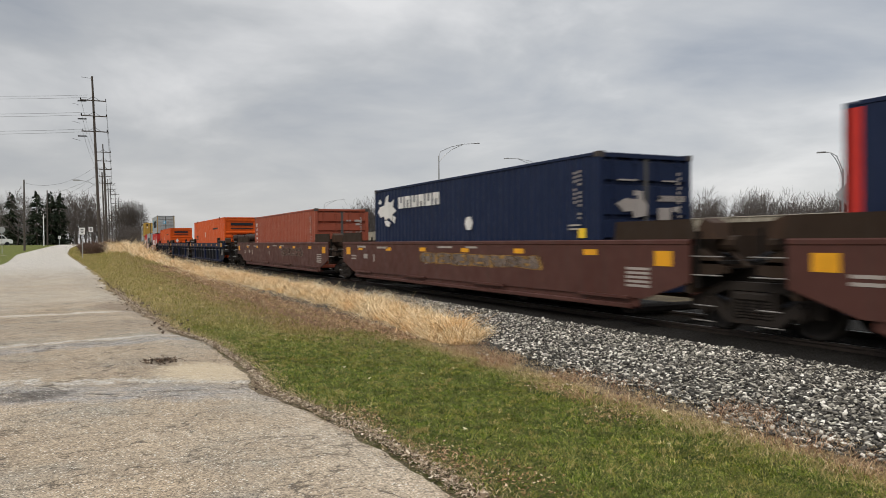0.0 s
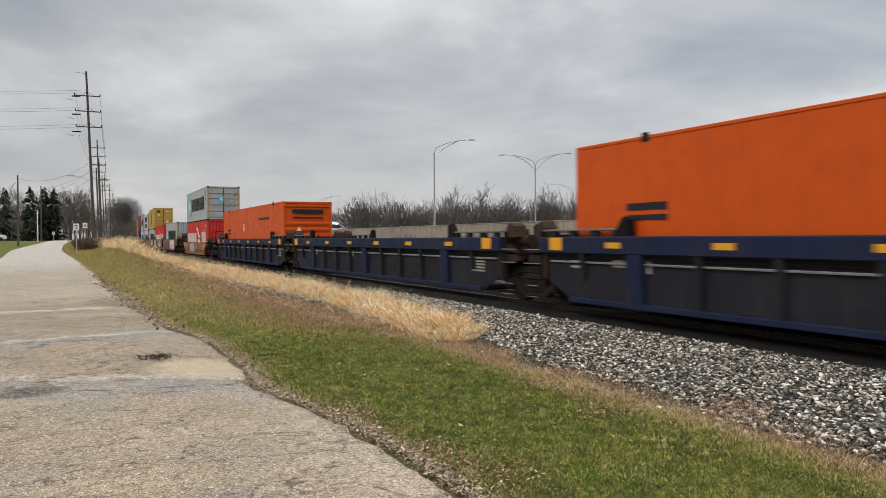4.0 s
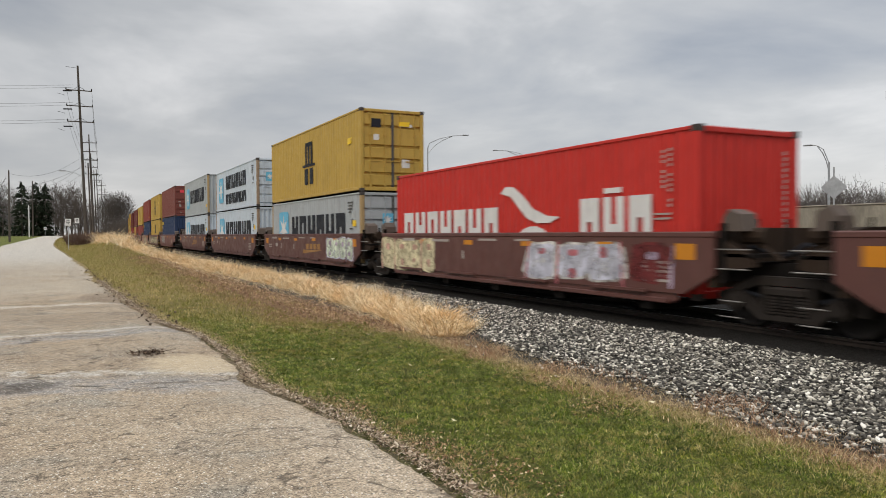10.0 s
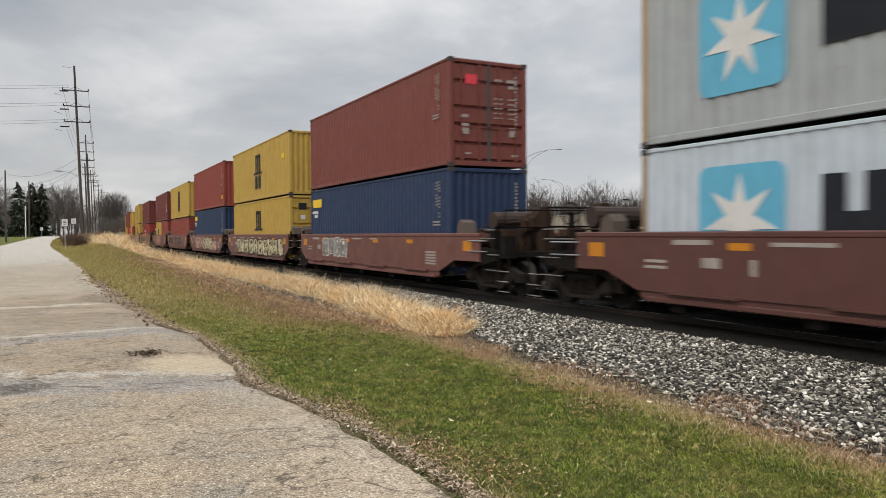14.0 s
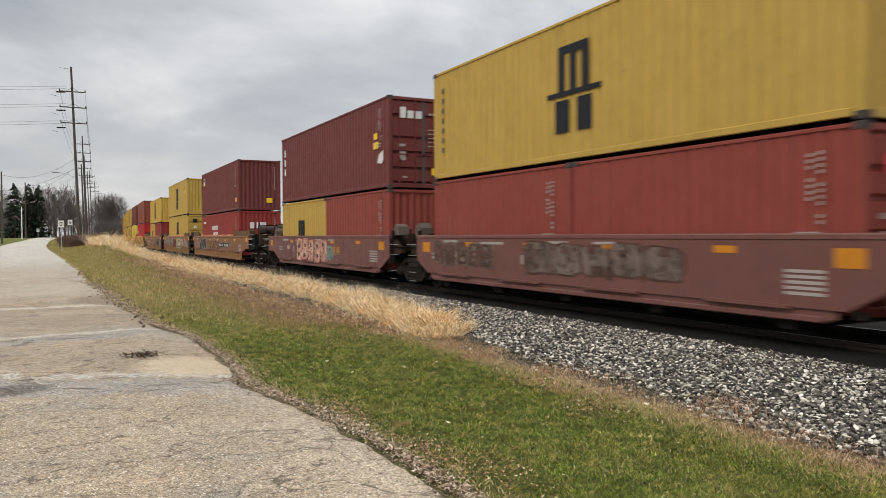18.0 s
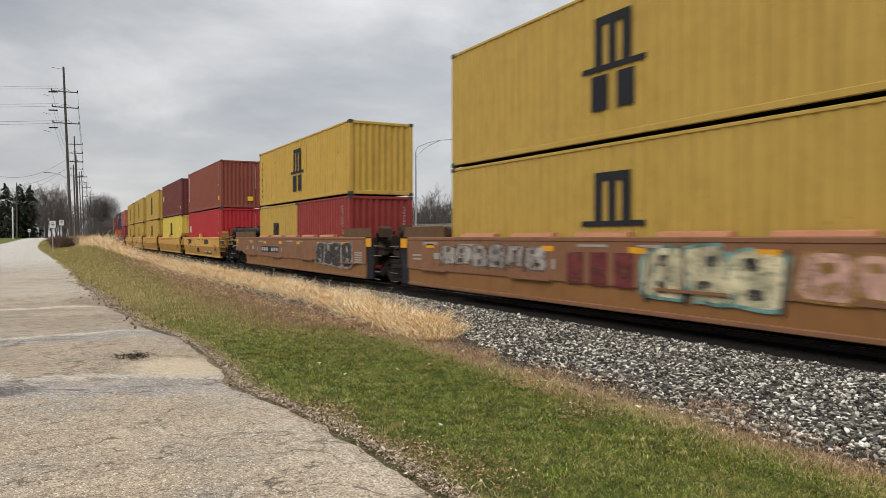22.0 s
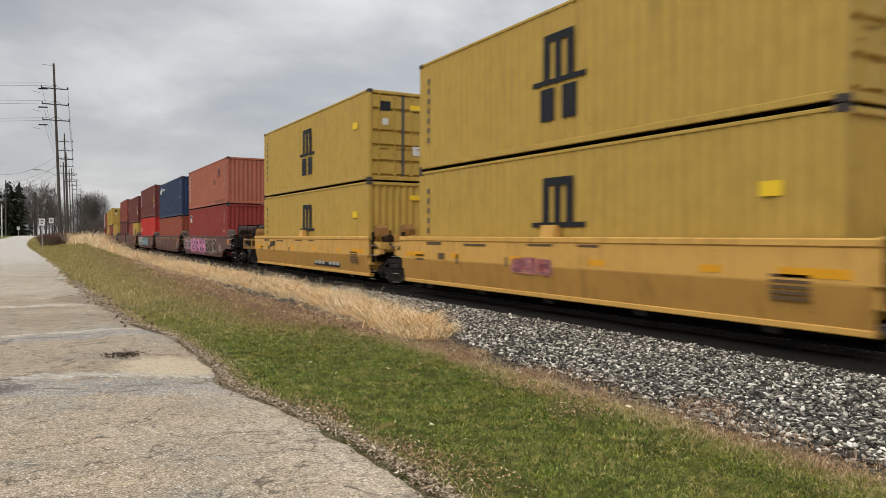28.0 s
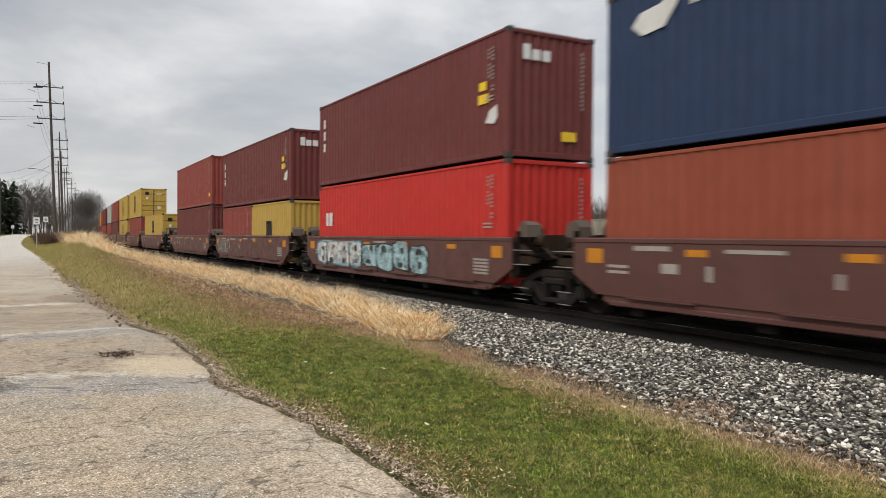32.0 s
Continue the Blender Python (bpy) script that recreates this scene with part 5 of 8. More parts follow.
CREAM, BONE, PINK = ("cream", (0.60, 0.53, 0.34)), ("bone_white", (0.62, 0.60, 0.56)), ("pink", (0.68, 0.27, 0.45))
DARK, AQUA, MAUVE, SALMON = ("charcoal", (0.05, 0.045, 0.045)), ("aqua", (0.14, 0.42, 0.55)), ("mauve", (0.42, 0.33, 0.42)), ("salmon", (0.62, 0.27, 0.22))
SOOT = ("soot", (0.075, 0.055, 0.035))
SMOKE, UMBER = ("smoke", (0.16, 0.125, 0.105)), ("umber", (0.105, 0.055, 0.042))
GREY, LIME, OCHRE, TEAL = ("grey", (0.28, 0.26, 0.24)), ("pale_lime", (0.64, 0.70, 0.55)), ("ochre_line", (0.30, 0.17, 0.05)), ("teal", (0.15, 0.30, 0.28))
LILAC, FLESH, WINE, MIST = ("lilac_white", (0.56, 0.56, 0.64)), ("flesh_pink", (0.60, 0.36, 0.28)), ("wine_line", (0.16, 0.030, 0.030)), ("mist", (0.34, 0.31, 0.28))
SCRAWLS = {17.80: [(1, -4.4, 1.8, 0.95, 1.3, 6, SMOKE, OCHRE)], 37.10: [(2, -5.0, -1.2, 0.95, 1.35, 4, UMBER, SMOKE)],
           122.05: [(3, -0.4, 2.0, 0.48, 1.30, 3, LILAC, BONE, ("rose_line", (0.50, 0.16, 0.18))), (30, -2.2, -0.7, 0.5, 1.2, 2, ("tan_line", (0.30, 0.17, 0.10)), OCHRE, MIST)],
           158.05: [(4, 3.0, 6.6, 0.50, 1.52, 4, CREAM, CREAM, FLESH), (5, -4.6, -1.5, 0.55, 1.5, 3, LILAC, BONE, ("rose_line", (0.50, 0.16, 0.18))), (31, -5.7, -4.7, 0.65, 1.45, 1, WINE, WINE, MAUVE)],
           173.35: [(6, -6.05, -3.1, 0.6, 1.5, 4, LIME, LILAC, MAUVE)], 223.80: [(7, 1.2, 3.8, 0.75, 1.5, 4, GREY, BONE)], 239.10: [(8, -5.9, 4.0, 0.5, 1.45, 10, CREAM, DARK)],
           254.30: [(9, 0.75, 3.9, 0.55, 1.48, 4, FLESH, SMOKE, UMBER), (10, -3.1, 0.4, 0.5, 1.5, 3, CREAM, DARK, DARK), (32, -4.6, -3.0, 0.5, 1.2, 2, FLESH, MIST, UMBER)], 269.70: [(11, -3.2, 1.2, 0.75, 1.48, 5, SMOKE, UMBER), (33, 2.6, 5.6, 0.75, 1.48, 5, UMBER, SMOKE)],
           285.00: [(12, -0.9, 3.0, 0.55, 1.5, 5, FLESH, SALMON, UMBER), (13, -1.5, -0.9, 0.6, 1.3, 1, TEAL, GREY)], 306.50: [(14, 3.1, 5.75, 0.6, 1.52, 3, DARK, MIST, MIST), (34, -1.5, 2.4, 0.7, 1.3, 4, ("tan_line", (0.30, 0.17, 0.10)), UMBER)],
           326.00: [(15, -3.9, -1.2, 0.50, 1.5, 3, CREAM, TEAL, DARK), (16, 1.65, 6.2, 0.85, 1.45, 6, MIST, SMOKE, UMBER), (17, -7.0, -6.1, 0.75, 1.38, 1, MAUVE, GREY), (35, -5.6, -4.2, 0.7, 1.45, 2, FLESH, OCHRE)],
           345.50: [(18, -6.9, -3.25, 0.5, 1.5, 4, DARK, MIST, MIST)], 367.05: [(19, 3.2, 4.4, 1.12, 1.48, 3, SOOT, SOOT), (20, -3.3, -1.9, 1.12, 1.48, 3, SOOT, SOOT), (37, 0.2, 0.9, 0.62, 0.92, 2, SOOT, SOOT)],
           414.50: [(21, -0.2, 1.2, 0.8, 1.2, 3, ("violet", (0.30, 0.12, 0.14)), SALMON)], 430.25: [(22, 3.4, 4.2, 1.1, 1.4, 2, SOOT, SOOT)],
           450.05: [(23, -1.2, 3.75, 0.45, 1.5, 5, PINK, PINK, DARK), (24, -4.4, -1.4, 0.55, 1.45, 3, UMBER, MIST, MIST), (25, 3.95, 6.2, 0.7, 1.4, 3, SMOKE, BONE, PINK)],
           465.30: [(36, -4.8, -4.0, 0.7, 1.4, 1, UMBER, OCHRE, OCHRE)],
           480.70: [(26, 1.5, 5.5, 0.55, 1.48, 4, BONE, AQUA, DARK), (27, -2.9, 1.4, 0.55, 1.48, 4, ("pale_aqua", (0.36, 0.52, 0.55)), DARK)], 496.30: [(28, 3.5, 6.0, 0.7, 1.4, 3, SMOKE, GREY)]}


PLATES = {306.50: (-3.0, 0.95, 2.95, -SILL_X), 345.50: (3.35, 0.95, 2.95, -SILL_X), 367.05: (-2.85, 0.58, 2.6, -1.415), 430.25: (-2.85, 0.58, 2.6, -1.415)}


def build_train():
    for kind, wells in TRAIN:
        n = len(wells)
        for i, (place, low, high) in enumerate(wells):
            first, last = i == 0, i == n - 1
            near = wells[i + 1][0] - place if not last else 0
            back = place - wells[i - 1][0] if not first else 0
            reach = {"maroon": (3.05, 3.05), "brown": (3.2, 3.3), "blue": (3.2, 3.0), "tan40": (2.5, 4.1), "tan": (3.1, 3.1), "yellow": (2.85, 3.2)}[kind]
            hue = {"maroon": "faded maroon" if 220 < place < 440 else "maroon", "brown": "rusty brown", "tan": "tan-brown", "tan40": "tan-brown", "yellow": "yellow", "blue": "dark blue ribbed"}[kind]
            state = "empty" if not low else "double-stacked" if high else "single-stacked"
            ob = well_car(kind, first, last, near, (reach[0] if first else back / 2, reach[1] if last else near / 2), f"{state} {hue} steel well car on the rails", brake=last, coat="faded" if kind == "maroon" and 220 < place < 440 else "", sprung=place < 450)
            for a in SCRAWLS.get(place, ()):
                art(ob, kind, *a)
            if place == 142.70:
                face = -SILL_X
                at = -3.4 + 2.2
                for i, (letter, wide) in enumerate((("O", 0.86), ("N", 0.80), ("I", 0.40), ("O", 0.86), ("N", 0.80), ("S", 0.70))):
                    mid = at - wide / 2
                    rim = part("graffiti", word(letter, wide, 1.08, paint("spray_rose", (0.70, 0.20, 0.28), 0.6, 0.1, 0.2, 0.0), face - 0.001 * i, mid, 0.90 + 0.02 * (i % 2), 0.085), None, ob, "spray-painted letter with a rose outline")
                    part("graffiti_fill", word(letter, wide - 0.13, 0.94, paint("spray_white", (0.72, 0.68, 0.68), 0.6, 0.1, 0.2, 0.0), face - 0.014, mid, 0.90 + 0.02 * (i % 2), 0.03), None, rim)
                    at -= wide * 0.995
            if kind == "maroon" and place in (142.70, 173.35, 204.35, 285.00):
                part("maker_block", pads(Geo(), [(-0.6 - 0.5 * k, 0.98, 0.34, 0.22) for k in range(4)] + [], True, -SILL_X).slab([(0.0, 0.84), (-2.55, 0.84), (0.0, 0.68)], 0, -SILL_X - 0.006, -SILL_X + 0.002), paint("faded_gold_marking", (0.34, 0.18, 0.06), 0.6), ob, "faded gold emblem in plain blocks")
            if place in PLATES:     # a dark plate with pale bars
                mid, zz, wide, x = PLATES[place]
                part("plate", pads(Geo(), [(mid, zz, wide, 0.26)], True, x), BLACK_MARK, ob)
                part("plate_bar", pads(Geo(), [(mid + wide * (0.42 - 0.14 * k), zz, wide * 0.10, 0.15) for k in range(7) if k != 3], True, x - 0.006), paint("dull_white_marking", (0.40, 0.39, 0.36), 0.6), ob)
            if place == 326.00:
                part("name_block", pads(Geo(), [(0.70, 0.90, 0.50, 0.62), (0.02, 0.90, 0.50, 0.62), (-0.66, 0.90, 0.50, 0.62)], True, -SILL_X), sprayed(("faded_maroon", (0.16, 0.036, 0.036))), ob, "faded maroon blocks")
            if kind == "yellow" and place == 414.50:
                part("name_block", pads(Geo(), [(0.9 - 0.42 * k, 0.92, 0.28, 0.22) for k in range(3)], True, -SILL_X), paint("faded_red_marking", (0.42, 0.05, 0.06), 0.6), ob)
            MOVERS.append((ob, place, RAIL_Z))
            tall = 0.0
            for c in low:
                load(place, 0.0, c)
                tall = max(tall, c[2])
            for c in high:
                load(place, tall + 0.015, c)


build_train()

# ---- the ground ----
def smooth(a, b, v):
    t = np.clip((v - a) / (b - a), 0, 1)
    return t * t * (3 - 2 * t)


def height(x, y):
    """The lie of the land."""
    x, y = np.asarray(x, float), np.asarray(y, float)
    line = BEND_K * np.maximum(y - BEND_Y, 0) ** 2
    u = x - line
    z = 1.45 * smooth(50, 165, y) * (1 - smooth(1.5, 8.0, u - smooth(60, 160, y) * 1.0))
    z = z + 0.75 * np.exp(-((x - 4.1) / 1.5) ** 2 - ((y - 74) / 22) ** 2)
    z = z - 0.05 * smooth(2.2, 4.2, u) * (1 - smooth(25, 60, y))
    z = z + 1.15 * smooth(36, 40, x)
    return z


def wiggle(x, y, s, seed=0.0):
    return noise.noise(Vector((x * s + seed, y * s - seed, seed)))


def ground_material():
    m, nt, bsdf, N, L = shader("ground_turf_and_soil")
    geo = N("ShaderNodeNewGeometry")
    pos = geo.outputs["Position"]
    sep = N("ShaderNodeSeparateXYZ"); L(pos, sep.inputs[0])
    x, y = sep.outputs[0], sep.outputs[1]
    n1, n2, n3 = noise_node(N, L, pos, 0.55, 5, 0.6), noise_node(N, L, pos, 3.2, 5, 0.65), noise_node(N, L, pos, 24, 4, 0.6)
    # green kept dark: stands for the shade between the grass blades
    green = blend(N, L, span(N, L, n2, 0.3, 0.7), (0.030, 0.042, 0.008), (0.075, 0.080, 0.018))
    straw = blend(N, L, span(N, L, n2, 0.3, 0.7), (0.190, 0.140, 0.060), (0.30, 0.215, 0.095))
    litter = blend(N, L, span(N, L, n3, 0.35, 0.7), (0.080, 0.048, 0.026), (0.235, 0.140, 0.075))
    soil = blend(N, L, span(N, L, n3, 0.35, 0.7), (0.130, 0.096, 0.066), (0.310, 0.240, 0.170))
    # lawn fades to straw with distance and towards the line
    far = span(N, L, calc(N, L, "ADD", y, calc(N, L, "MULTIPLY", n1, 14.0)), 17.0, 30.0)
    col = blend(N, L, calc(N, L, "MULTIPLY", far, 0.75), green, straw)
    lit = calc(N, L, "MULTIPLY", span(N, L, calc(N, L, "ADD", x, calc(N, L, "MULTIPLY", n2, 1.6)), 4.0, 4.7), span(N, L, calc(N, L, "ADD", y, calc(N, L, "MULTIPLY", n1, 6.0)), 12.5, 16.0))
    col = blend(N, L, lit, col, litter)
    edge = span(N, L, calc(N, L, "ADD", x, calc(N, L, "MULTIPLY", n2, 0.9)), 5.05, 5.5)
    col = blend(N, L, edge, col, blend(N, L, span(N, L, n1, 0.4, 0.6), straw, litter))
    # brown ground past the line, its tone lowered to stand for shade behind the train
    beyond = span(N, L, x, 12.0, 14.0)
    col = blend(N, L, beyond, col, blend(N, L, span(N, L, n1, 0.35, 0.65), (0.045, 0.034, 0.022), (0.110, 0.085, 0.050)))
    left = span(N, L, x, -3.0, -4.0)
    col = blend(N, L, left, col, blend(N, L, span(N, L, n2, 0.3, 0.7), (0.070, 0.090, 0.018), (0.150, 0.150, 0.040)))
    verge = span(N, L, calc(N, L, "ADD", calc(N, L, "ADD", x, calc(N, L, "MULTIPLY", y, 0.028)), calc(N, L, "MULTIPLY", n2, 0.6)), 2.64, 2.42)
    near = span(N, L, y, 30.0, 22.0)
    col = blend(N, L, calc(N, L, "MULTIPLY", calc(N, L, "MULTIPLY", verge, near), 0.8), col, soil)
    fleck = N("ShaderNodeTexVoronoi"); fleck.inputs["Scale"].default_value = 48.0; L(pos, fleck.inputs["Vector"])
    sepf = N("ShaderNodeSeparateColor"); L(fleck.outputs["Color"], sepf.inputs[0])
    col = blend(N, L, 1.0, col, span(N, L, sepf.outputs[0], 0.0, 1.0, 0.55, 1.45), "MULTIPLY")
    L(col, bsdf.inputs["Base Color"])
    bsdf.inputs["Roughness"].default_value = 0.95
    bsdf.inputs["Specular IOR Level"].default_value = 0.12
    bumped(N, L, bsdf, n3, 0.5, 0.03)
    return m


def build_ground():
    def axis(fine, coarse):
        return np.unique(np.concatenate([np.asarray(fine), np.asarray(coarse)]))
    xs = axis(np.arange(-12, 40, 0.5), np.array([-4000, -1500, -600, -250, -120, -60, -35, -20, 48, 60, 80, 120, 250, 600, 1500, 4000.0]))
    ys = axis(np.arange(-6, 130, 1.0), np.array([-4000, -1200, -400, -150, -60, -25, 140, 150, 160, 170, 180, 200, 230, 270, 350, 500, 800, 1500, 4500.0]))
    X, Y = np.meshgrid(xs, ys, indexing="ij")
    Z = height(X, Y) - 0.03
    v = np.stack([X, Y, Z], -1).reshape(-1, 3)
    nx, ny = len(xs), len(ys)
    i, j = np.meshgrid(np.arange(nx - 1), np.arange(ny - 1), indexing="ij")
    a = (i * ny + j).ravel()
    f = np.stack([a, a + ny, a + ny + 1, a + 1], -1)
    ob = new("ground", quick_mesh("ground", v, f, ground_material(), True))
    tagged(ob, "patchy green and straw-coloured turf with leaf litter", "ground", kind="structure")


build_ground()


def edge_x(y):
    """The road's edge on the side of the line."""
    pts = ((-30, 2.25), (3, 2.12), (5.2, 2.13), (6.4, 2.04), (7.4, 1.89), (8.2, 1.75), (9.2, 1.91), (11, 1.90), (12.4, 1.85), (13.4, 1.72), (14.3, 1.52), (18.5, 1.30), (31, 0.95), (42.6, 0.90), (70, 0.1), (84, -0.6), (97, -1.0), (120, -0.9), (145, 0.0), (172, 1.0))
    return float(np.interp(y, [p[0] for p in pts], [p[1] for p in pts]))


def far_edge_x(y):
    return float(np.interp(y, (-30, 40, 72, 95, 130, 172), (-6.2, -5.4, -5.2, -6.0, -4.2, -2.6)))


def road_material():
    m, nt, bsdf, N, L = shader("worn_chip_seal")
    pos = N("ShaderNodeNewGeometry").outputs["Position"]
    sep = N("ShaderNodeSeparateXYZ"); L(pos, sep.inputs[0])
    px, py = sep.outputs[0], sep.outputs[1]

    def cells(scale):
        v, c = N("ShaderNodeTexVoronoi"), N("ShaderNodeSeparateColor")
        v.inputs["Scale"].default_value = scale
        L(pos, v.inputs["Vector"]); L(v.outputs["Color"], c.inputs[0])
        return c.outputs

    def spot(cx, cy, rx, ry):
        """1 in the middle of an uneven round patch, 0 outside it."""
        dx = calc(N, L, "DIVIDE", calc(N, L, "SUBTRACT", px, cx), rx)
        dy = calc(N, L, "DIVIDE", calc(N, L, "SUBTRACT", py, cy), ry)
        d = calc(N, L, "ADD", calc(N, L, "MULTIPLY", dx, dx), calc(N, L, "MULTIPLY", dy, dy))
        return span(N, L, calc(N, L, "ADD", d, calc(N, L, "MULTIPLY", calc(N, L, "SUBTRACT", mid, 0.5), 2.2)), 1.25, 0.35)

    big, wide, mid, fine = noise_node(N, L, pos, 0.45, 5, 0.6), noise_node(N, L, pos, 1.1, 6, 0.7), noise_node(N, L, pos, 3.4, 6, 0.65), noise_node(N, L, pos, 22, 4, 0.7)
    shifted = N("ShaderNodeMapping"); shifted.inputs["Location"].default_value = (31.0, 7.0, 3.0); L(pos, shifted.inputs["Vector"])
    tint, blotch = noise_node(N, L, shifted.outputs[0], 0.9, 5, 0.6), noise_node(N, L, shifted.outputs[0], 5.5, 5, 0.7)
    col = blend(N, L, span(N, L, big, 0.35, 0.68), (0.300, 0.236, 0.166), (0.395, 0.322, 0.236))
    col = blend(N, L, span(N, L, tint, 0.50, 0.66, 0, 0.60), col, (0.262, 0.246, 0.208))
    col = blend(N, L, span(N, L, tint, 0.48, 0.34, 0, 0.55), col, (0.410, 0.318, 0.218))
    col = blend(N, L, span(N, L, blotch, 0.55, 0.72, 0, 0.55), col, (0.175, 0.132, 0.090))
    # sealed bands across the road: middle at x = 0, slope, half width, strength, tone
    for y0, slope, half, force, tone in ((8.72, -0.42, 0.62, 0.75, (0.265, 0.262, 0.258)), (9.45, -0.42, 0.16, 0.80, (0.50, 0.47, 0.42)), (10.6, -0.42, 0.9, 0.40, (0.21, 0.155, 0.105)),
                                         (12.85, 0.17, 0.45, 0.70, (0.275, 0.270, 0.265)), (13.42, 0.17, 0.20, 0.80, (0.52, 0.48, 0.42)), (15.6, 0.25, 1.7, 0.45, (0.235, 0.178, 0.125)),
                                         (18.9, 0.05, 0.28, 0.85, (0.60, 0.54, 0.45)), (18.0, 0.05, 0.5, 0.40, (0.22, 0.175, 0.13)), (25.0, 0.4, 4.0, 0.55, (0.47, 0.41, 0.325)), (34.0, 0.3, 1.2, 0.4, (0.44, 0.40, 0.33))):
        line = calc(N, L, "ADD", calc(N, L, "MULTIPLY", px, slope), y0)
        off = calc(N, L, "ADD", calc(N, L, "SUBTRACT", py, line), calc(N, L, "ADD", calc(N, L, "MULTIPLY", calc(N, L, "SUBTRACT", wide, 0.5), 1.6), calc(N, L, "MULTIPLY", calc(N, L, "SUBTRACT", mid, 0.5), 0.7)))
        mask = calc(N, L, "MULTIPLY", span(N, L, calc(N, L, "ABSOLUTE", off, 0.0), half, half * 0.35), span(N, L, blotch, 0.32, 0.58, 0.30, 1.0))
        col = blend(N, L, calc(N, L, "MULTIPLY", mask, force), col, tone)
    col = blend(N, L, calc(N, L, "MULTIPLY", spot(-0.42, 8.78, 0.42, 0.30), 0.8), col, (0.105, 0.092, 0.080))
    col = blend(N, L, calc(N, L, "MULTIPLY", spot(0.95, 20.6, 0.7, 1.6), 0.75), col, (0.215, 0.158, 0.108))
    sand = spot(1.42, 9.55, 0.62, 0.85)
    col = blend(N, L, calc(N, L, "MULTIPLY", sand, 0.85), col, (0.500, 0.405, 0.275))
    dust = calc(N, L, "MULTIPLY", span(N, L, calc(N, L, "ADD", px, calc(N, L, "MULTIPLY", calc(N, L, "SUBTRACT", wide, 0.5), 1.2)), 1.0, 1.9, 0, 0.6), span(N, L, py, 9.0, 7.5))
    col = blend(N, L, dust, col, (0.470, 0.388, 0.290))
    # paler in uneven patches farther up the road, then pale grey with distance
    far_pale = calc(N, L, "MULTIPLY", span(N, L, py, 20.0, 30.0), span(N, L, noise_node(N, L, pos, 0.8, 3), 0.35, 0.6, 0.2, 0.6))
    col = blend(N, L, far_pale, col, (0.46, 0.40, 0.315))
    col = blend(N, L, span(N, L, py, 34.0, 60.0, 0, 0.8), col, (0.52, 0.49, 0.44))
    # chippings: each with its own tone, a few white or dark
    chip, speck = cells(92.0), cells(88.0)
    col = blend(N, L, span(N, L, sand, 0.0, 1.0, 1.0, 0.35), col, span(N, L, chip[0], 0.0, 1.0, 0.55, 1.46), "MULTIPLY")
    col = blend(N, L, span(N, L, sand, 0.0, 1.0, 1.0, 0.25), col, span(N, L, fine, 0.30, 0.72, 0.72, 1.28), "MULTIPLY")
    col = blend(N, L, span(N, L, speck[1], 0.955, 0.965, 0, 0.8), col, (0.74, 0.70, 0.62))
    col = blend(N, L, span(N, L, speck[2], 0.945, 0.955, 0, 0.70), col, (0.085, 0.070, 0.055))
    # cracks: long ones across the road, finer ones between
    warp = N("ShaderNodeVectorMath"); warp.operation = "ADD"
    wn = N("ShaderNodeTexNoise"); wn.inputs["Scale"].default_value = 2.2; wn.inputs["Detail"].default_value = 6
    L(pos, wn.inputs["Vector"]); L(pos, warp.inputs[0]); L(wn.outputs["Color"], warp.inputs[1])
    turn = N("ShaderNodeMapping"); turn.inputs["Rotation"].default_value = (0, 0, radians(24)); turn.inputs["Scale"].default_value = (0.42, 1.25, 1.0)
    L(warp.outputs[0], turn.inputs["Vector"])
    edges = []
    for vec, scale, w0, w1 in ((turn.outputs[0], 1.25, 0.020, 0.005), (turn.outputs[0], 3.3, 0.034, 0.008)):
        ck = N("ShaderNodeTexVoronoi"); ck.feature = "DISTANCE_TO_EDGE"; ck.inputs["Scale"].default_value = scale
        L(vec, ck.inputs["Vector"])
        edges.append(span(N, L, ck.outputs["Distance"], w0, w1))
    cracks = calc(N, L, "MAXIMUM", calc(N, L, "MULTIPLY", edges[0], span(N, L, mid, 0.38, 0.52)), calc(N, L, "MULTIPLY", edges[1], span(N, L, blotch, 0.47, 0.58, 0, 0.8)))
    cracks = calc(N, L, "MULTIPLY", cracks, span(N, L, sand, 0.0, 0.6, 1.0, 0.0))
    col = blend(N, L, calc(N, L, "MULTIPLY", cracks, 0.75), col, (0.065, 0.052, 0.040))
    L(col, bsdf.inputs["Base Color"])
    bsdf.inputs["Roughness"].default_value = 0.92
    bsdf.inputs["Specular IOR Level"].default_value = 0.2
    bumped(N, L, bsdf, calc(N, L, "ADD", calc(N, L, "SUBTRACT", chip[0], cracks), calc(N, L, "MULTIPLY", fine, 0.8)), 0.7, 0.010)
    return m


def strip(name, label, ys, left, right, lift, material, category, n=14, crown=0.0):
    """A sheet between two lines, laid on the land, with a thin visible edge."""
    g = Geo()
    rows = []
    for y in ys:
        a, b = left(y), right(y)
        rows.append([(a + (b - a) * k / n, y) for k in range(n + 1)])
    for r in rows:
        for k, (x, y) in enumerate(r):
            drop = 0.05 if k in (0, n) else 0.0
            g.v.append((x, y, float(height(x, y)) + lift - drop))
    w = n + 1
    for i in range(len(rows) - 1):
        for k in range(n):
            g.f.append((i * w + k, i * w + k + 1, (i + 1) * w + k + 1, (i + 1) * w + k))
    ob = new(name, g.mesh(name, material, True))
    return tagged(ob, label, category, kind="structure")


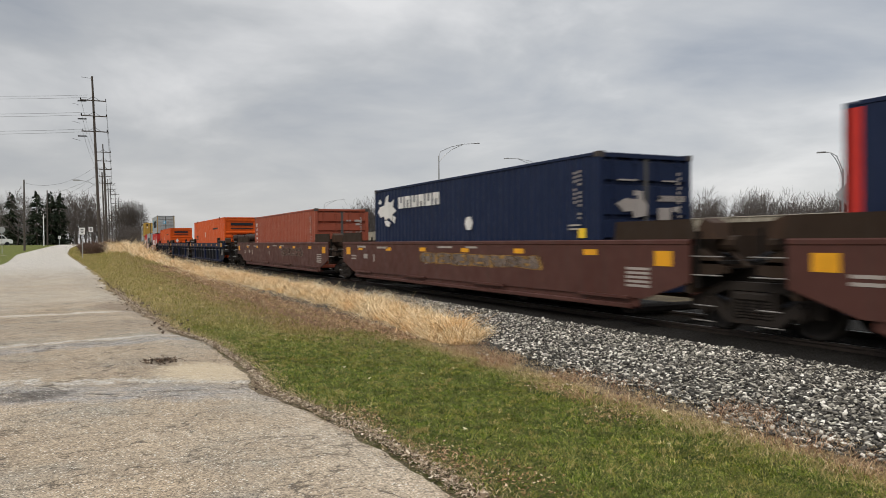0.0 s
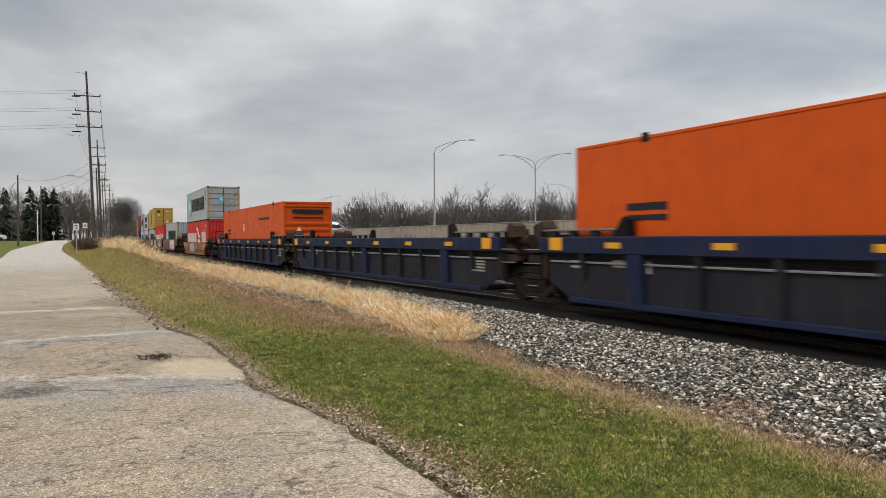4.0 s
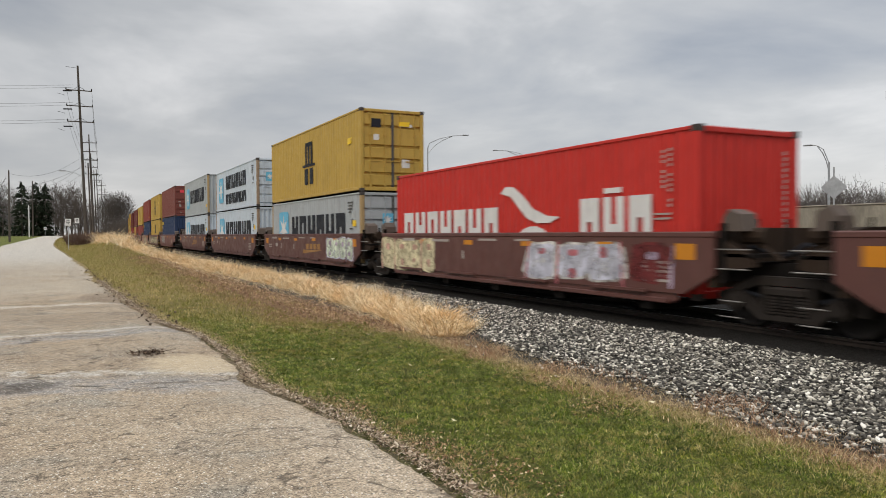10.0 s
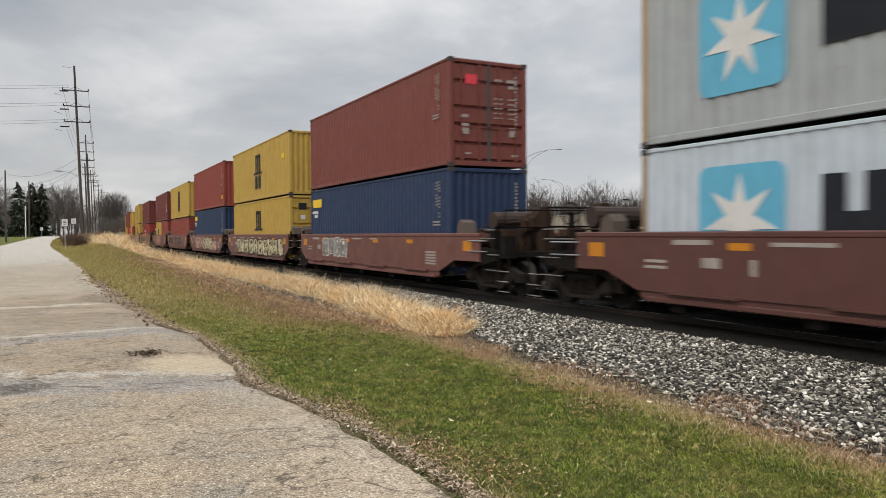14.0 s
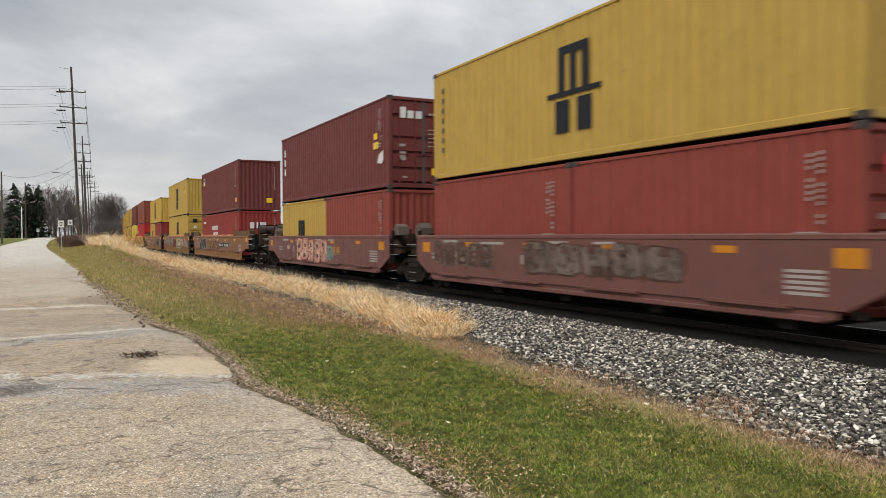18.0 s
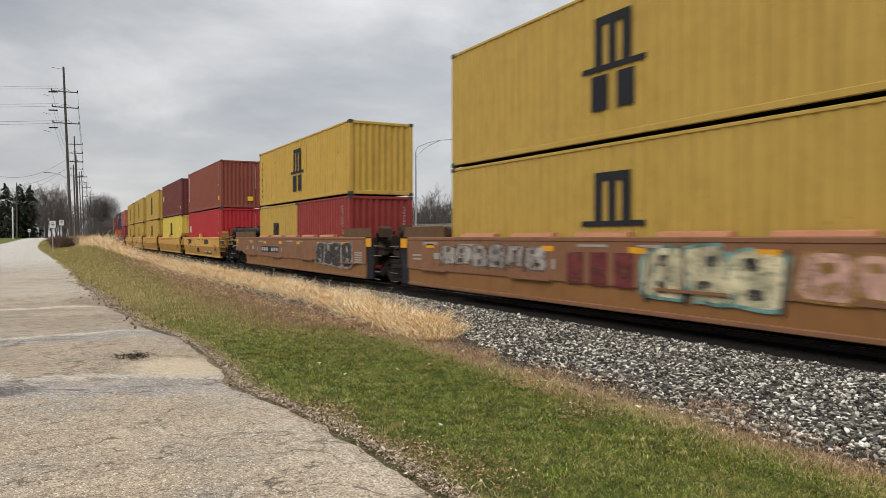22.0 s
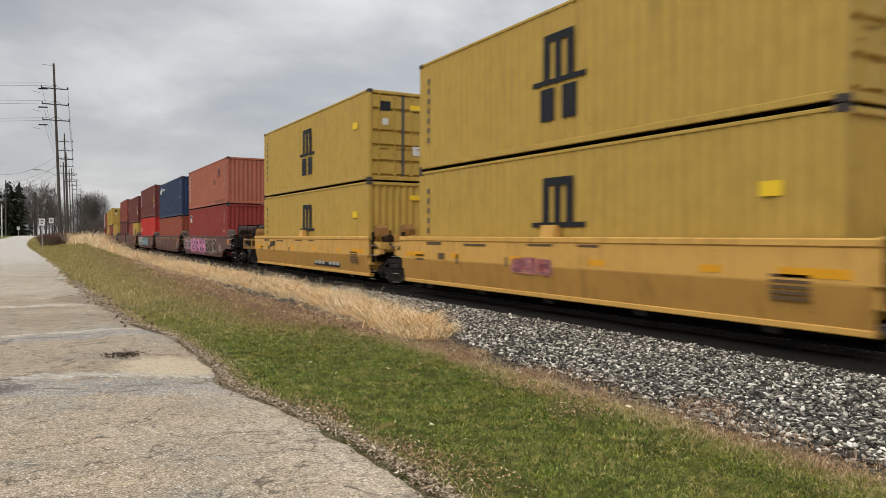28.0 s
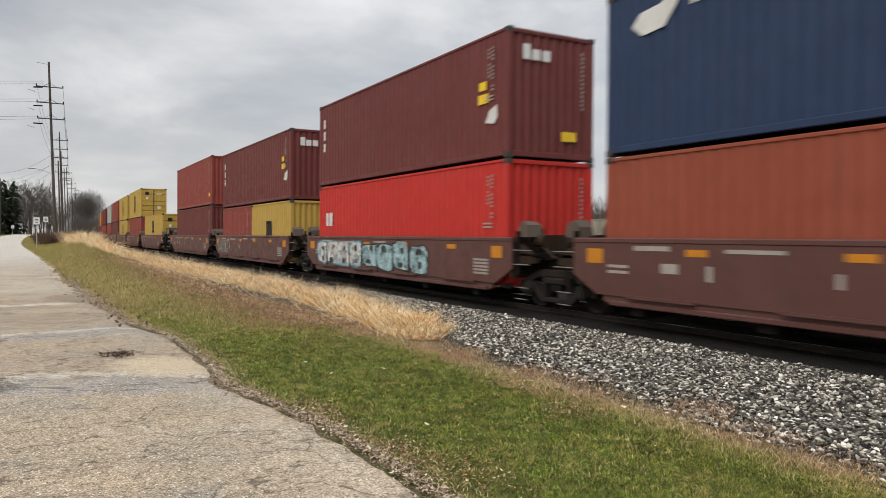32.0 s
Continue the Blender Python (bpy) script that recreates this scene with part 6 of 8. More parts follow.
ROAD = road_material()
road_ys = list(np.arange(-30, 3, 3.0)) + list(np.arange(3, 26, 0.12)) + list(np.arange(26, 60, 0.8)) + list(np.arange(60, 174, 3.0))
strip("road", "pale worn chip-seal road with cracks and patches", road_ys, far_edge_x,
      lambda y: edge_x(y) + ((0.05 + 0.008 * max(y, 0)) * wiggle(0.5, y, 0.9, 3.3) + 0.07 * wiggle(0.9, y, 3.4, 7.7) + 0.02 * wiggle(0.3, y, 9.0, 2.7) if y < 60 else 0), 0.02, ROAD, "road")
CRACK = plain_mat("open_crack", (0.11, 0.090, 0.072), 0.95, 9, 0.4, 0.4)


def band(name, label, pts, width, material, lift, seed):
    """An uneven strip across the road along the points."""
    g = Geo()
    crack = name == "road_crack"
    out = []
    for i in range(len(pts) - 1):
        (x0, y0), (x1, y1) = pts[i], pts[i + 1]
        m = max(2, int(abs(x1 - x0) / 0.06))
        for k in range(m):
            out.append((x0 + (x1 - x0) * k / m, y0 + (y1 - y0) * k / m))
    for x, y in out:
        w = width * max(0.05 if crack else 0.5, 0.75 + (1.9 if crack else 0.5) * wiggle(x, y, 2.3, seed) + 0.5 * wiggle(x, y, 9.0, seed))
        c = 0.20 * wiggle(x, y, 1.4, seed + 5) + 0.07 * wiggle(x, y, 6, seed)
        z = float(height(x, y)) + 0.02 + lift
        g.v += [(x, y + c - w / 2, z), (x, y + c + w / 2, z)]
    for i in range(len(out) - 1):
        g.f.append((2 * i, 2 * i + 2, 2 * i + 3, 2 * i + 1))
    ob = new(name, g.mesh(name, material))
    tagged(ob, label, "road patch", kind="structure")


band("road_crack", "dark open crack along the road patch", [(-3.4, 10.1), (-0.4, 8.86), (0.5, 8.52), (1.3, 8.20)], 0.016, CRACK, 0.007, 4.0)
band("road_crack", "dark open crack along the road patch", [(-4.2, 12.15), (-0.84, 12.75), (0.3, 12.95), (1.45, 13.12)], 0.022, CRACK, 0.007, 5.0)
band("road_crack", "thin dark crack in the road", [(-0.2, 14.6), (0.3, 14.9), (1.3, 15.0)], 0.03, CRACK, 0.004, 6.6)

# ---- ballast, sleepers and rails ----
def bed_z(x, y):
    u = x - BEND_K * max(y - BEND_Y, 0) ** 2
    z = float(np.interp(u, (5.0, 5.5, 6.6, 8.55, 12.3, 14.6, 15.5), (-0.10, -0.035, 0.0, 0.0, 0.0, -0.10, -0.30)))
    return z


def build_bed():
    g = Geo()
    us = [5.0, 5.4, 5.8, 6.6, 7.4, 8.2, 8.6, 9.4, 10.4, 11.4, 12.3, 13.4, 14.6, 15.5]
    ys = list(np.arange(-40, 34, 0.7)) + list(np.arange(34, 420, 4.0))
    for y in ys:
        off = BEND_K * max(y - BEND_Y, 0) ** 2
        for u in us:
            x = u + off + (0.16 * wiggle(u, y, 0.9, 1.5) if u < 5.6 else 0)
            g.v.append((x, y, bed_z(x, y) + 0.015 * wiggle(u, y, 3.0, 2.2)))
    w = len(us)
    for i in range(len(ys) - 1):
        for k in range(w - 1):
            g.f.append((i * w + k, i * w + k + 1, (i + 1) * w + k + 1, (i + 1) * w + k))
    m, nt, bsdf, N, L = shader("ballast_bed")
    pos = N("ShaderNodeNewGeometry").outputs["Position"]
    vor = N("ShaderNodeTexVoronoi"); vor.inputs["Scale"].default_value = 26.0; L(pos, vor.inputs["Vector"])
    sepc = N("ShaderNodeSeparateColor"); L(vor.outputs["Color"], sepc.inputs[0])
    # shade in the gaps between the stones is put into these dark tones
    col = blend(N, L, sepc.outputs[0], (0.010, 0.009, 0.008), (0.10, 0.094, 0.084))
    sx = N("ShaderNodeSeparateXYZ"); L(pos, sx.inputs[0])
    # dead leaves and earth where the bed meets the turf
    verge = span(N, L, calc(N, L, "ADD", sx.outputs[0], calc(N, L, "MULTIPLY", noise_node(N, L, pos, 2.0, 5), 0.9)), 5.85, 5.5)
    col = blend(N, L, verge, col, blend(N, L, sepc.outputs[1], (0.085, 0.058, 0.038), (0.31, 0.225, 0.145)))
    # oil and brake dust along the rails, blackened further for the train's shade
    stain_and_shade = calc(N, L, "MULTIPLY", span(N, L, calc(N, L, "ADD", sx.outputs[0], calc(N, L, "MULTIPLY", noise_node(N, L, pos, 1.5, 4), 0.5)), 8.45, 8.75), 0.95)
    col = blend(N, L, stain_and_shade, col, (0.013, 0.011, 0.009))
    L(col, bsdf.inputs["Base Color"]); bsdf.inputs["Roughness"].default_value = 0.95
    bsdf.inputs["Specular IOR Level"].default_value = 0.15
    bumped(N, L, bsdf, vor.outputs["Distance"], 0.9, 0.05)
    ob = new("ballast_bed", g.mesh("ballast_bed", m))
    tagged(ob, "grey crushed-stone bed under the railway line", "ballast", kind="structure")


build_bed()


def rail_run(side):
    g = Geo()
    prof = [(-0.07, -0.17), (0.07, -0.17), (0.07, -0.155), (0.012, -0.14), (0.012, -0.045), (0.036, -0.035), (0.036, -0.004), (0.028, 0.0), (-0.028, 0.0), (-0.036, -0.004), (-0.036, -0.035), (-0.012, -0.045), (-0.012, -0.14), (-0.07, -0.155)]
    ys = [-60, -20, 10, 30] + list(np.arange(40, 420, 10.0))
    n = len(prof)
    for y in ys:
        x = track(y)[0] + side * 0.7535
        g.v += [(x + a, y, RAIL_Z + b) for a, b in prof]
    for i in range(len(ys) - 1):
        for k in range(n):
            g.f.append((i * n + k, i * n + (k + 1) % n, (i + 1) * n + (k + 1) % n, (i + 1) * n + k))
    return g


railway = thing("railway_track", "steel rails on dark timber sleepers in ballast", "railway track", kind="structure")
for s in (-1, 1):
    rail = part("rail", rail_run(s), plain_mat("rusty_rail_side", (0.030, 0.021, 0.016), 0.9, 4, 0.4), railway)
    top = Geo()
    ys = [-60, -20, 10, 30] + list(np.arange(40, 420, 10.0))
    for y in ys:
        x = track(y)[0] + s * 0.7535
        top.v += [(x - 0.024, y, RAIL_Z + 0.004), (x + 0.024, y, RAIL_Z + 0.004)]
    top.f += [(2 * i, 2 * i + 1, 2 * i + 3, 2 * i + 2) for i in range(len(ys) - 1)]
    part("rail_head", top, STEEL_RAIL, rail, "polished running surface")
tie_mesh = Geo().box(-1.3, 1.3, -0.115, 0.115, -0.18, 0.0, 0.012).mesh("tie", TIE_WOOD)
plate_mesh = Geo().box(-0.18, 0.18, -0.09, 0.09, 0.0, 0.012).mesh("tie_plate", RUSTY)
rnd = random.Random(5)
for i in range(150):
    y = -10 + i * 0.50
    x, turn = track(y)
    tie = part("tie", tie_mesh, None, railway)
    tie.matrix_basis = pose(x + rnd.uniform(-0.03, 0.03), y, RAIL_Z - 0.172, 0, 0, turn + rnd.uniform(-1, 1))
    if y < 30:
        pl = part("tie_plate", plate_mesh, None, tie)
        pl.matrix_basis = pose(-0.7535, 0, 0)


# ---- loose stones of the ballast ----
def rock_templates(n, rng):
    out = []
    for _ in range(n):
        bm = bmesh.new()
        bmesh.ops.create_icosphere(bm, subdivisions=1, radius=1.0)
        v = np.array([p.co[:] for p in bm.verts])
        f = np.array([[q.index for q in p.verts] for p in bm.faces])
        bm.free()
        v = v * rng.uniform(0.78, 1.18, (len(v), 1)) * rng.uniform((0.95, 0.62, 0.30), (1.45, 0.95, 0.58))
        out.append((v, f))
    return out


def scatter_rocks(name, label, pts, sizes, material, seed):
    rng = np.random.default_rng(seed)
    tm = rock_templates(14, rng)
    V, F, base = [], [], 0
    pick = rng.integers(0, len(tm), len(pts))
    for k, (tv, tf) in enumerate(tm):
        P, S = pts[pick == k], sizes[pick == k]
        n = len(P)
        if not n:
            continue
        # lying more or less flat, turned at random
        yaw, tip, lean = rng.uniform(0, 2 * np.pi, n), rng.normal(size=n) * 0.38, rng.normal(size=n) * 0.38
        cz, sz, cx, sx, cy, sy = np.cos(yaw), np.sin(yaw), np.cos(tip), np.sin(tip), np.cos(lean), np.sin(lean)
        o, e = np.zeros(n), np.ones(n)
        grid = lambda rows: np.stack([np.stack(r, -1) for r in rows], 1)
        R = grid([(cx * 0 + 1, o, o), (o, cx, -sx), (o, sx, cx)]) @ grid([(cy, o, sy), (o, e, o), (-sy, o, cy)]) @ grid([(cz, -sz, o), (sz, cz, o), (o, o, e)])
        v = np.einsum("nij,kj->nki", R, tv) * S[:, None, None] + P[:, None, :]
        f = tf[None] + (np.arange(n) * len(tv))[:, None, None] + base
        V.append(v.reshape(-1, 3)); F.append(f.reshape(-1, 3)); base += n * len(tv)
    ob = new(name, quick_mesh(name, np.concatenate(V), np.concatenate(F), material))
    return tagged(ob, label, "gravel", kind="stuff")


STONE = island_mat("ballast_stone", [(0.0, (0.026, 0.024, 0.022)), (0.32, (0.074, 0.068, 0.060)), (0.54, (0.150, 0.138, 0.118)), (0.72, (0.31, 0.285, 0.238)), (0.87, (0.56, 0.52, 0.44)), (1.0, (0.90, 0.85, 0.76))], 0.85)


def ballast_points(n, rng, y0, y1, u0=4.95, u1=8.50):
    y = y0 + (y1 - y0) * rng.random(n) ** 1.2
    u = rng.uniform(u0, u1, n)
    limit = np.interp(y, (2.5, 8.5, 9.6, 11.5, 15, 24), (5.30, 5.36, 5.55, 6.00, 6.3, 6.5))
    keep = (u > limit + 0.30 * np.array([wiggle(0.3, q, 0.5, 4.4) for q in y])) | ((rng.random(n) < 0.04) & (y < 9.5))
    y, u = y[keep], u[keep]
    x = u + BEND_K * np.maximum(y - BEND_Y, 0) ** 2
    z = np.interp(u, (5.0, 5.5, 6.6, 8.55, 12.3), (-0.09, -0.03, 0.005, 0.0, 0.0)) + rng.uniform(-0.014, 0.020, len(u))
    return np.stack([x, y, z], -1)


rng = np.random.default_rng(11)
P = ballast_points(66000, rng, 2.5, 22.0)
scatter_rocks("ballast_stones", "loose grey and white crushed stones beside the rails", P, 0.0125 + 0.0215 * rng.random(len(P)) ** 1.35, STONE, 12)

# ---- grass, leaves and trees ----
def blades(name, label, base, tall, wide, lean, material, seed, curl=0.5, away=None):
    """Bent blades of grass in one mesh: base points (n, 3), height, width and lean arrays."""
    rng = np.random.default_rng(seed)
    n = len(base)
    a = rng.uniform(0, 2 * np.pi, n) if away is None else away
    d = np.stack([np.cos(a), np.sin(a), np.zeros(n)], -1)
    b = rng.uniform(0, 2 * np.pi, n)
    w = np.stack([np.cos(b), np.sin(b), np.zeros(n)], -1) * (wide / 2)[:, None]
    up = np.array([0, 0, 1.0])
    mid = base + up * (tall * 0.55)[:, None] + d * (tall * lean * 0.35)[:, None]
    tip = base + up * (tall * np.sqrt(np.clip(1 - (lean * curl) ** 2, 0.1, 1)))[:, None] + d * (tall * lean)[:, None]
    v = np.stack([base - w, base + w, mid + w * 0.8, mid - w * 0.8, tip], 1).reshape(-1, 3)
    k = (np.arange(n) * 5)[:, None, None]
    f = (np.array([[0, 1, 2], [0, 2, 3], [3, 2, 4]])[None] + k).reshape(-1, 3)
    ob = new(name, quick_mesh(name, v, f, material))
    return tagged(ob, label, "grass", kind="stuff")


EDGE_Y = np.arange(-5, 130, 0.5)
EDGE_X = np.array([edge_x(q) for q in EDGE_Y])
GREEN = island_mat("lawn_blade", [(0.0, (0.030, 0.058, 0.006)), (0.28, (0.104, 0.168, 0.013)), (0.62, (0.235, 0.305, 0.032)), (0.88, (0.43, 0.44, 0.09)), (1.0, (0.85, 0.76, 0.38))], 0.55, ((4.2, (0.45, 0.48, 0.42), 0.85, 0.46, 0.60, "MULTIPLY"), (1.1, (0.98, 0.86, 0.70), 1.0, 0.50, 0.64, "MULTIPLY"), (0.8, (0.40, 0.31, 0.10), 0.30, 0.56, 0.68), (15.0, (0.42, 0.44, 0.40), 0.85, 0.47, 0.60, "MULTIPLY")))
THIN = island_mat("thin_turf_blade", [(0.0, (0.12, 0.125, 0.022)), (0.4, (0.30, 0.265, 0.072)), (0.75, (0.52, 0.41, 0.16)), (1.0, (0.76, 0.61, 0.33))], 0.6, ((1.1, (0.150, 0.190, 0.022), 0.50, 0.46, 0.60), (0.7, (0.40, 0.25, 0.12), 0.40, 0.52, 0.64), (3.6, (0.55, 0.55, 0.5), 0.6, 0.46, 0.62, "MULTIPLY")))
STRAW = island_mat("dry_straw", [(0.0, (0.30, 0.185, 0.085)), (0.18, (0.60, 0.41, 0.20)), (0.55, (0.92, 0.71, 0.41)), (1.0, (1.0, 0.92, 0.70))], 0.6, ((1.1, (0.97, 0.80, 0.60), 0.9, 0.45, 0.64, "MULTIPLY"), (7.0, (0.55, 0.46, 0.40), 0.7, 0.52, 0.68, "MULTIPLY")))
FRINGE = island_mat("dry_fringe_blade", [(0.0, (0.17, 0.12, 0.060)), (0.5, (0.44, 0.32, 0.165)), (1.0, (0.74, 0.59, 0.36))], 0.7)
SEED = island_mat("seed_head", [(0.0, (0.26, 0.19, 0.12)), (0.5, (0.55, 0.45, 0.31)), (1.0, (0.82, 0.74, 0.58))], 0.7)
DARK_LEAF = island_mat("rotting_leaf", [(0.0, (0.030, 0.020, 0.014)), (0.6, (0.075, 0.048, 0.030)), (1.0, (0.18, 0.12, 0.08))], 0.8)
WORN_LEAF = island_mat("worn_leaf_crumb", [(0.0, (0.040, 0.026, 0.018)), (0.25, (0.130, 0.088, 0.056)), (0.60, (0.34, 0.25, 0.17)), (0.85, (0.54, 0.44, 0.32)), (1.0, (0.76, 0.67, 0.53))], 0.8)
RUST_WEED = island_mat("rusty_dead_weed", [(0.0, (0.17, 0.085, 0.050)), (0.5, (0.40, 0.23, 0.135)), (1.0, (0.66, 0.47, 0.31))], 0.7)
LEAF = island_mat("fallen_leaf", [(0.0, (0.035, 0.018, 0.010)), (0.25, (0.135, 0.066, 0.034)), (0.6, (0.33, 0.175, 0.092)), (0.85, (0.52, 0.34, 0.20)), (1.0, (0.74, 0.60, 0.42))], 0.7)
PALE_LEAF = island_mat("pale_fallen_leaf", [(0.0, (0.45, 0.38, 0.20)), (1.0, (0.68, 0.62, 0.42))], 0.6)


BARE = ((2.62, 4.25, 0.34, 0.55), (2.45, 5.0, 0.22, 0.45), (4.55, 5.6, 0.35, 0.40), (2.35, 6.5, 0.18, 0.5), (4.75, 6.9, 0.25, 0.5))     # thin spots in the lawn: middle and half axes


def bareness(x, y):
    """How bare the lawn is there, from 0 to 1."""
    out = np.zeros_like(x)
    for cx, cy, rx, ry in BARE:
        out = np.maximum(out, np.clip(1.5 - ((x - cx) / rx) ** 2 - ((y - cy) / ry) ** 2, 0, 1))
    return out


def lawn():
    rng = np.random.default_rng(21)
    n = 330000
    y = 2.6 + 15.5 * rng.random(n) ** 1.25
    lo = np.interp(y, EDGE_Y, EDGE_X) + 0.05
    x = lo + (5.5 - lo) * rng.random(n)
    patch = np.array([wiggle(a, b, 0.8, 9.1) + 0.5 * wiggle(a, b, 2.6, 3.1) for a, b in zip(x[::6], y[::6])]).repeat(6)[:n]
    ragged = np.array([wiggle(0.2, q, 1.7, 4.7) + 0.5 * wiggle(0.2, q, 6.0, 2.7) for q in y[::3]]).repeat(3)[:n]
    inner = np.clip((x - lo - 0.03 - 0.14 * ragged - np.interp(y, (4, 9), (0.08, 0.0))) / 0.12, 0, 1)
    keep = rng.random(n) < np.clip(0.10 + 0.9 * inner + 0.55 * patch * inner, 0.06, 1) * (1 - 0.80 * np.clip((x - 4.92 - 0.30 * ragged) / 0.45, 0, 1)) * (1 - 0.75 * bareness(x, y))
    keep &= (y < 13.2 + 3.0 * patch + (4.2 - x) * 1.1)
    x, y, lo, patch = x[keep], y[keep], lo[keep], patch[keep]
    tall = rng.uniform(0.013, 0.034, len(x)) * (1 + 0.9 * (rng.random(len(x)) < 0.05) + 0.6 * patch)
    base = np.stack([x, y, height(x, y) - 0.035], -1)
    # dying back towards the road and the stones, and in patches
    dry = np.clip(0.65 - (x - lo) / 0.36, 0, 0.65) + np.clip((x - 4.55) / 0.9, 0, 0.75) + np.clip(-0.8 * patch - 0.2, 0, 0.35) + np.clip((y - 11) / 6, 0, 0.5) + np.clip((5.5 - y) / 6, 0, 0.22) + 0.5 * bareness(x, y) + 0.06
    faded = rng.random(len(x)) < dry
    for name, label, pick, mat in (("lawn_grass", "short green lawn grass with yellowed tips", ~faded, GREEN), ("yellowed_grass", "yellowed lawn grass at the edges and in patches", faded, THIN)):
        m = int(pick.sum())
        blades(name, label, base[pick], tall[pick], rng.uniform(0.0018, 0.0042, m) * (1 + 0.05 * y[pick]), rng.uniform(0.5, 2.0, m), mat, 22 + m % 3)
    # longer tufts that stand out of the lawn
    n = 1500
    cy = 2.7 + 10.5 * rng.random(n) ** 1.2
    lo = np.interp(cy, EDGE_Y, EDGE_X) + 0.2
    cx = lo + (5.0 - lo) * rng.random(n)
    k = np.repeat(np.arange(n), 26)
    a, q = rng.uniform(0, 2 * np.pi, len(k)), np.sqrt(rng.random(len(k)))
    r = rng.uniform(0.02, 0.07, n)[k]
    x, y = cx[k] + r * q * np.cos(a), cy[k] + r * q * np.sin(a)
    base = np.stack([x, y, height(x, y) - 0.03], -1)
    tone = rng.random(n)[k]
    for label, pick, mat in (("longer green tufts of grass in the lawn", tone < 0.62, GREEN), ("pale yellowed tufts of grass in the lawn", tone >= 0.62, THIN)):
        m = int(pick.sum())
        blades("grass_tufts", label, base[pick], rng.uniform(0.018, 0.048, m), rng.uniform(0.0022, 0.0045, m) * (1 + 0.04 * y[pick]), rng.uniform(0.3, 1.8, m), mat, 29)
    n = 80000
    y = 11.0 + 119 * rng.random(n) ** 1.7
    lo = np.interp(y, EDGE_Y, EDGE_X) + 0.15
    x = lo + (5.9 - lo) * rng.random(n)
    keep = (y > 12.4 + (4.2 - x) * 1.1) & ((x < 3.9 + 0.02 * y) | (rng.random(n) < 0.28))
    x, y = x[keep], y[keep]
    base = np.stack([x, y, height(x, y) - 0.035], -1)
    blades("thin_turf", "thin yellowing turf mixed with straw", base, rng.uniform(0.02, 0.055, len(x)) * (1 + 0.022 * y), rng.uniform(0.005, 0.010, len(x)) * (1 + 0.025 * y), rng.uniform(0.2, 0.9, len(x)), THIN, 23)
    n = 17000
    y = 2.6 + 9 * rng.random(n)
    x = 5.16 + 0.20 * rng.normal(size=n) + 0.2 * np.array([wiggle(0.2, q, 0.7, 6.2) for q in y])
    base = np.stack([x, y, np.maximum(height(x, y) - 0.03, np.interp(x, (5.0, 5.5, 6.6), (-0.11, -0.045, -0.01)))], -1)
    blades("dry_fringe", "dry brown grass fringe along the ballast", base, rng.uniform(0.015, 0.060, n), rng.uniform(0.003, 0.007, n), rng.uniform(0.5, 1.8, n), FRINGE, 24)
    # rusty dead weeds in clumps among the first stones
    n = 26
    cy, cx = 2.8 + 8.0 * rng.random(n), 5.34 + 0.20 * rng.normal(size=n)
    k = np.repeat(np.arange(n), 160)
    a, q = rng.uniform(0, 2 * np.pi, len(k)), np.sqrt(rng.random(len(k)))
    x, y = cx[k] + 0.26 * q * np.cos(a), cy[k] + 0.34 * q * np.sin(a)
    base = np.stack([x, y, np.maximum(height(x, y) - 0.03, np.interp(x, (5.0, 5.5, 6.6), (-0.11, -0.045, -0.01)))], -1)
    blades("dead_weeds", "low rust-brown dead weeds at the edge of the stones", base, rng.uniform(0.03, 0.12, len(k)), rng.uniform(0.003, 0.006, len(k)), rng.uniform(0.4, 1.5, len(k)), RUST_WEED, 27)
    # flattened dry blades along the road
    n = 9000
    y = 2.6 + 22 * rng.random(n) ** 1.4
    x = np.interp(y, EDGE_Y, EDGE_X) + 0.20 + 0.10 * rng.normal(size=n)
    base = np.stack([x, y, height(x, y) - 0.022], -1)
    blades("flattened_grass", "flattened dry grass at the road edge", base, rng.uniform(0.015, 0.04, n), rng.uniform(0.003, 0.006, n) * (1 + 0.03 * y), rng.uniform(0.8, 1.9, n), FRINGE, 28)


lawn()


def straw_line(y):
    """Middle of the strip of tall dry grass, and its half width and height."""
    u = np.interp(y, (10.2, 12, 15, 20, 32, 48, 62, 74, 95), (5.50, 5.76, 6.12, 6.36, 6.42, 6.1, 5.3, 4.6, 4.4))
    half = np.interp(y, (10.2, 11, 14, 20, 40, 62, 74, 95), (0.20, 0.32, 0.42, 0.52, 0.75, 1.1, 1.5, 1.6))
    tall = np.interp(y, (10.2, 11, 14, 20, 40, 62, 72, 95), (0.26, 0.30, 0.32, 0.30, 0.34, 0.5, 0.85, 0.85))
    return u + BEND_K * np.maximum(y - BEND_Y, 0) ** 2 * 0.6, half, tall


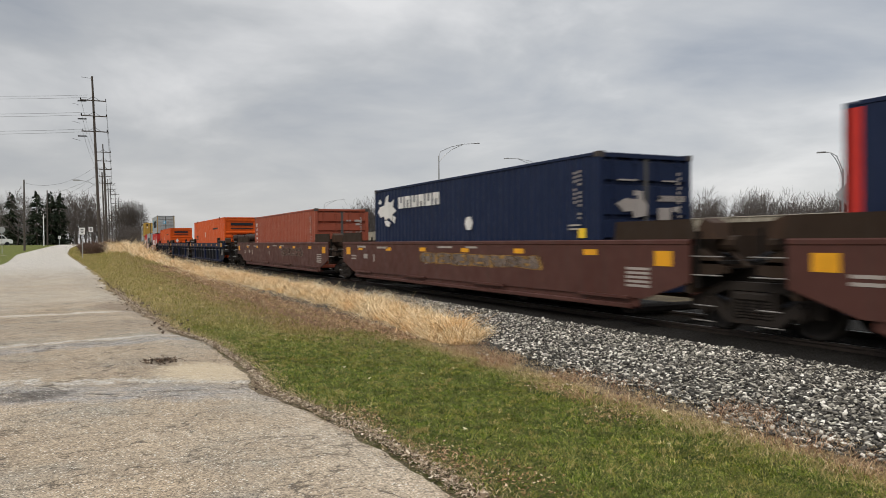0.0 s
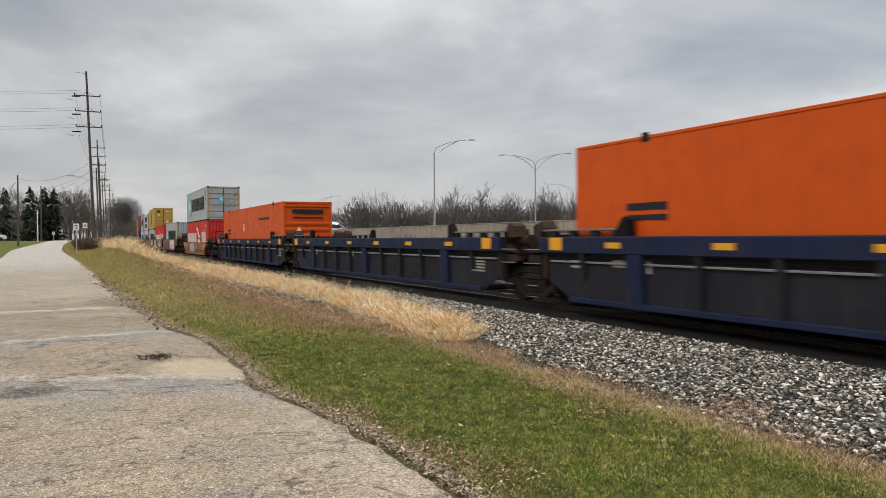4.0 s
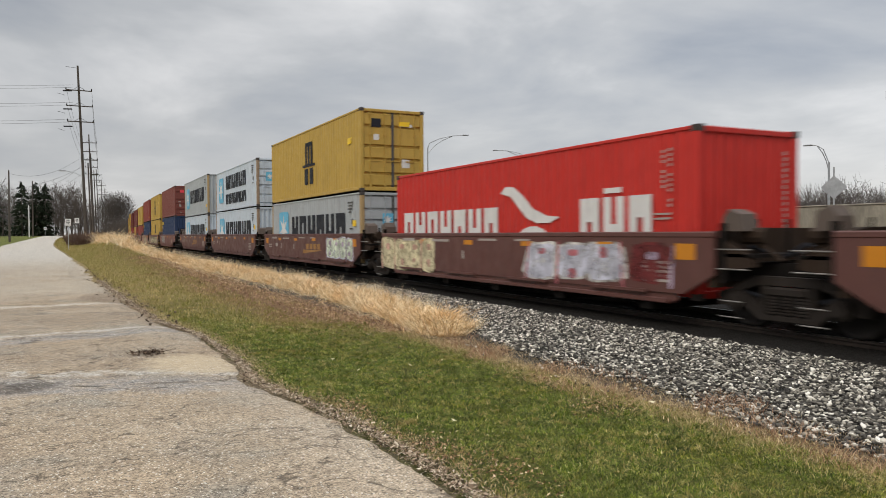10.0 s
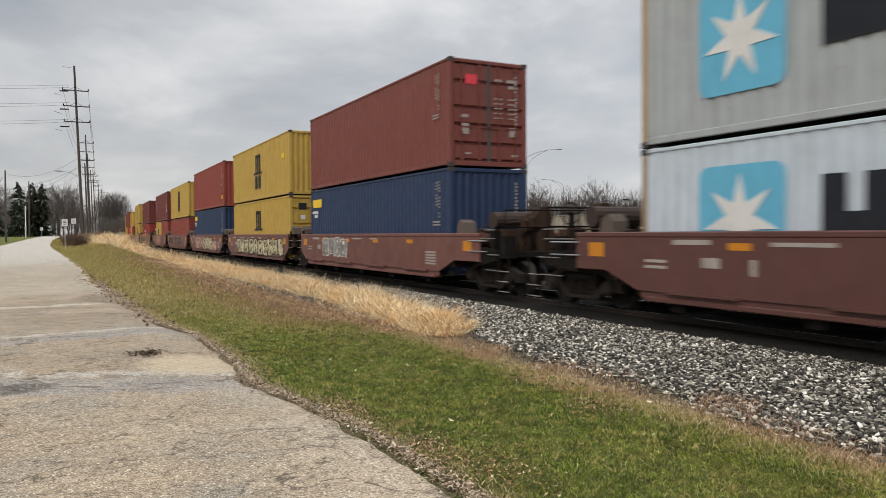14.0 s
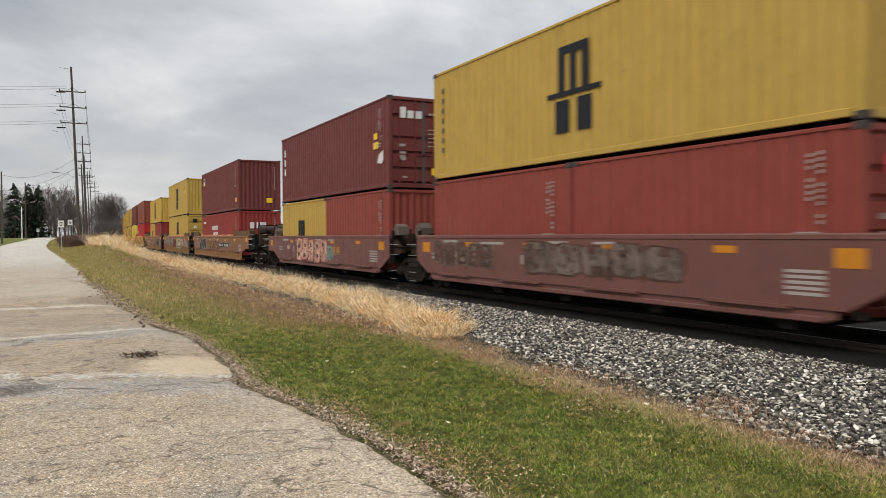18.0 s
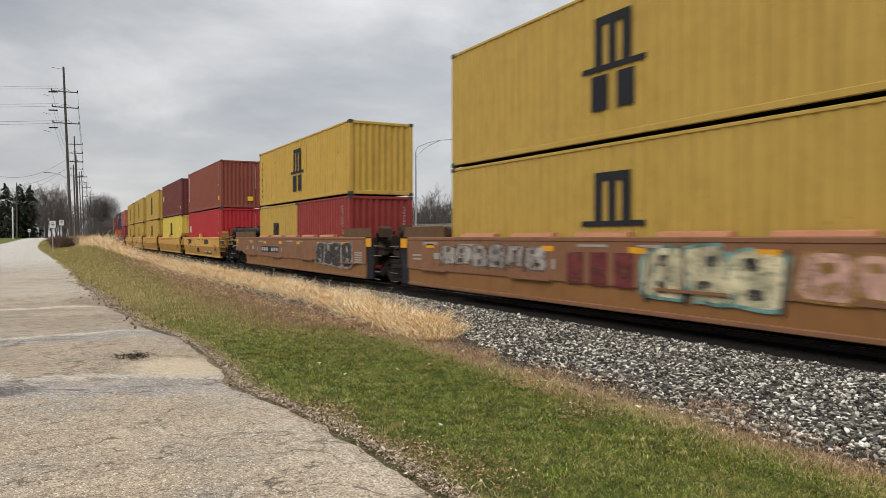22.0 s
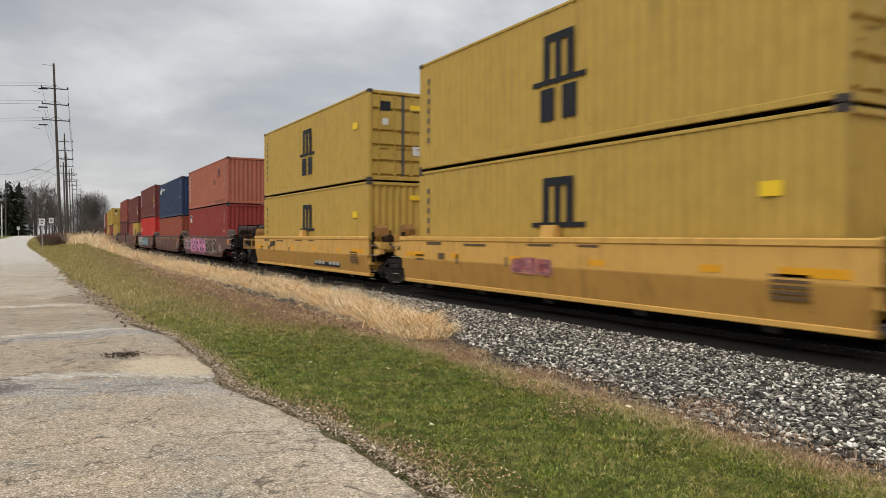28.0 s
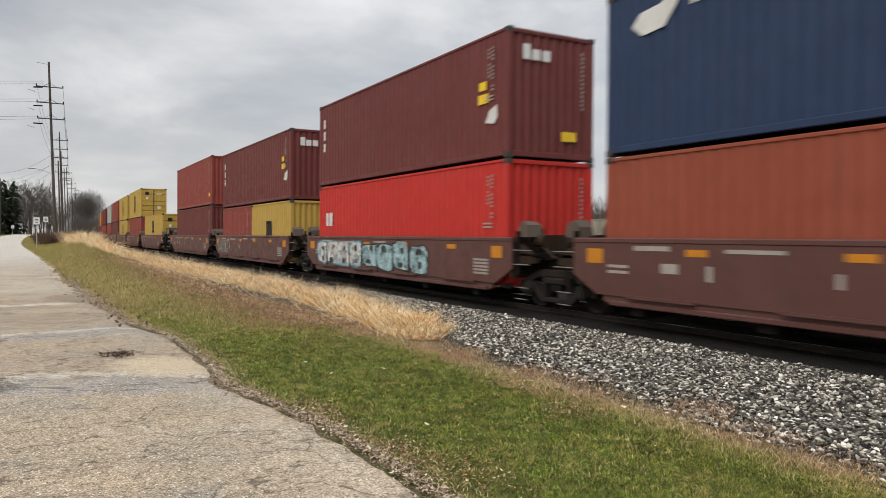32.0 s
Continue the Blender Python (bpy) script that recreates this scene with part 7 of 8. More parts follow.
def dry_grass():
    rng = np.random.default_rng(31)
    for tag, n, y0, y1, pw in (("a", 24000, 10.95, 30.0, 1.15), ("b", 42000, 28.0, 96.0, 1.2)):
        y = y0 + (y1 - y0) * rng.random(n) ** pw
        u, half, tall = straw_line(y)
        x = u + half * rng.normal(size=n) * 0.46
        clump = np.array([wiggle(a, b, 0.85, 5.5) + 0.6 * wiggle(a, b, 2.3, 1.5) for a, b in zip(x, y)])
        keep = rng.random(n) < np.clip(0.42 + 1.5 * clump, 0.05, 1)
        x, y, tall, clump = x[keep], y[keep], tall[keep], clump[keep]
        h = tall * rng.uniform(0.25, 1.05, len(x)) * np.clip(0.9 + 1.1 * clump, 0.35, 1.6)
        base = np.stack([x, y, np.maximum(height(x, y) - 0.04, -0.05)], -1)
        frizz("tall_dry_grass", "tall straw-coloured dry grass along the ballast", base, h, rng.uniform(0.0035, 0.007, len(x)) * (1 + 0.03 * y), STRAW, 32 + len(tag) + n % 7)
    # rounded tussocks, their blades falling outwards
    n = 330
    cy = 10.75 + 32 * rng.random(n) ** 1.5
    u, half, tall = straw_line(cy)
    cx = u + half * np.clip(rng.normal(size=n), -1.7, 1.7) * 0.55
    cx[0], cy[0] = 5.50, 10.45
    size = 0.10 + 0.24 * rng.random(n) ** 1.8
    size[0] = 0.24
    k = np.repeat(np.arange(n), 150)
    a, q = rng.uniform(0, 2 * np.pi, len(k)), np.sqrt(rng.random(len(k)))
    x, y = cx[k] + size[k] * q * np.cos(a), cy[k] + size[k] * q * np.sin(a)
    h = tall[k] * (size[k] / 0.24) * (1.10 - 0.45 * q) * rng.uniform(0.45, 1.1, len(k))
    base = np.stack([x, y, np.maximum(height(x, y) - 0.04, -0.05)], -1)
    frizz("grass_tussocks", "rounded straw-coloured tussocks of dry grass", base, h, rng.uniform(0.003, 0.006, len(k)) * (1 + 0.03 * y), STRAW, 36, a + rng.normal(size=len(k)) * 0.9)
    # broken straw lying flat at the foot of the clumps
    n = 15000
    y = 10.3 + 34 * rng.random(n) ** 1.4
    u, half, tall = straw_line(y)
    x = u - half * np.abs(rng.normal(size=n)) * 0.9 + 0.15
    base = np.stack([x, y, np.maximum(height(x, y) - 0.03, -0.04)], -1)
    blades("fallen_straw", "broken straw lying at the foot of the dry grass", base, rng.uniform(0.05, 0.16, n), rng.uniform(0.004, 0.007, n) * (1 + 0.03 * y), rng.uniform(1.8, 2.6, n), STRAW, 39, 0.42)
    # stems with airy seed heads standing above the rest
    n = 620
    y = 10.8 + 42 * rng.random(n) ** 1.4
    u, half, tall = straw_line(y)
    x = u + half * rng.normal(size=n) * 0.5 + 0.25
    g, s = Geo(), Geo()
    for a, b, t in zip(x, y, tall):
        h = t * rng.uniform(0.95, 1.65)
        lx, ly = rng.normal() * 0.11, rng.normal() * 0.11
        z = float(height(a, b)) - 0.03
        p, q = Vector((a, b, z)), Vector((a + lx, b + ly, z + h))
        g.tube(p, q, 0.0022, 0.0012, 3, False)
        for _ in range(6):
            c = q + Vector((rng.normal() * 0.022 + lx * 0.2, rng.normal() * 0.022 + ly * 0.2, rng.uniform(-0.06, 0.06)))
            r = rng.uniform(0.006, 0.012) * (1 + 0.02 * b)
            d = Vector(rng.normal(size=3)).normalized()
            e = d.orthogonal().normalized() * r * 0.55
            s.add([c - d * r, c + e, c + d * r, c - e], [(0, 1, 2, 3)])
    tagged(new("seed_stems", g.mesh("seed_stems", STRAW)), "thin dry stems above the tall grass", "grass", kind="stuff")
    tagged(new("seed_heads", s.mesh("seed_heads", SEED)), "pale airy seed heads above the tall grass", "grass", kind="stuff")


def frizz(name, label, base, tall, wide, material, seed, away=None):
    """Dry blades that rise, bend over and curl, each in its own way."""
    rng = np.random.default_rng(seed)
    n = len(base)
    a = rng.uniform(0, 2 * np.pi, n) if away is None else away
    b = a + rng.normal(size=n) * 0.9
    d1, d2 = np.stack([np.cos(a), np.sin(a), np.zeros(n)], -1), np.stack([np.cos(b), np.sin(b), np.zeros(n)], -1)
    c = rng.uniform(0, 2 * np.pi, n)
    w = np.stack([np.cos(c), np.sin(c), rng.normal(size=n) * 0.3], -1) * (wide / 2)[:, None]
    up = np.array([0, 0, 1.0])
    out, fall = rng.uniform(0.15, 0.95, n), rng.uniform(-0.75, 0.25, n)
    mid = base + up * (tall * 0.62)[:, None] + d1 * (tall * out)[:, None]
    top = mid + up * (tall * (0.30 + 0.4 * fall))[:, None] + d1 * (tall * out * 0.6)[:, None]
    tip = top + up * (tall * fall * 0.8)[:, None] + d2 * (tall * rng.uniform(0.20, 0.60, n))[:, None]
    v = np.stack([base - w, base + w, mid + w, mid - w, top + w * 0.7, top - w * 0.7, tip], 1).reshape(-1, 3)
    k = (np.arange(n) * 7)[:, None, None]
    f = (np.array([[0, 1, 2], [0, 2, 3], [3, 2, 4], [3, 4, 5], [5, 4, 6]])[None] + k).reshape(-1, 3)
    return tagged(new(name, quick_mesh(name, v, f, material)), label, "grass", kind="stuff")


dry_grass()


def leaves(name, label, x, y, size, material, seed, lift=0.012):
    rng = np.random.default_rng(seed)
    n = len(x)
    a = rng.uniform(0, 2 * np.pi, n)
    c, s = np.cos(a), np.sin(a)
    tilt = rng.uniform(-0.5, 0.5, (n, 2))
    shape = np.array([(-1.0, 0.05), (0.1, -0.52), (1.1, 0.1), (-0.1, 0.50)])
    px = (shape[None, :, 0] * c[:, None] - shape[None, :, 1] * s[:, None]) * size[:, None]
    py = (shape[None, :, 0] * s[:, None] + shape[None, :, 1] * c[:, None]) * size[:, None]
    pz = px * tilt[:, :1] + py * tilt[:, 1:] + (np.abs(shape[None, :, 0]) * rng.uniform(-0.3, 0.7, (n, 1))) * size[:, None]
    z = height(x, y) + lift + rng.uniform(0, 0.02, n)
    v = np.stack([px + x[:, None], py + y[:, None], pz + z[:, None]], -1).reshape(-1, 3)
    k = (np.arange(n) * 4)[:, None, None]
    f = (np.array([[0, 1, 2, 3]])[None] + k).reshape(-1, 4)
    return tagged(new(name, quick_mesh(name, v, f, material)), label, "leaves", kind="stuff")


def litter():
    rng = np.random.default_rng(41)
    n = 62000
    y = 11.5 + 40 * rng.random(n) ** 1.3
    u, half, _ = straw_line(y)
    reach = np.interp(y, (11, 14, 20, 30, 50), (0.35, 0.75, 1.0, 1.0, 0.8)) * np.array([1 + 0.9 * wiggle(0.4, q, 0.35, 8.8) for q in y])
    x = u - half * 0.25 - np.abs(rng.normal(size=n)) * reach
    leaves("leaf_litter", "brown fallen leaves lying beside the dry grass", x, y, rng.uniform(0.007, 0.020, n) * (1 + 0.022 * y), LEAF, 42, -0.015)
    n = 24000
    y = 2.8 + 26 * rng.random(n) ** 1.4
    x = np.interp(y, EDGE_Y, EDGE_X) + np.interp(y, (3, 8, 14, 20), (0.10, 0.05, 0.04, 0.10)) + (np.interp(y, (3, 7, 14, 20), (0.055, 0.030, 0.026, 0.05)) + 0.030 * np.array([abs(wiggle(0.7, q, 0.8, 5.1)) for q in y]) * 2) * rng.normal(size=n)
    leaves("verge_litter", "dead leaves and crumbs along the road edge", x, y, rng.uniform(0.004, 0.015, n) * (1 + 0.9 * (rng.random(n) < 0.06)), WORN_LEAF, 43, 0.0)
    bx, by = zip(*[(cx + rx * a, cy + ry * b) for cx, cy, rx, ry in BARE for a, b in rng.normal(size=(420, 2)) * 0.55])
    leaves("lawn_litter", "crumbled brown leaves in the thin spots of the lawn", np.array(bx), np.array(by), rng.uniform(0.005, 0.016, len(bx)), LEAF, 49, -0.008)
    n = 900
    y = 2.8 + 16 * rng.random(n) ** 1.4
    x = np.interp(y, EDGE_Y, EDGE_X) + 0.13 + 0.10 * rng.normal(size=n)
    pts = np.stack([x, y, height(x, y) - 0.012], -1)
    scatter_rocks("verge_crumbs", "dark crumbs of soil and seal along the verge", pts, rng.uniform(0.004, 0.013, n), plain_mat("dark_crumb", (0.185, 0.140, 0.100), 0.95, 8, 0.5), 48)
    n = 70
    y = 3.5 + 9 * rng.random(n)
    x = 2.5 + 2.8 * rng.random(n)
    leaves("pale_leaves", "few pale leaves fallen on the lawn", x, y, rng.uniform(0.008, 0.019, n) * (1 + 1.0 * (rng.random(n) < 0.2)), PALE_LEAF, 44, 0.012)
    n = 260
    y = 10.54 + 0.13 * rng.normal(size=n)
    x = 1.02 + 0.105 * rng.normal(size=n)
    leaves("leaf_heap", "small heap of dead leaves on the road", x, y, rng.uniform(0.012, 0.030, n), DARK_LEAF, 45, 0.03)
    n = 350
    y = 3.5 + 18 * rng.random(n) ** 1.3
    x = np.interp(y, EDGE_Y, EDGE_X) - np.abs(rng.normal(size=n)) * 1.0
    pts = np.stack([x, y, height(x, y) + 0.022], -1)
    scatter_rocks("road_grit", "small stones and grit lying on the road", pts, rng.uniform(0.003, 0.009, n), plain_mat("pale_grit", (0.30, 0.25, 0.19), 0.9, 8, 0.5), 46)
    n = 220
    y = 14 + 24 * rng.random(n)
    x = np.interp(y, EDGE_Y, EDGE_X) + 0.1 + 0.18 * rng.normal(size=n)
    pts = np.stack([x, y, height(x, y) + 0.01], -1)
    scatter_rocks("broken_edge", "broken dark lumps of the road's crumbling edge", pts, rng.uniform(0.012, 0.04, n), plain_mat("broken_seal", (0.125, 0.090, 0.064), 0.9, 6, 0.4), 47)


litter()


def tree_arrays(seed, tall, spread=1.0, levels=5, splay=0.55, low=0.16):
    """Branches as tapered sticks: rows of start, end, radii and level. Limbs leave the trunk from low (share of the height) upwards."""
    rnd = random.Random(seed)
    out = []

    def grow(p, d, length, r, level):
        steps = 3 if level < 3 else 2
        for k in range(steps):
            d = (d + Vector((rnd.gauss(0, 0.15), rnd.gauss(0, 0.15), rnd.gauss(0.05, 0.09)))).normalized()
            q = p + d * (length / steps)
            out.append((p.copy(), q.copy(), r, r * 0.80, level))
            p, r = q, r * 0.80
            if level < levels:
                for _ in range(2 if level < 3 else rnd.choice((1, 2, 2, 3))):
                    a = rnd.uniform(0, 2 * math.pi)
                    side = Vector((math.cos(a) * spread, math.sin(a) * spread, rnd.uniform(0.1, 0.9)))
                    nd = (d * (1 - splay) + side.normalized() * splay).normalized()
                    grow(p, nd, length * rnd.uniform(0.42, 0.66), r * rnd.uniform(0.45, 0.65), level + 1)

    p, r, steps = Vector((0, 0, 0)), tall * 0.018, 9
    for k in range(steps):
        q = p + Vector((rnd.gauss(0, 0.02) * tall, rnd.gauss(0, 0.02) * tall, tall * 0.82 / steps))
        out.append((p.copy(), q.copy(), r, r * 0.86, 0))
        p, r = q, r * 0.86
        if (k + 1) / steps * 0.82 >= low:
            for _ in range(2):
                a = rnd.uniform(0, 2 * math.pi)
                rise = 0.45 + 0.9 * k / steps
                reach = tall * (0.30 - 0.16 * abs(k / steps - 0.40)) * rnd.uniform(0.75, 1.1)
                grow(p, Vector((math.cos(a) * spread, math.sin(a) * spread, rise)).normalized(), reach, r * 0.5, 2)
    return out


def sticks(rows, floor_r=0.012):
    n = len(rows)
    P, Q = np.array([r[0][:] for r in rows]), np.array([r[1][:] for r in rows])
    r0, r1 = np.maximum(np.array([r[2] for r in rows]), floor_r), np.maximum(np.array([r[3] for r in rows]), floor_r * 0.7)
    d = Q - P
    d /= np.linalg.norm(d, axis=1, keepdims=True)
    ref = np.where(np.abs(d[:, 2:3]) > 0.9, np.array([[1.0, 0, 0]]), np.array([[0, 0, 1.0]]))
    s = np.cross(d, ref); s /= np.linalg.norm(s, axis=1, keepdims=True)
    u = np.cross(d, s)
    k = 3
    ang = 2 * np.pi * np.arange(k) / k
    ring = s[:, None] * np.cos(ang)[None, :, None] + u[:, None] * np.sin(ang)[None, :, None]
    v = np.concatenate([P[:, None] + ring * r0[:, None, None], Q[:, None] + ring * r1[:, None, None]], 1).reshape(-1, 3)
    f = np.array([[i, (i + 1) % k, k + (i + 1) % k, k + i] for i in range(k)])[None] + (np.arange(n) * 2 * k)[:, None, None]
    return v, f.reshape(-1, 4)


def bare_tree(seed, tall, label, levels=5, spread=1.0, twig=0.016, splay=0.55):
    rows = tree_arrays(seed, tall, spread, levels, splay)
    ob = thing("bare_tree", label, "tree", "bare trees")
    v, f = sticks([r for r in rows if r[4] <= 2], 0.03)
    part("trunk", quick_mesh("trunk", v, f, BARK), parent=ob)
    v, f = sticks([r for r in rows if r[4] > 2], twig)
    part("crown", quick_mesh("crown", v, f, BARK), parent=ob)
    return ob


def conifer(seed, tall, label):
    """A trunk, and drooping boughs set with tufts of needles."""
    rng = np.random.default_rng(seed)
    ob = thing("conifer", label, "tree", "dark conifers")
    part("trunk", Geo().tube((0, 0, 0), (0, 0, tall * 0.96), tall * 0.018, 0.02, 7), BARK, ob)
    C, A, S = [], [], []
    for _ in range(150):
        t = rng.random() ** 1.2
        a = rng.uniform(0, 2 * np.pi)
        reach = (tall * 0.24 * (1 - t) ** 0.75 + 0.2) * rng.uniform(0.45, 1.2)
        m = int(10 + 22 * reach)
        q = np.sqrt(rng.random(m))
        droop = rng.uniform(0.15, 0.55)
        ang = a + rng.normal(size=m) * 0.16
        C.append(np.stack([q * reach * np.cos(ang), q * reach * np.sin(ang), tall * (0.05 + 0.95 * t) - droop * reach * q * q + rng.normal(size=m) * 0.10], -1))
        A.append(ang); S.append(rng.uniform(0.18, 0.50, m) * (1.15 - 0.5 * q))
    c, arms, s = np.concatenate(C), np.concatenate(A), np.concatenate(S)
    n = len(c)
    out = np.stack([np.cos(arms), np.sin(arms), rng.uniform(-0.9, 0.15, n)], -1)
    sd = np.stack([-np.sin(arms), np.cos(arms), rng.uniform(-0.6, 0.6, n)], -1)
    v = np.stack([c - sd * s[:, None] * 0.4, c + sd * s[:, None] * 0.4, c + out * s[:, None] * 1.3], 1).reshape(-1, 3)
    part("crown", quick_mesh("crown", v, np.arange(3 * n).reshape(-1, 3), MATS["conifer_needles"]), parent=ob)
    return ob


island_mat("conifer_needles", [(0.0, (0.010, 0.016, 0.009)), (0.6, (0.022, 0.034, 0.017)), (1.0, (0.060, 0.072, 0.040))], 0.8)


def shrub(seed, r, tall, label, material, name="shrub"):
    """A clump of bare stems."""
    rnd = random.Random(seed)
    rows = []
    for _ in range(130):
        a, q = rnd.uniform(0, 2 * math.pi), r * math.sqrt(rnd.random())
        p = Vector((q * math.cos(a), q * math.sin(a), 0))
        d = Vector((math.cos(a) * 0.5 + rnd.gauss(0, 0.3), math.sin(a) * 0.5 + rnd.gauss(0, 0.3), 1.3)).normalized()
        h = tall * rnd.uniform(0.5, 1.0)
        m = p + d * h * 0.55
        rows.append((p, m, 0.014, 0.010, 0))
        for _ in range(4):
            e = (d + Vector((rnd.gauss(0, 0.6), rnd.gauss(0, 0.6), rnd.gauss(0.1, 0.3)))).normalized()
            rows.append((m, m + e * h * rnd.uniform(0.25, 0.5), 0.010, 0.005, 1))
    v, f = sticks(rows, 0.012)
    ob = new(name, quick_mesh(name, v, f, material))
    return tagged(ob, label, "shrub", "shrubs")


def twig_mass(rng, centre, radii, n, length, r, low=0.0):
    """Rows of fine sticks that fill a rounded crown, growing up and outwards."""
    c, q = np.asarray(centre, float), np.asarray(radii, float)
    rows = []
    for _ in range(n):
        v = rng.normal(size=3)
        v *= rng.random() ** 0.45 / np.linalg.norm(v)
        p = c + q * v
        d = v * (0.9, 0.9, 0.5) + rng.normal(size=3) * 0.45 + (0, 0, 0.75)
        d /= np.linalg.norm(d)
        rows.append((Vector(p), Vector(p + d * length * rng.uniform(0.5, 1.3)), r, r * 0.45, 3))
    return [k for k in rows if k[0].z > low]


def plant_trees():
    rnd, rng = random.Random(77), np.random.default_rng(78)
    protos = [bare_tree(100 + i, (5.8, 6.6, 7.4, 5.2)[i], "leafless grey-brown tree beyond the highway wall", 4, 1.0, 0.015) for i in range(4)]
    spots = []
    for i in range(46):     # the wood beyond the highway
        az, d = radians(rnd.uniform(27, 66)), rnd.uniform(112, 155)
        spots.append((d * math.sin(az), d * math.cos(az), rnd.uniform(0.75, 1.15)))
    for i in range(12):     # farther up the line
        az, d = radians(rnd.uniform(8, 26)), rnd.uniform(230, 330)
        spots.append((d * math.sin(az), d * math.cos(az), rnd.uniform(0.8, 1.2)))
    spots += [(46, 138, 1.05), (64, 132, 0.95)]
    used = set()
    for x, y, s in spots:
        i = rnd.randrange(4)
        m = pose(x, y, float(height(x, y)) - 0.1, 0, 0, rnd.uniform(0, 360))
        if i not in used:
            used.add(i)
            protos[i].matrix_basis = m
        else:
            copy_thing(protos[i], m)
    # the thicket that closes the view beyond the highway
    rows = []
    for i in range(330):
        az, d = radians(rnd.uniform(19, 68)), rnd.uniform(112, 165)
        x, y = d * math.sin(az), d * math.cos(az)
        tall = d / 130 * (7.6 + 1.8 * wiggle(math.degrees(az), 0.0, 0.35, 2.0) + 1.4 * wiggle(math.degrees(az), 3.0, 1.3, 4.0) + rnd.uniform(-0.8, 0.8))
        z = float(height(x, y))
        rows.append((Vector((x, y, z)), Vector((x, y, z + tall * 0.7)), 0.09, 0.04, 1))
        rows += twig_mass(rng, (x, y, z + tall * 0.50), (2.0, 2.0, tall * 0.48), 75, 1.1, 0.022, z - 0.2)
        rows += twig_mass(rng, (x, y, z + tall * 0.36), (2.4, 2.4, tall * 0.36), 45, 1.5, 0.065, z - 0.2)
    v, f = sticks(rows, 0.02)
    tagged(new("far_thicket", quick_mesh("far_thicket", v, f, HAZED_BARK)), "dense grey-brown leafless thicket beyond the highway wall", "woods", kind="stuff")
    # the great tree where the line bends away, and scrub under it
    big = bare_tree(205, 18.0, "large leafless tree beside the bending railway line", 4, 0.8, 0.030, 0.5)
    big.matrix_basis = pose(25.0, 390, -0.3)
    v, f = sticks(twig_mass(rng, (0, 0, 12.5), (6.0, 6.0, 9.0), 3000, 2.6, 0.038), 0.03)
    part("twig_crown", quick_mesh("twig_crown", v, f, HAZED_BARK), parent=big)
    copy_thing(big, pose(20.5, 402, -0.3, 0, 0, 140))
    rows = []
    for i in range(120):
        y = rnd.uniform(190, 380)
        x = float(np.interp(y, (190, 235, 318, 380), (9.5, 14.2, 23.0, 31.0))) + rnd.uniform(-2.8, 1.2)
        tall = rnd.uniform(3.0, 7.5) * y / 260
        rows += twig_mass(rng, (x, y, tall * 0.48), (1.8, 1.8, tall * 0.5), 60, 1.5, 0.026, -0.2)
    v, f = sticks(rows, 0.02)
    tagged(new("line_side_scrub", quick_mesh("line_side_scrub", v, f, HAZED_BARK)), "dense leafless scrub beside the bending railway line", "scrub", kind="stuff")
    # the wood at the end of the road
    wood = [bare_tree(300 + i, 9.5 + i, "leafless tree in the wood at the road's end", 4, 0.8, 0.022, 0.48) for i in range(2)]
    left = [(-14.5, 186, 0), (-12.2, 196, 1), (-11.4, 181, 1), (-9.6, 192, 0), (-5.4, 190, 0), (-4.6, 196, 1), (-0.2, 180, 0), (1.6, 190, 1), (2.9, 180, 0), (4.2, 188, 1), (-1.4, 194, 1), (-3.6, 190, 1), (-0.6, 188, 1), (0.8, 196, 0), (2.2, 186, 1), (3.4, 198, 0), (-6.6, 200, 1)]
    for k, (x, y, i) in enumerate(left):
        m = pose(x, y, float(height(x, y)) - 0.1, 0, 0, rnd.uniform(0, 360))
        if k in (0, 1):
            wood[i].matrix_basis = m
        else:
            copy_thing(wood[i], m)
    rows = []
    for i in range(95):
        x, y = rnd.uniform(-21, 7.5), rnd.uniform(196, 216)
        tall = float(np.interp(x, (-21, -8, 0, 5, 7.5), (9.0, 10.5, 11.5, 8.5, 5.0))) * rnd.uniform(0.7, 1.05)
        z = float(height(x, y))
        rows.append((Vector((x, y, z)), Vector((x, y, z + tall * 0.7)), 0.14, 0.05, 1))
        rows += twig_mass(rng, (x, y, z + tall * 0.52), (1.7, 1.7, tall * 0.48), 70, 1.7, 0.026, z - 0.2)
    v, f = sticks(rows, 0.02)
    tagged(new("far_wood", quick_mesh("far_wood", v, f, HAZED_BARK)), "dense leafless wood behind the lawn at the road's end", "woods", kind="stuff")
    con = conifer(400, 11.5, "dark green conifer at the road's end")
    con.matrix_basis = pose(-7.5, 178, float(height(-7.5, 178)) - 0.1)
    for x, y, a in ((-4.9, 180, 40), (-3.2, 183, 170), (-12.5, 184, 300)):
        copy_thing(con, pose(x, y, float(height(x, y)) - 0.1, 0, 0, a))
    red = plain_mat("red_brown_stems", (0.135, 0.082, 0.060), 0.9, 5, 0.3)
    sh = shrub(500, 1.0, 1.75, "dense red-brown leafless shrub at the pole's foot", red)
    sh.matrix_basis = pose(1.4, 92, float(height(1.4, 92)) - 0.05)
    for x, y, a in ((2.3, 93, 60), (3.3, 95, 130), (1.9, 96, 220)):
        copy_thing(sh, pose(x, y, float(height(x, y)) - 0.05, 0, 0, a))
    weed = shrub(540, 0.9, 2.3, "thin leafless weed shrub before the highway wall", BARK)
    weed.matrix_basis = pose(33.0, 44, -0.1)
    for x, y, a in ((33.2, 33, 70), (32.6, 58, 140), (32.8, 75, 10)):
        copy_thing(weed, pose(x, y, -0.1, 0, 0, a))


plant_trees()

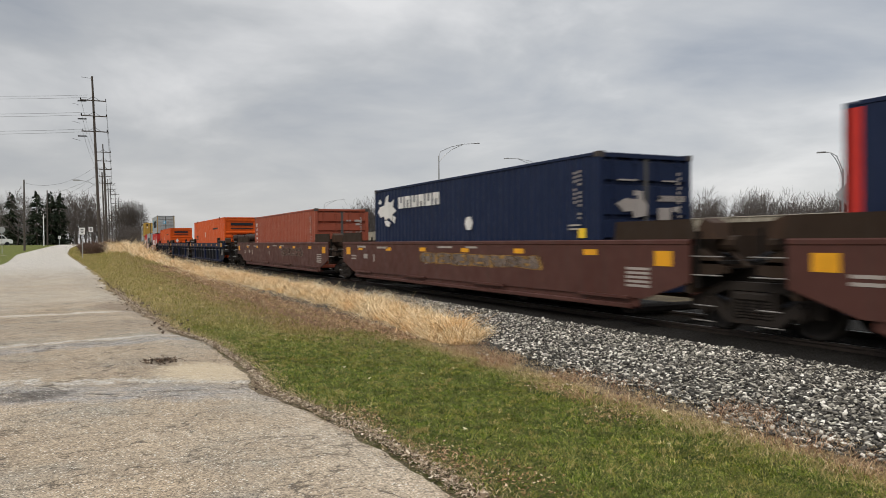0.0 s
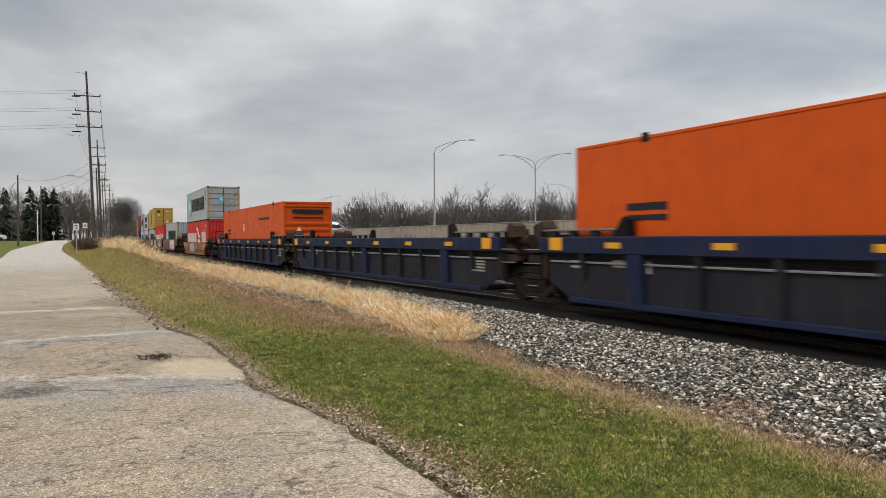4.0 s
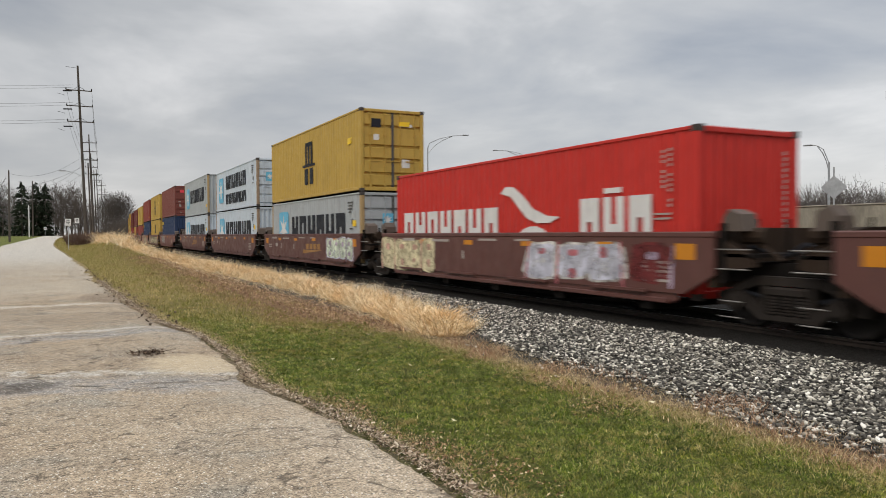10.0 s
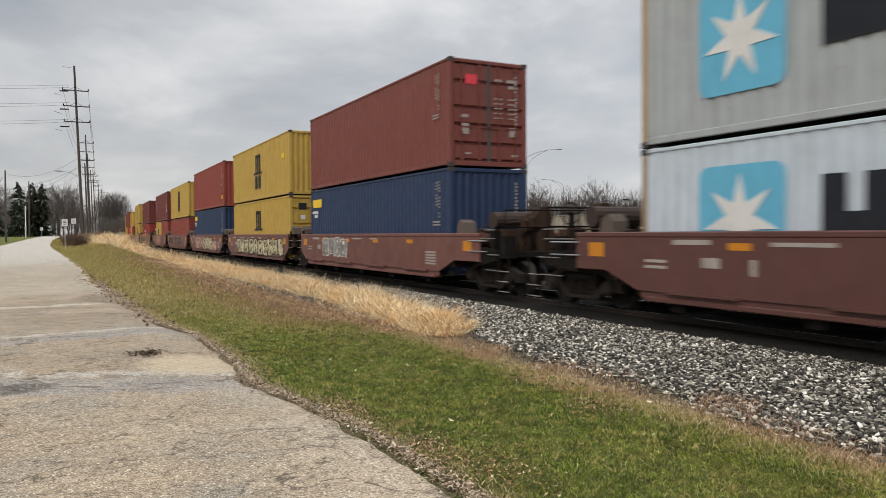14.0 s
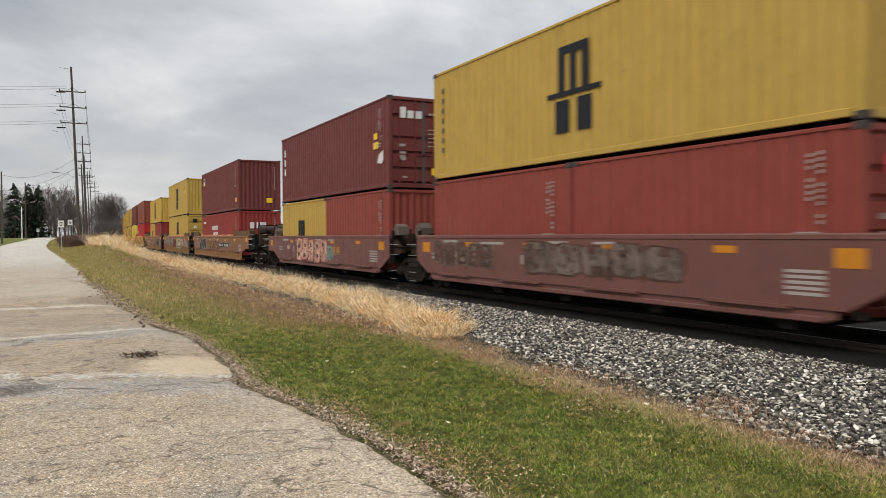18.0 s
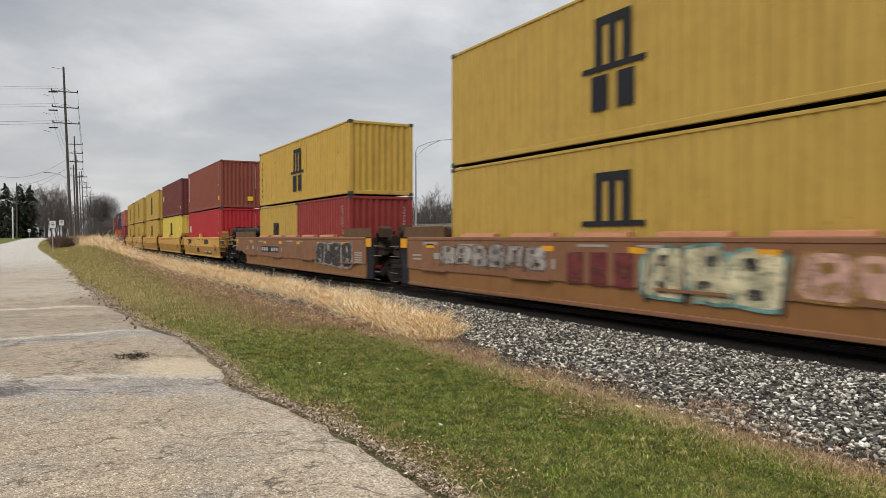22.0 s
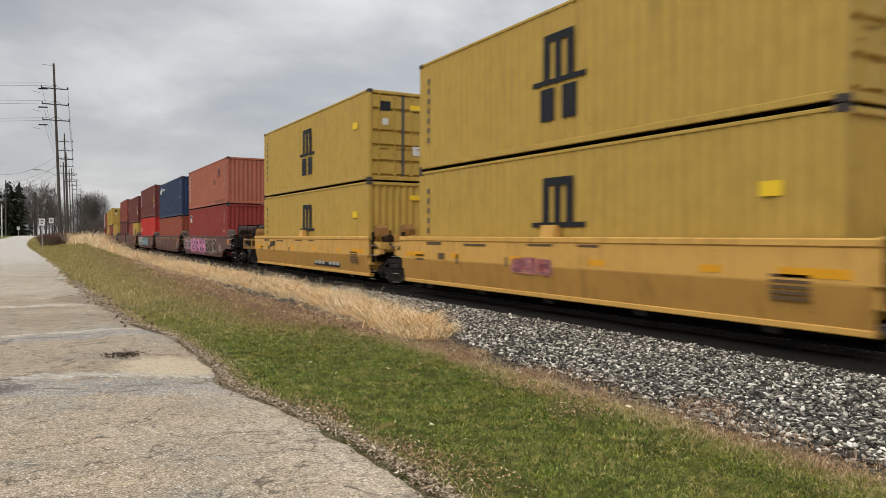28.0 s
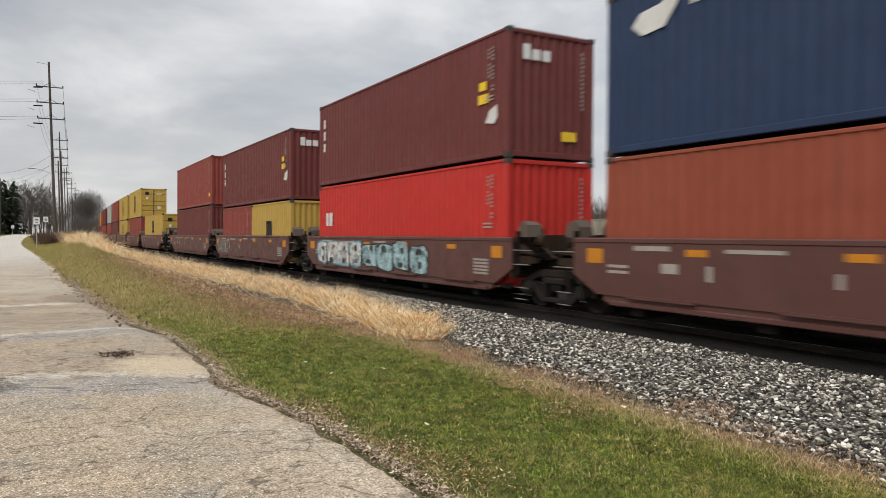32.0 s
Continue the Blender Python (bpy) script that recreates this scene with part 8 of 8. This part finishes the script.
# ---- poles, wires, signs ----
def on_land(az, d, lift=0.0):
    x, y = d * math.sin(radians(az)), d * math.cos(radians(az))
    return x, y, float(height(x, y)) + lift


def wire(a, b, sag, name="wire", r=0.014, n=14, label="thin dark overhead wire between the poles"):
    g = Geo()
    a, b = Vector(a), Vector(b)
    pts = [a.lerp(b, k / n) - Vector((0, 0, sag * 4 * (k / n) * (1 - k / n))) for k in range(n + 1)]
    side = (b - a).cross(Vector((0, 0, 1))).normalized()
    for p in pts:
        g.v += [tuple(p + side * r), tuple(p + Vector((0, 0, r))), tuple(p - side * r), tuple(p - Vector((0, 0, r)))]
    for k in range(n):
        g.f += [(4 * k + i, 4 * k + (i + 1) % 4, 4 * k + 4 + (i + 1) % 4, 4 * k + 4 + i) for i in range(4)]
    return tagged(new(name, g.mesh(name, WIRE)), label, "wire", "overhead wires")


def utility_pole(tall, arms, label, lean=(0.0, 0.0), lamp=False, arm_w=2.5, girth=0.145):
    ob = thing("utility_pole", label, "utility pole", "utility poles")
    tip = (lean[0], lean[1], tall)
    part("pole", Geo().tube((0, 0, -0.6), tip, girth, girth * 0.6, 10), POLE_WOOD, ob)
    ends = []
    for z in arms:
        f = z / tall
        cx, cy = lean[0] * f, lean[1] * f
        arm = part("crossarm", Geo().box(cx - arm_w / 2, cx + arm_w / 2, cy - 0.22, cy - 0.10, z - 0.06, z + 0.06, 0.01), POLE_WOOD, ob)
        for s in (-1, 1):
            part("brace", Geo().tube((cx + s * arm_w * 0.26, cy - 0.17, z), (cx, cy - 0.17, z + 0.5), 0.022, n=5), STEEL_DARK, ob)
            for k in (0.48, ):
                x = cx + s * arm_w * k
                part("insulator", Geo().tube((x, cy - 0.16, z + 0.06), (x, cy - 0.16, z + 0.30), 0.06, 0.04, 8).tube((x, cy - 0.16, z + 0.14), (x, cy - 0.16, z + 0.18), 0.085, 0.085, 8), STEEL_DARK, arm)
            ends.append((cx + s * arm_w * 0.48, cy - 0.16, z + 0.28))
    if lamp:
        z = 8.15
        f = z / tall
        g = Geo()
        pts = [Vector((lean[0] * f, -0.1, z)), Vector((lean[0] * f - 0.9, -0.15, z + 0.52)), Vector((lean[0] * f - 2.0, -0.2, z + 0.76))]
        for k in range(2):
            g.tube(pts[k], pts[k + 1], 0.035, n=7)
        part("lamp_arm", g, GALV, ob)
        part("lamp_head", Geo().box(lean[0] * f - 2.75, lean[0] * f - 1.97, -0.36, -0.04, z + 0.68, z + 0.86, 0.06), GALV, ob)
    return ob, ends


def place_poles():
    line = []
    specs = [   # bearing, distance, height, arm heights below the tip, lean, lamp
        (1.50, 104, 22.1, (3.1, 5.05, 7.0), (-0.72, 0), True),
        (1.92, 150, 18.5, (1.5, 3.1, 4.6), (-0.5, 0), False),
        (1.98, 190, 19.0, (1.6, 3.2, 4.8), (-0.5, 0), False),
        (2.12, 212, 17.0, (1.6, 3.2), (-0.4, 0), False),
        (2.28, 235, 19.0, (1.6, 3.2, 4.8), (-0.5, 0), False),
        (2.55, 285, 19.0, (1.6, 3.2, 4.8), (-0.4, 0), False),
        (2.75, 340, 19.5, (1.6, 3.2, 4.8), (-0.4, 0), False)]
    for az, d, tall, arms, lean, lamp in specs:
        x, y, z = on_land(az, d)
        ob, ends = utility_pole(tall, [tall - a for a in arms], "tall weathered wooden utility pole with crossarms", lean, lamp, 3.0 if lamp else 2.6, 0.2 if lamp else 0.16)
        ob.matrix_basis = pose(x, y, z)
        line.append([(x + a, y + b, z + c) for a, b, c in ends])
        if lamp:
            part("pole_cap_bracket", Geo().tube((lean[0] - 1.3, 0, tall - 0.2), (lean[0], 0, tall - 0.3), 0.02, n=5), STEEL_DARK, ob)
            for k, zz in enumerate((18.4, 16.15, 14.0)):
                part("dead_end", Geo().tube((-2.4, -0.4, zz + 0.4), (-1.4, -0.4, zz + 0.44), 0.085, 0.07, 6).tube((-3.0, -0.4, zz + 0.07), (-2.2, -0.4, zz - 0.14), 0.02, n=5), STEEL_DARK, ob)
    for a, b in zip(line, line[1:]):
        for p, q in zip(a, b):
            wire(p, q, 0.7)
    # a shorter pole between the first two
    x, y, z = on_land(1.80, 118)
    ob, _ = utility_pole(11.0, (), "shorter bare wooden pole beside the line", (-0.3, 0), False)
    ob.matrix_basis = pose(x, y, z)
    # wires that turn off to the left at the first pole
    x, y, z = on_land(1.50, 104)
    for zz in (19.6, 17.45, 15.35):
        for k in (0, 1):
            wire((x - 1.3, y - 0.4 - k * 0.7, z + zz - 0.43 * k), (x - 66, y + 9, z + zz + 2.3 - 0.43 * k), 2.0, label="overhead wire turning off over the road")
    # two small poles on the lawn, joined to the first by low wires
    small = []
    for az, d, tall, mt in ((-3.15, 112, 9.3, 1), (-1.78, 150, 9.8, 1), (-4.75, 140, 8.5, 1)):
        px, py, pz = on_land(az, d)
        ob, _ = utility_pole(tall, (), "slender wooden pole on the lawn", (0.05, 0), False, girth=0.14)
        ob.matrix_basis = pose(px, py, pz)
        small.append((px, py, pz + tall))
    for zz, k in ((10.8, 0), (9.8, 1), (8.7, 1), (9.5, 2)):
        p = small[k]
        wire((x - 0.3, y, z + zz), (p[0], p[1], p[2] - 0.4 - (10.8 - zz) * 0.2), 1.2, label="low service wire over the road")
    px, py, pz = on_land(-2.0, 146)
    ob = thing("post", "slim white post on the lawn", "post", at=pose(px, py, pz))
    part("shaft", Geo().tube((0, 0, -0.3), (0, 0, 5.4), 0.10, 0.08, 8), WHITE, ob)
    part("meter_box", Geo().box(-0.16, 0.16, -0.22, -0.08, 1.2, 1.75, 0.02), GALV, ob)


place_poles()


def road_sign(az, d, tall, w, h, label, shape="plate", face=WHITE, rz=0.0):
    x, y, z = on_land(az, d)
    ob = thing("road_sign", label, "road sign", at=pose(x, y, z, 0, 0, rz))
    part("post", Geo().box(-0.035, 0.035, -0.02, 0.02, -0.4, tall, 0.008), GALV, ob)
    if shape == "plate":
        p = part("plate", Geo().box(-w / 2, w / 2, -0.045, -0.022, tall - h, tall, 0.004), face, ob)
        for k, (a, b) in enumerate(((0.28, 0.5), (0.5, 0.62), (0.72, 0.42))):
            part("bar", Geo().box(-w * b / 2, w * b / 2, -0.052, -0.046, tall - h * a - 0.025, tall - h * a + 0.025), BLACK_MARK, p)
    else:
        n, r = (8, w / 2) if shape == "octagon" else (4, w / 2)
        off = math.pi / 8 if n == 8 else 0
        ring = [(r * math.cos(off + 2 * math.pi * k / n), tall - r + r * math.sin(off + 2 * math.pi * k / n)) for k in range(n)]
        part("plate", Geo().slab(ring, 1, -0.045, -0.022), face, ob)
    return ob


road_sign(0.35, 80, 2.92, 0.52, 0.66, "white rectangular road sign on a steel post")
road_sign(0.90, 98, 3.05, 0.50, 0.60, "white road sign beside the utility pole")
road_sign(-4.45, 100, 3.1, 0.75, 0.75, "grey back of an octagonal road sign", "octagon", GALV)
road_sign(-1.05, 155, 1.7, 0.45, 0.55, "small white sign at the road's end")

# the diamond sign on the highway wall, seen from behind
ob = thing("road_sign", "grey back of a diamond road sign above the wall", "road sign", at=pose(36.0, 25.3, 2.6, 0, 0, -50))
part("post", Geo().box(-0.04, 0.04, -0.02, 0.02, -1.3, 2.3, 0.008), GALV, ob)
part("plate", Geo().slab([(0.62, 1.25), (0, 1.87), (-0.62, 1.25), (0, 0.63)], 1, -0.045, -0.022), GALV, ob)


# ---- the highway beyond the line ----
def highway():
    wall = thing("highway_wall", "weathered beige concrete wall of jointed panels", "concrete wall", kind="structure")
    panel = Geo().box(-0.15, 0.15, -1.985, 1.985, -1.3, 1.73, 0.03).mesh("panel", CONCRETE)
    cap = Geo().box(-0.20, 0.20, -1.98, 1.98, 1.73, 1.80, 0.02).mesh("cap", CONCRETE)
    rnd = random.Random(9)
    for i in range(62):
        y = -26 + i * 4.0
        x = 35.0 + BEND_K * max(y - 60, 0) ** 2
        p = part("panel", panel, None, wall)
        p.matrix_basis = pose(x + rnd.uniform(-0.01, 0.01), y, 1.10)
        c = part("cap", cap, None, p)
    road = Geo()
    ys = [-560, -200, -60, 0, 60] + [60 + 15 * k for k in range(1, 20)]
    for y in ys:
        off = BEND_K * max(y - 60, 0) ** 2
        road.v += [(35.25 + off, y, 1.0), (35.25 + off, y, 1.45), (58.0 + off, y, 1.45), (58.0 + off, y, 1.0)]
    road.f += [(4 * i + k, 4 * i + k + 1, 4 * i + k + 5, 4 * i + k + 4) for i in range(len(ys) - 1) for k in range(3)]
    tagged(new("highway_deck", road.mesh("highway_deck", plain_mat("highway_asphalt", (0.075, 0.073, 0.070), 0.9, 2, 0.25))), "grey asphalt highway behind the wall", "road", kind="structure")


highway()


def street_lamp(tall, arm, label, double=False):
    ob = thing("street_lamp", label, "street lamp", "highway lamps")
    part("pole", Geo().tube((0, 0, -0.3), (0, 0, tall - 1.6), 0.13, 0.09, 10), GALV, ob)
    for s in ((-1, 1) if double else (1,)):
        g = Geo()
        up = [Vector((0, 0, tall - 1.7)), Vector((s * 0.25, 0, tall - 1.0)), Vector((s * arm * 0.35, 0, tall - 0.42)), Vector((s * arm * 0.7, 0, tall - 0.08)), Vector((s * arm, 0, tall))]
        dn = [Vector((0, 0, tall - 2.4)), Vector((s * arm * 0.2, 0, tall - 1.35)), Vector((s * arm * 0.4, 0, tall - 0.72)), Vector((s * arm * 0.7, 0, tall - 0.12))]
        for ps in (up, dn):
            for a, b in zip(ps, ps[1:]):
                g.tube(a, b, 0.045, n=6)
        part("arm", g, GALV, ob)
        x0, x1 = sorted((s * arm, s * (arm + 0.75)))
        part("lamp_head", Geo().box(x0, x1, -0.17, 0.17, tall - 0.07, tall + 0.09, 0.05), GALV, ob)
    return ob


def lamps():
    # bearing, distance, tip height over the eye, arm, turn, double
    for az, d, over, arm, rz, dbl in ((26.0, 97, 12.7, 4.6, -26, False), (33.75, 108, 11.9, 4.4, -34, True), (54.6, 76, 7.8, 1.35, 126, False), (17.2, 214, 12.0, 5.2, -17, False), (35.4, 240, 11.8, 5.2, 145, False), (36.6, 150, 10.5, 3.6, 144, False)):
        x, y, z = on_land(az, d)
        ob = street_lamp(EYE[2] + over - z, arm, "tall galvanised highway lamp with two arms" if dbl else "tall galvanised highway lamp with a curved arm", dbl)
        ob.matrix_basis = pose(x, y, z, 0, 0, rz)


lamps()


def gantry():
    """The sign bridge over the highway, far off."""
    ob = thing("sign_gantry", "steel truss sign gantry over the highway", "sign gantry", at=pose(*on_land(17.6, 205)[:2], 1.2, 0, 0, -17))
    for x in (-7.2, 7.2):
        part("column", Geo().tube((x, 0, 0), (x, 0, 9.0 if x < 0 else 6.6), 0.26, n=10), GALV, ob)
    for z in (5.0, 6.4):
        part("chord", Geo().tube((-7.2, 0, z), (7.2, 0, z), 0.10, n=6), GALV, ob)
    for k in range(12):
        a = -7.2 + k * 1.2
        part("web", Geo().tube((a, 0, 5.0 if k % 2 else 6.4), (a + 1.2, 0, 6.4 if k % 2 else 5.0), 0.05, n=5), GALV, ob)
    part("sign_back", Geo().box(1.0, 6.4, 0.15, 0.22, 4.3, 6.9, 0.02), GALV, ob)


gantry()


# ---- the lawn at the road's end ----
def pickup():
    x, y, z = on_land(-4.35, 172)
    ob = thing("van", "white van parked on the lawn drive", "van", at=pose(x - 1.2, y, z, 0, 0, 8))
    white = paint("white_van_paint", (0.75, 0.75, 0.74), 0.35, 0.05, 0.1, 0.0)
    body = Geo().slab([(-2.6, 0.35), (2.7, 0.35), (2.75, 0.95), (2.55, 1.15), (1.75, 1.25), (1.05, 2.05), (-2.55, 2.1), (-2.65, 1.0)], 1, -0.95, 0.95)
    part("body", body, white, ob)
    dark = paint("tinted_glass", (0.02, 0.024, 0.03), 0.15, 0.0, 0.0, 0.0)
    part("window", Geo().slab([(0.35, 1.3), (1.55, 1.3), (1.0, 1.92), (0.35, 1.92)], 1, -0.965, -0.955), dark, ob)
    for wx in (-1.7, 1.75):
        for s in (-0.93, 0.93):
            wheel = Geo().tube((wx, s - 0.1, 0.36), (wx, s + 0.1, 0.36), 0.36, n=16)
            part("wheel", wheel, BLACK_MARK, ob)
    part("bumper", Geo().box(2.70, 2.85, -0.9, 0.9, 0.40, 0.62, 0.03), STEEL_DARK, ob)


pickup()


def house(az, d, w, label, rz):
    x, y, z = on_land(az, d)
    ob = thing("house", label, "house", at=pose(x, y, z - 0.1, 0, 0, rz))
    siding = plain_mat("grey_siding", (0.30, 0.29, 0.27), 0.8, 2, 0.12, 0.2)
    part("wall", Geo().box(-w / 2, w / 2, -3.5, 3.5, 0, 2.7), siding, ob)
    part("roof", Geo().slab([(-4.0, 2.62), (4.0, 2.62), (0.0, 4.6)], 0, -w / 2 - 0.4, w / 2 + 0.4), plain_mat("dark_shingle", (0.07, 0.062, 0.058), 0.9, 3, 0.25), ob)
    glass = paint("tinted_glass", (0.02, 0.024, 0.03), 0.15, 0.0, 0.0, 0.0)
    for k in (-0.3, 0.05, 0.32):
        wn = part("window", Geo().box(k * w - 0.55, k * w + 0.55, -3.55, -3.49, 1.0, 2.1), WHITE, ob)
        part("pane", Geo().box(k * w - 0.46, k * w + 0.46, -3.57, -3.551, 1.08, 2.02), glass, wn)


house(-3.75, 196, 9.0, "low grey house behind the conifers", 4)
walk_mat = plain_mat("pale_concrete_path", (0.46, 0.43, 0.38), 0.9, 2, 0.12)
band("garden_path", "pale concrete path across the lawn", [(-16.0, 118), (-8.3, 117)], 1.6, walk_mat, 0.02, 8.0)
band("garden_path", "pale concrete path across the lawn", [(-16.0, 92), (-6.6, 91)], 1.8, walk_mat, 0.02, 8.5)


# ---- traffic on the highway ----
TRAFFIC = []     # thing, lane, place at the start, speed


def lorry_wheels(ob, spots):
    tyre = shared("lorry_tyre", lambda: Geo().tube((-0.14, 0, 0.5), (0.14, 0, 0.5), 0.5, n=18), BLACK_MARK)
    for x, y in spots:
        w = part("wheel", tyre, parent=ob)
        w.matrix_basis = pose(x, y, 0)


def lorry_cab(ob, y, e, coat):
    """A bonneted tractor; e: the way it faces along y."""
    glass = paint("tinted_glass", (0.02, 0.024, 0.03), 0.15, 0.0, 0.0, 0.0)
    part("cab", Geo().slab([(y, 0.6), (y, 3.0), (y + e * 0.5, 3.25), (y + e * 2.1, 2.75), (y + e * 2.5, 1.95), (y + e * 4.0, 1.75), (y + e * 4.2, 0.6)], 0, -1.15, 1.15), coat, ob)
    part("windscreen", Geo().slab([(y + e * 2.16, 2.62), (y + e * 2.47, 2.0), (y + e * 2.53, 2.02), (y + e * 2.22, 2.66)], 0, -1.0, 1.0), glass, ob)
    for s in (-1, 1):
        part("side_window", Geo().slab([(y + e * 1.2, 2.0), (y + e * 1.2, 2.65), (y + e * 1.95, 2.6), (y + e * 2.2, 2.0)], 0, *sorted((s * 1.15, s * 1.158))), glass, ob)
        part("exhaust_stack", Geo().tube((s * 1.0, y - e * 0.15, 1.0), (s * 1.0, y - e * 0.15, 3.4), 0.07, n=8), GALV, ob)


def traffic():
    coat = paint("white_lorry_paint", (0.72, 0.72, 0.71), 0.4, 0.05, 0.15, 0.0)
    ob = thing("box_truck", "truck with a grey box body on the highway", "truck")
    grey = paint("grey_trailer_skin", (0.42, 0.43, 0.45), 0.45, 0.2, 0.2, 0.1)
    part("box_body", Geo().box(-1.28, 1.28, -7.8, 0.0, 0.95, 3.42, 0.03), grey, ob)
    part("roof_rail", Geo().box(-1.30, 1.30, -7.82, 0.02, 3.42, 3.52, 0.02), STEEL_DARK, ob)
    part("bottom_rail", Geo().box(-1.30, 1.30, -7.82, 0.02, 0.84, 0.95, 0.02), RUSTY, ob)
    for k in range(3):
        part("marker_lamp", Geo().box(-1.325, -1.30, -1.0 - 3.0 * k, -0.8 - 3.0 * k, 1.0, 1.08), paint("red_reflector", (0.6, 0.03, 0.02), 0.4), ob)
    part("chassis", Geo().box(-0.45, 0.45, -8.2, -0.2, 0.62, 0.84, 0.02), STEEL_DARK, ob)
    lorry_cab(ob, -8.1, -1, coat)
    lorry_wheels(ob, [(s * 1.0, y) for s in (-1, 1) for y in (-1.7, -11.2)])
    TRAFFIC.append((ob, 44.0, 37.8 + 24.0 * 8.5, -24.0))
    ob = thing("tank_truck", "white tank truck driving along the highway", "truck")
    tank = Geo().tube((0, 0, 2.25), (0, 10.4, 2.15), 1.08, n=20).tube((0, -0.25, 2.25), (0, 0, 2.25), 0.75, 1.08, n=20).tube((0, 10.4, 2.15), (0, 10.65, 2.15), 1.08, 0.75, n=20)
    part("tank", tank, coat, ob)
    part("walkway", Geo().box(-0.3, 0.3, 0.8, 9.8, 3.28, 3.36, 0.01), GALV, ob)
    for y in (2.6, 5.2, 7.8):
        part("tank_band", Geo().tube((0, y - 0.05, 2.2), (0, y + 0.05, 2.2), 1.11, n=20), GALV, ob)
        part("manhole", Geo().tube((0, y, 3.3), (0, y, 3.46), 0.28, n=12), GALV, ob)
    part("chassis", Geo().box(-0.45, 0.45, 0.3, 11.0, 0.95, 1.2, 0.02), STEEL_DARK, ob)
    lorry_cab(ob, 11.2, 1, coat)
    lorry_wheels(ob, [(s * 1.0, y) for s in (-1, 1) for y in (0.9, 2.2, 10.2, 11.4, 14.3)])
    TRAFFIC.append((ob, 52.0, 34.8 - 17.4 * 14.4, 17.4))


traffic()


def motions():
    """The whole train rolls by at its own pace, each thing following the line."""
    times = [2.0 * i for i in range(17)]
    for ob, place, z in MOVERS:
        rows = []
        for t in times:
            y = place - run(t)
            x, turn = track(y)
            rows.append((t, pose(x, y, z, 0, 0, turn)))
        walk(ob, rows)
    for ob, lane, start, speed in TRAFFIC:
        rows = []
        for t in times:
            y = start + speed * t
            d = max(y - 60.0, 0.0)
            rows.append((t, pose(lane + BEND_K * d * d, y, 1.45, 0, 0, -math.degrees(math.atan(2 * BEND_K * d)))))
        walk(ob, rows)


motions()
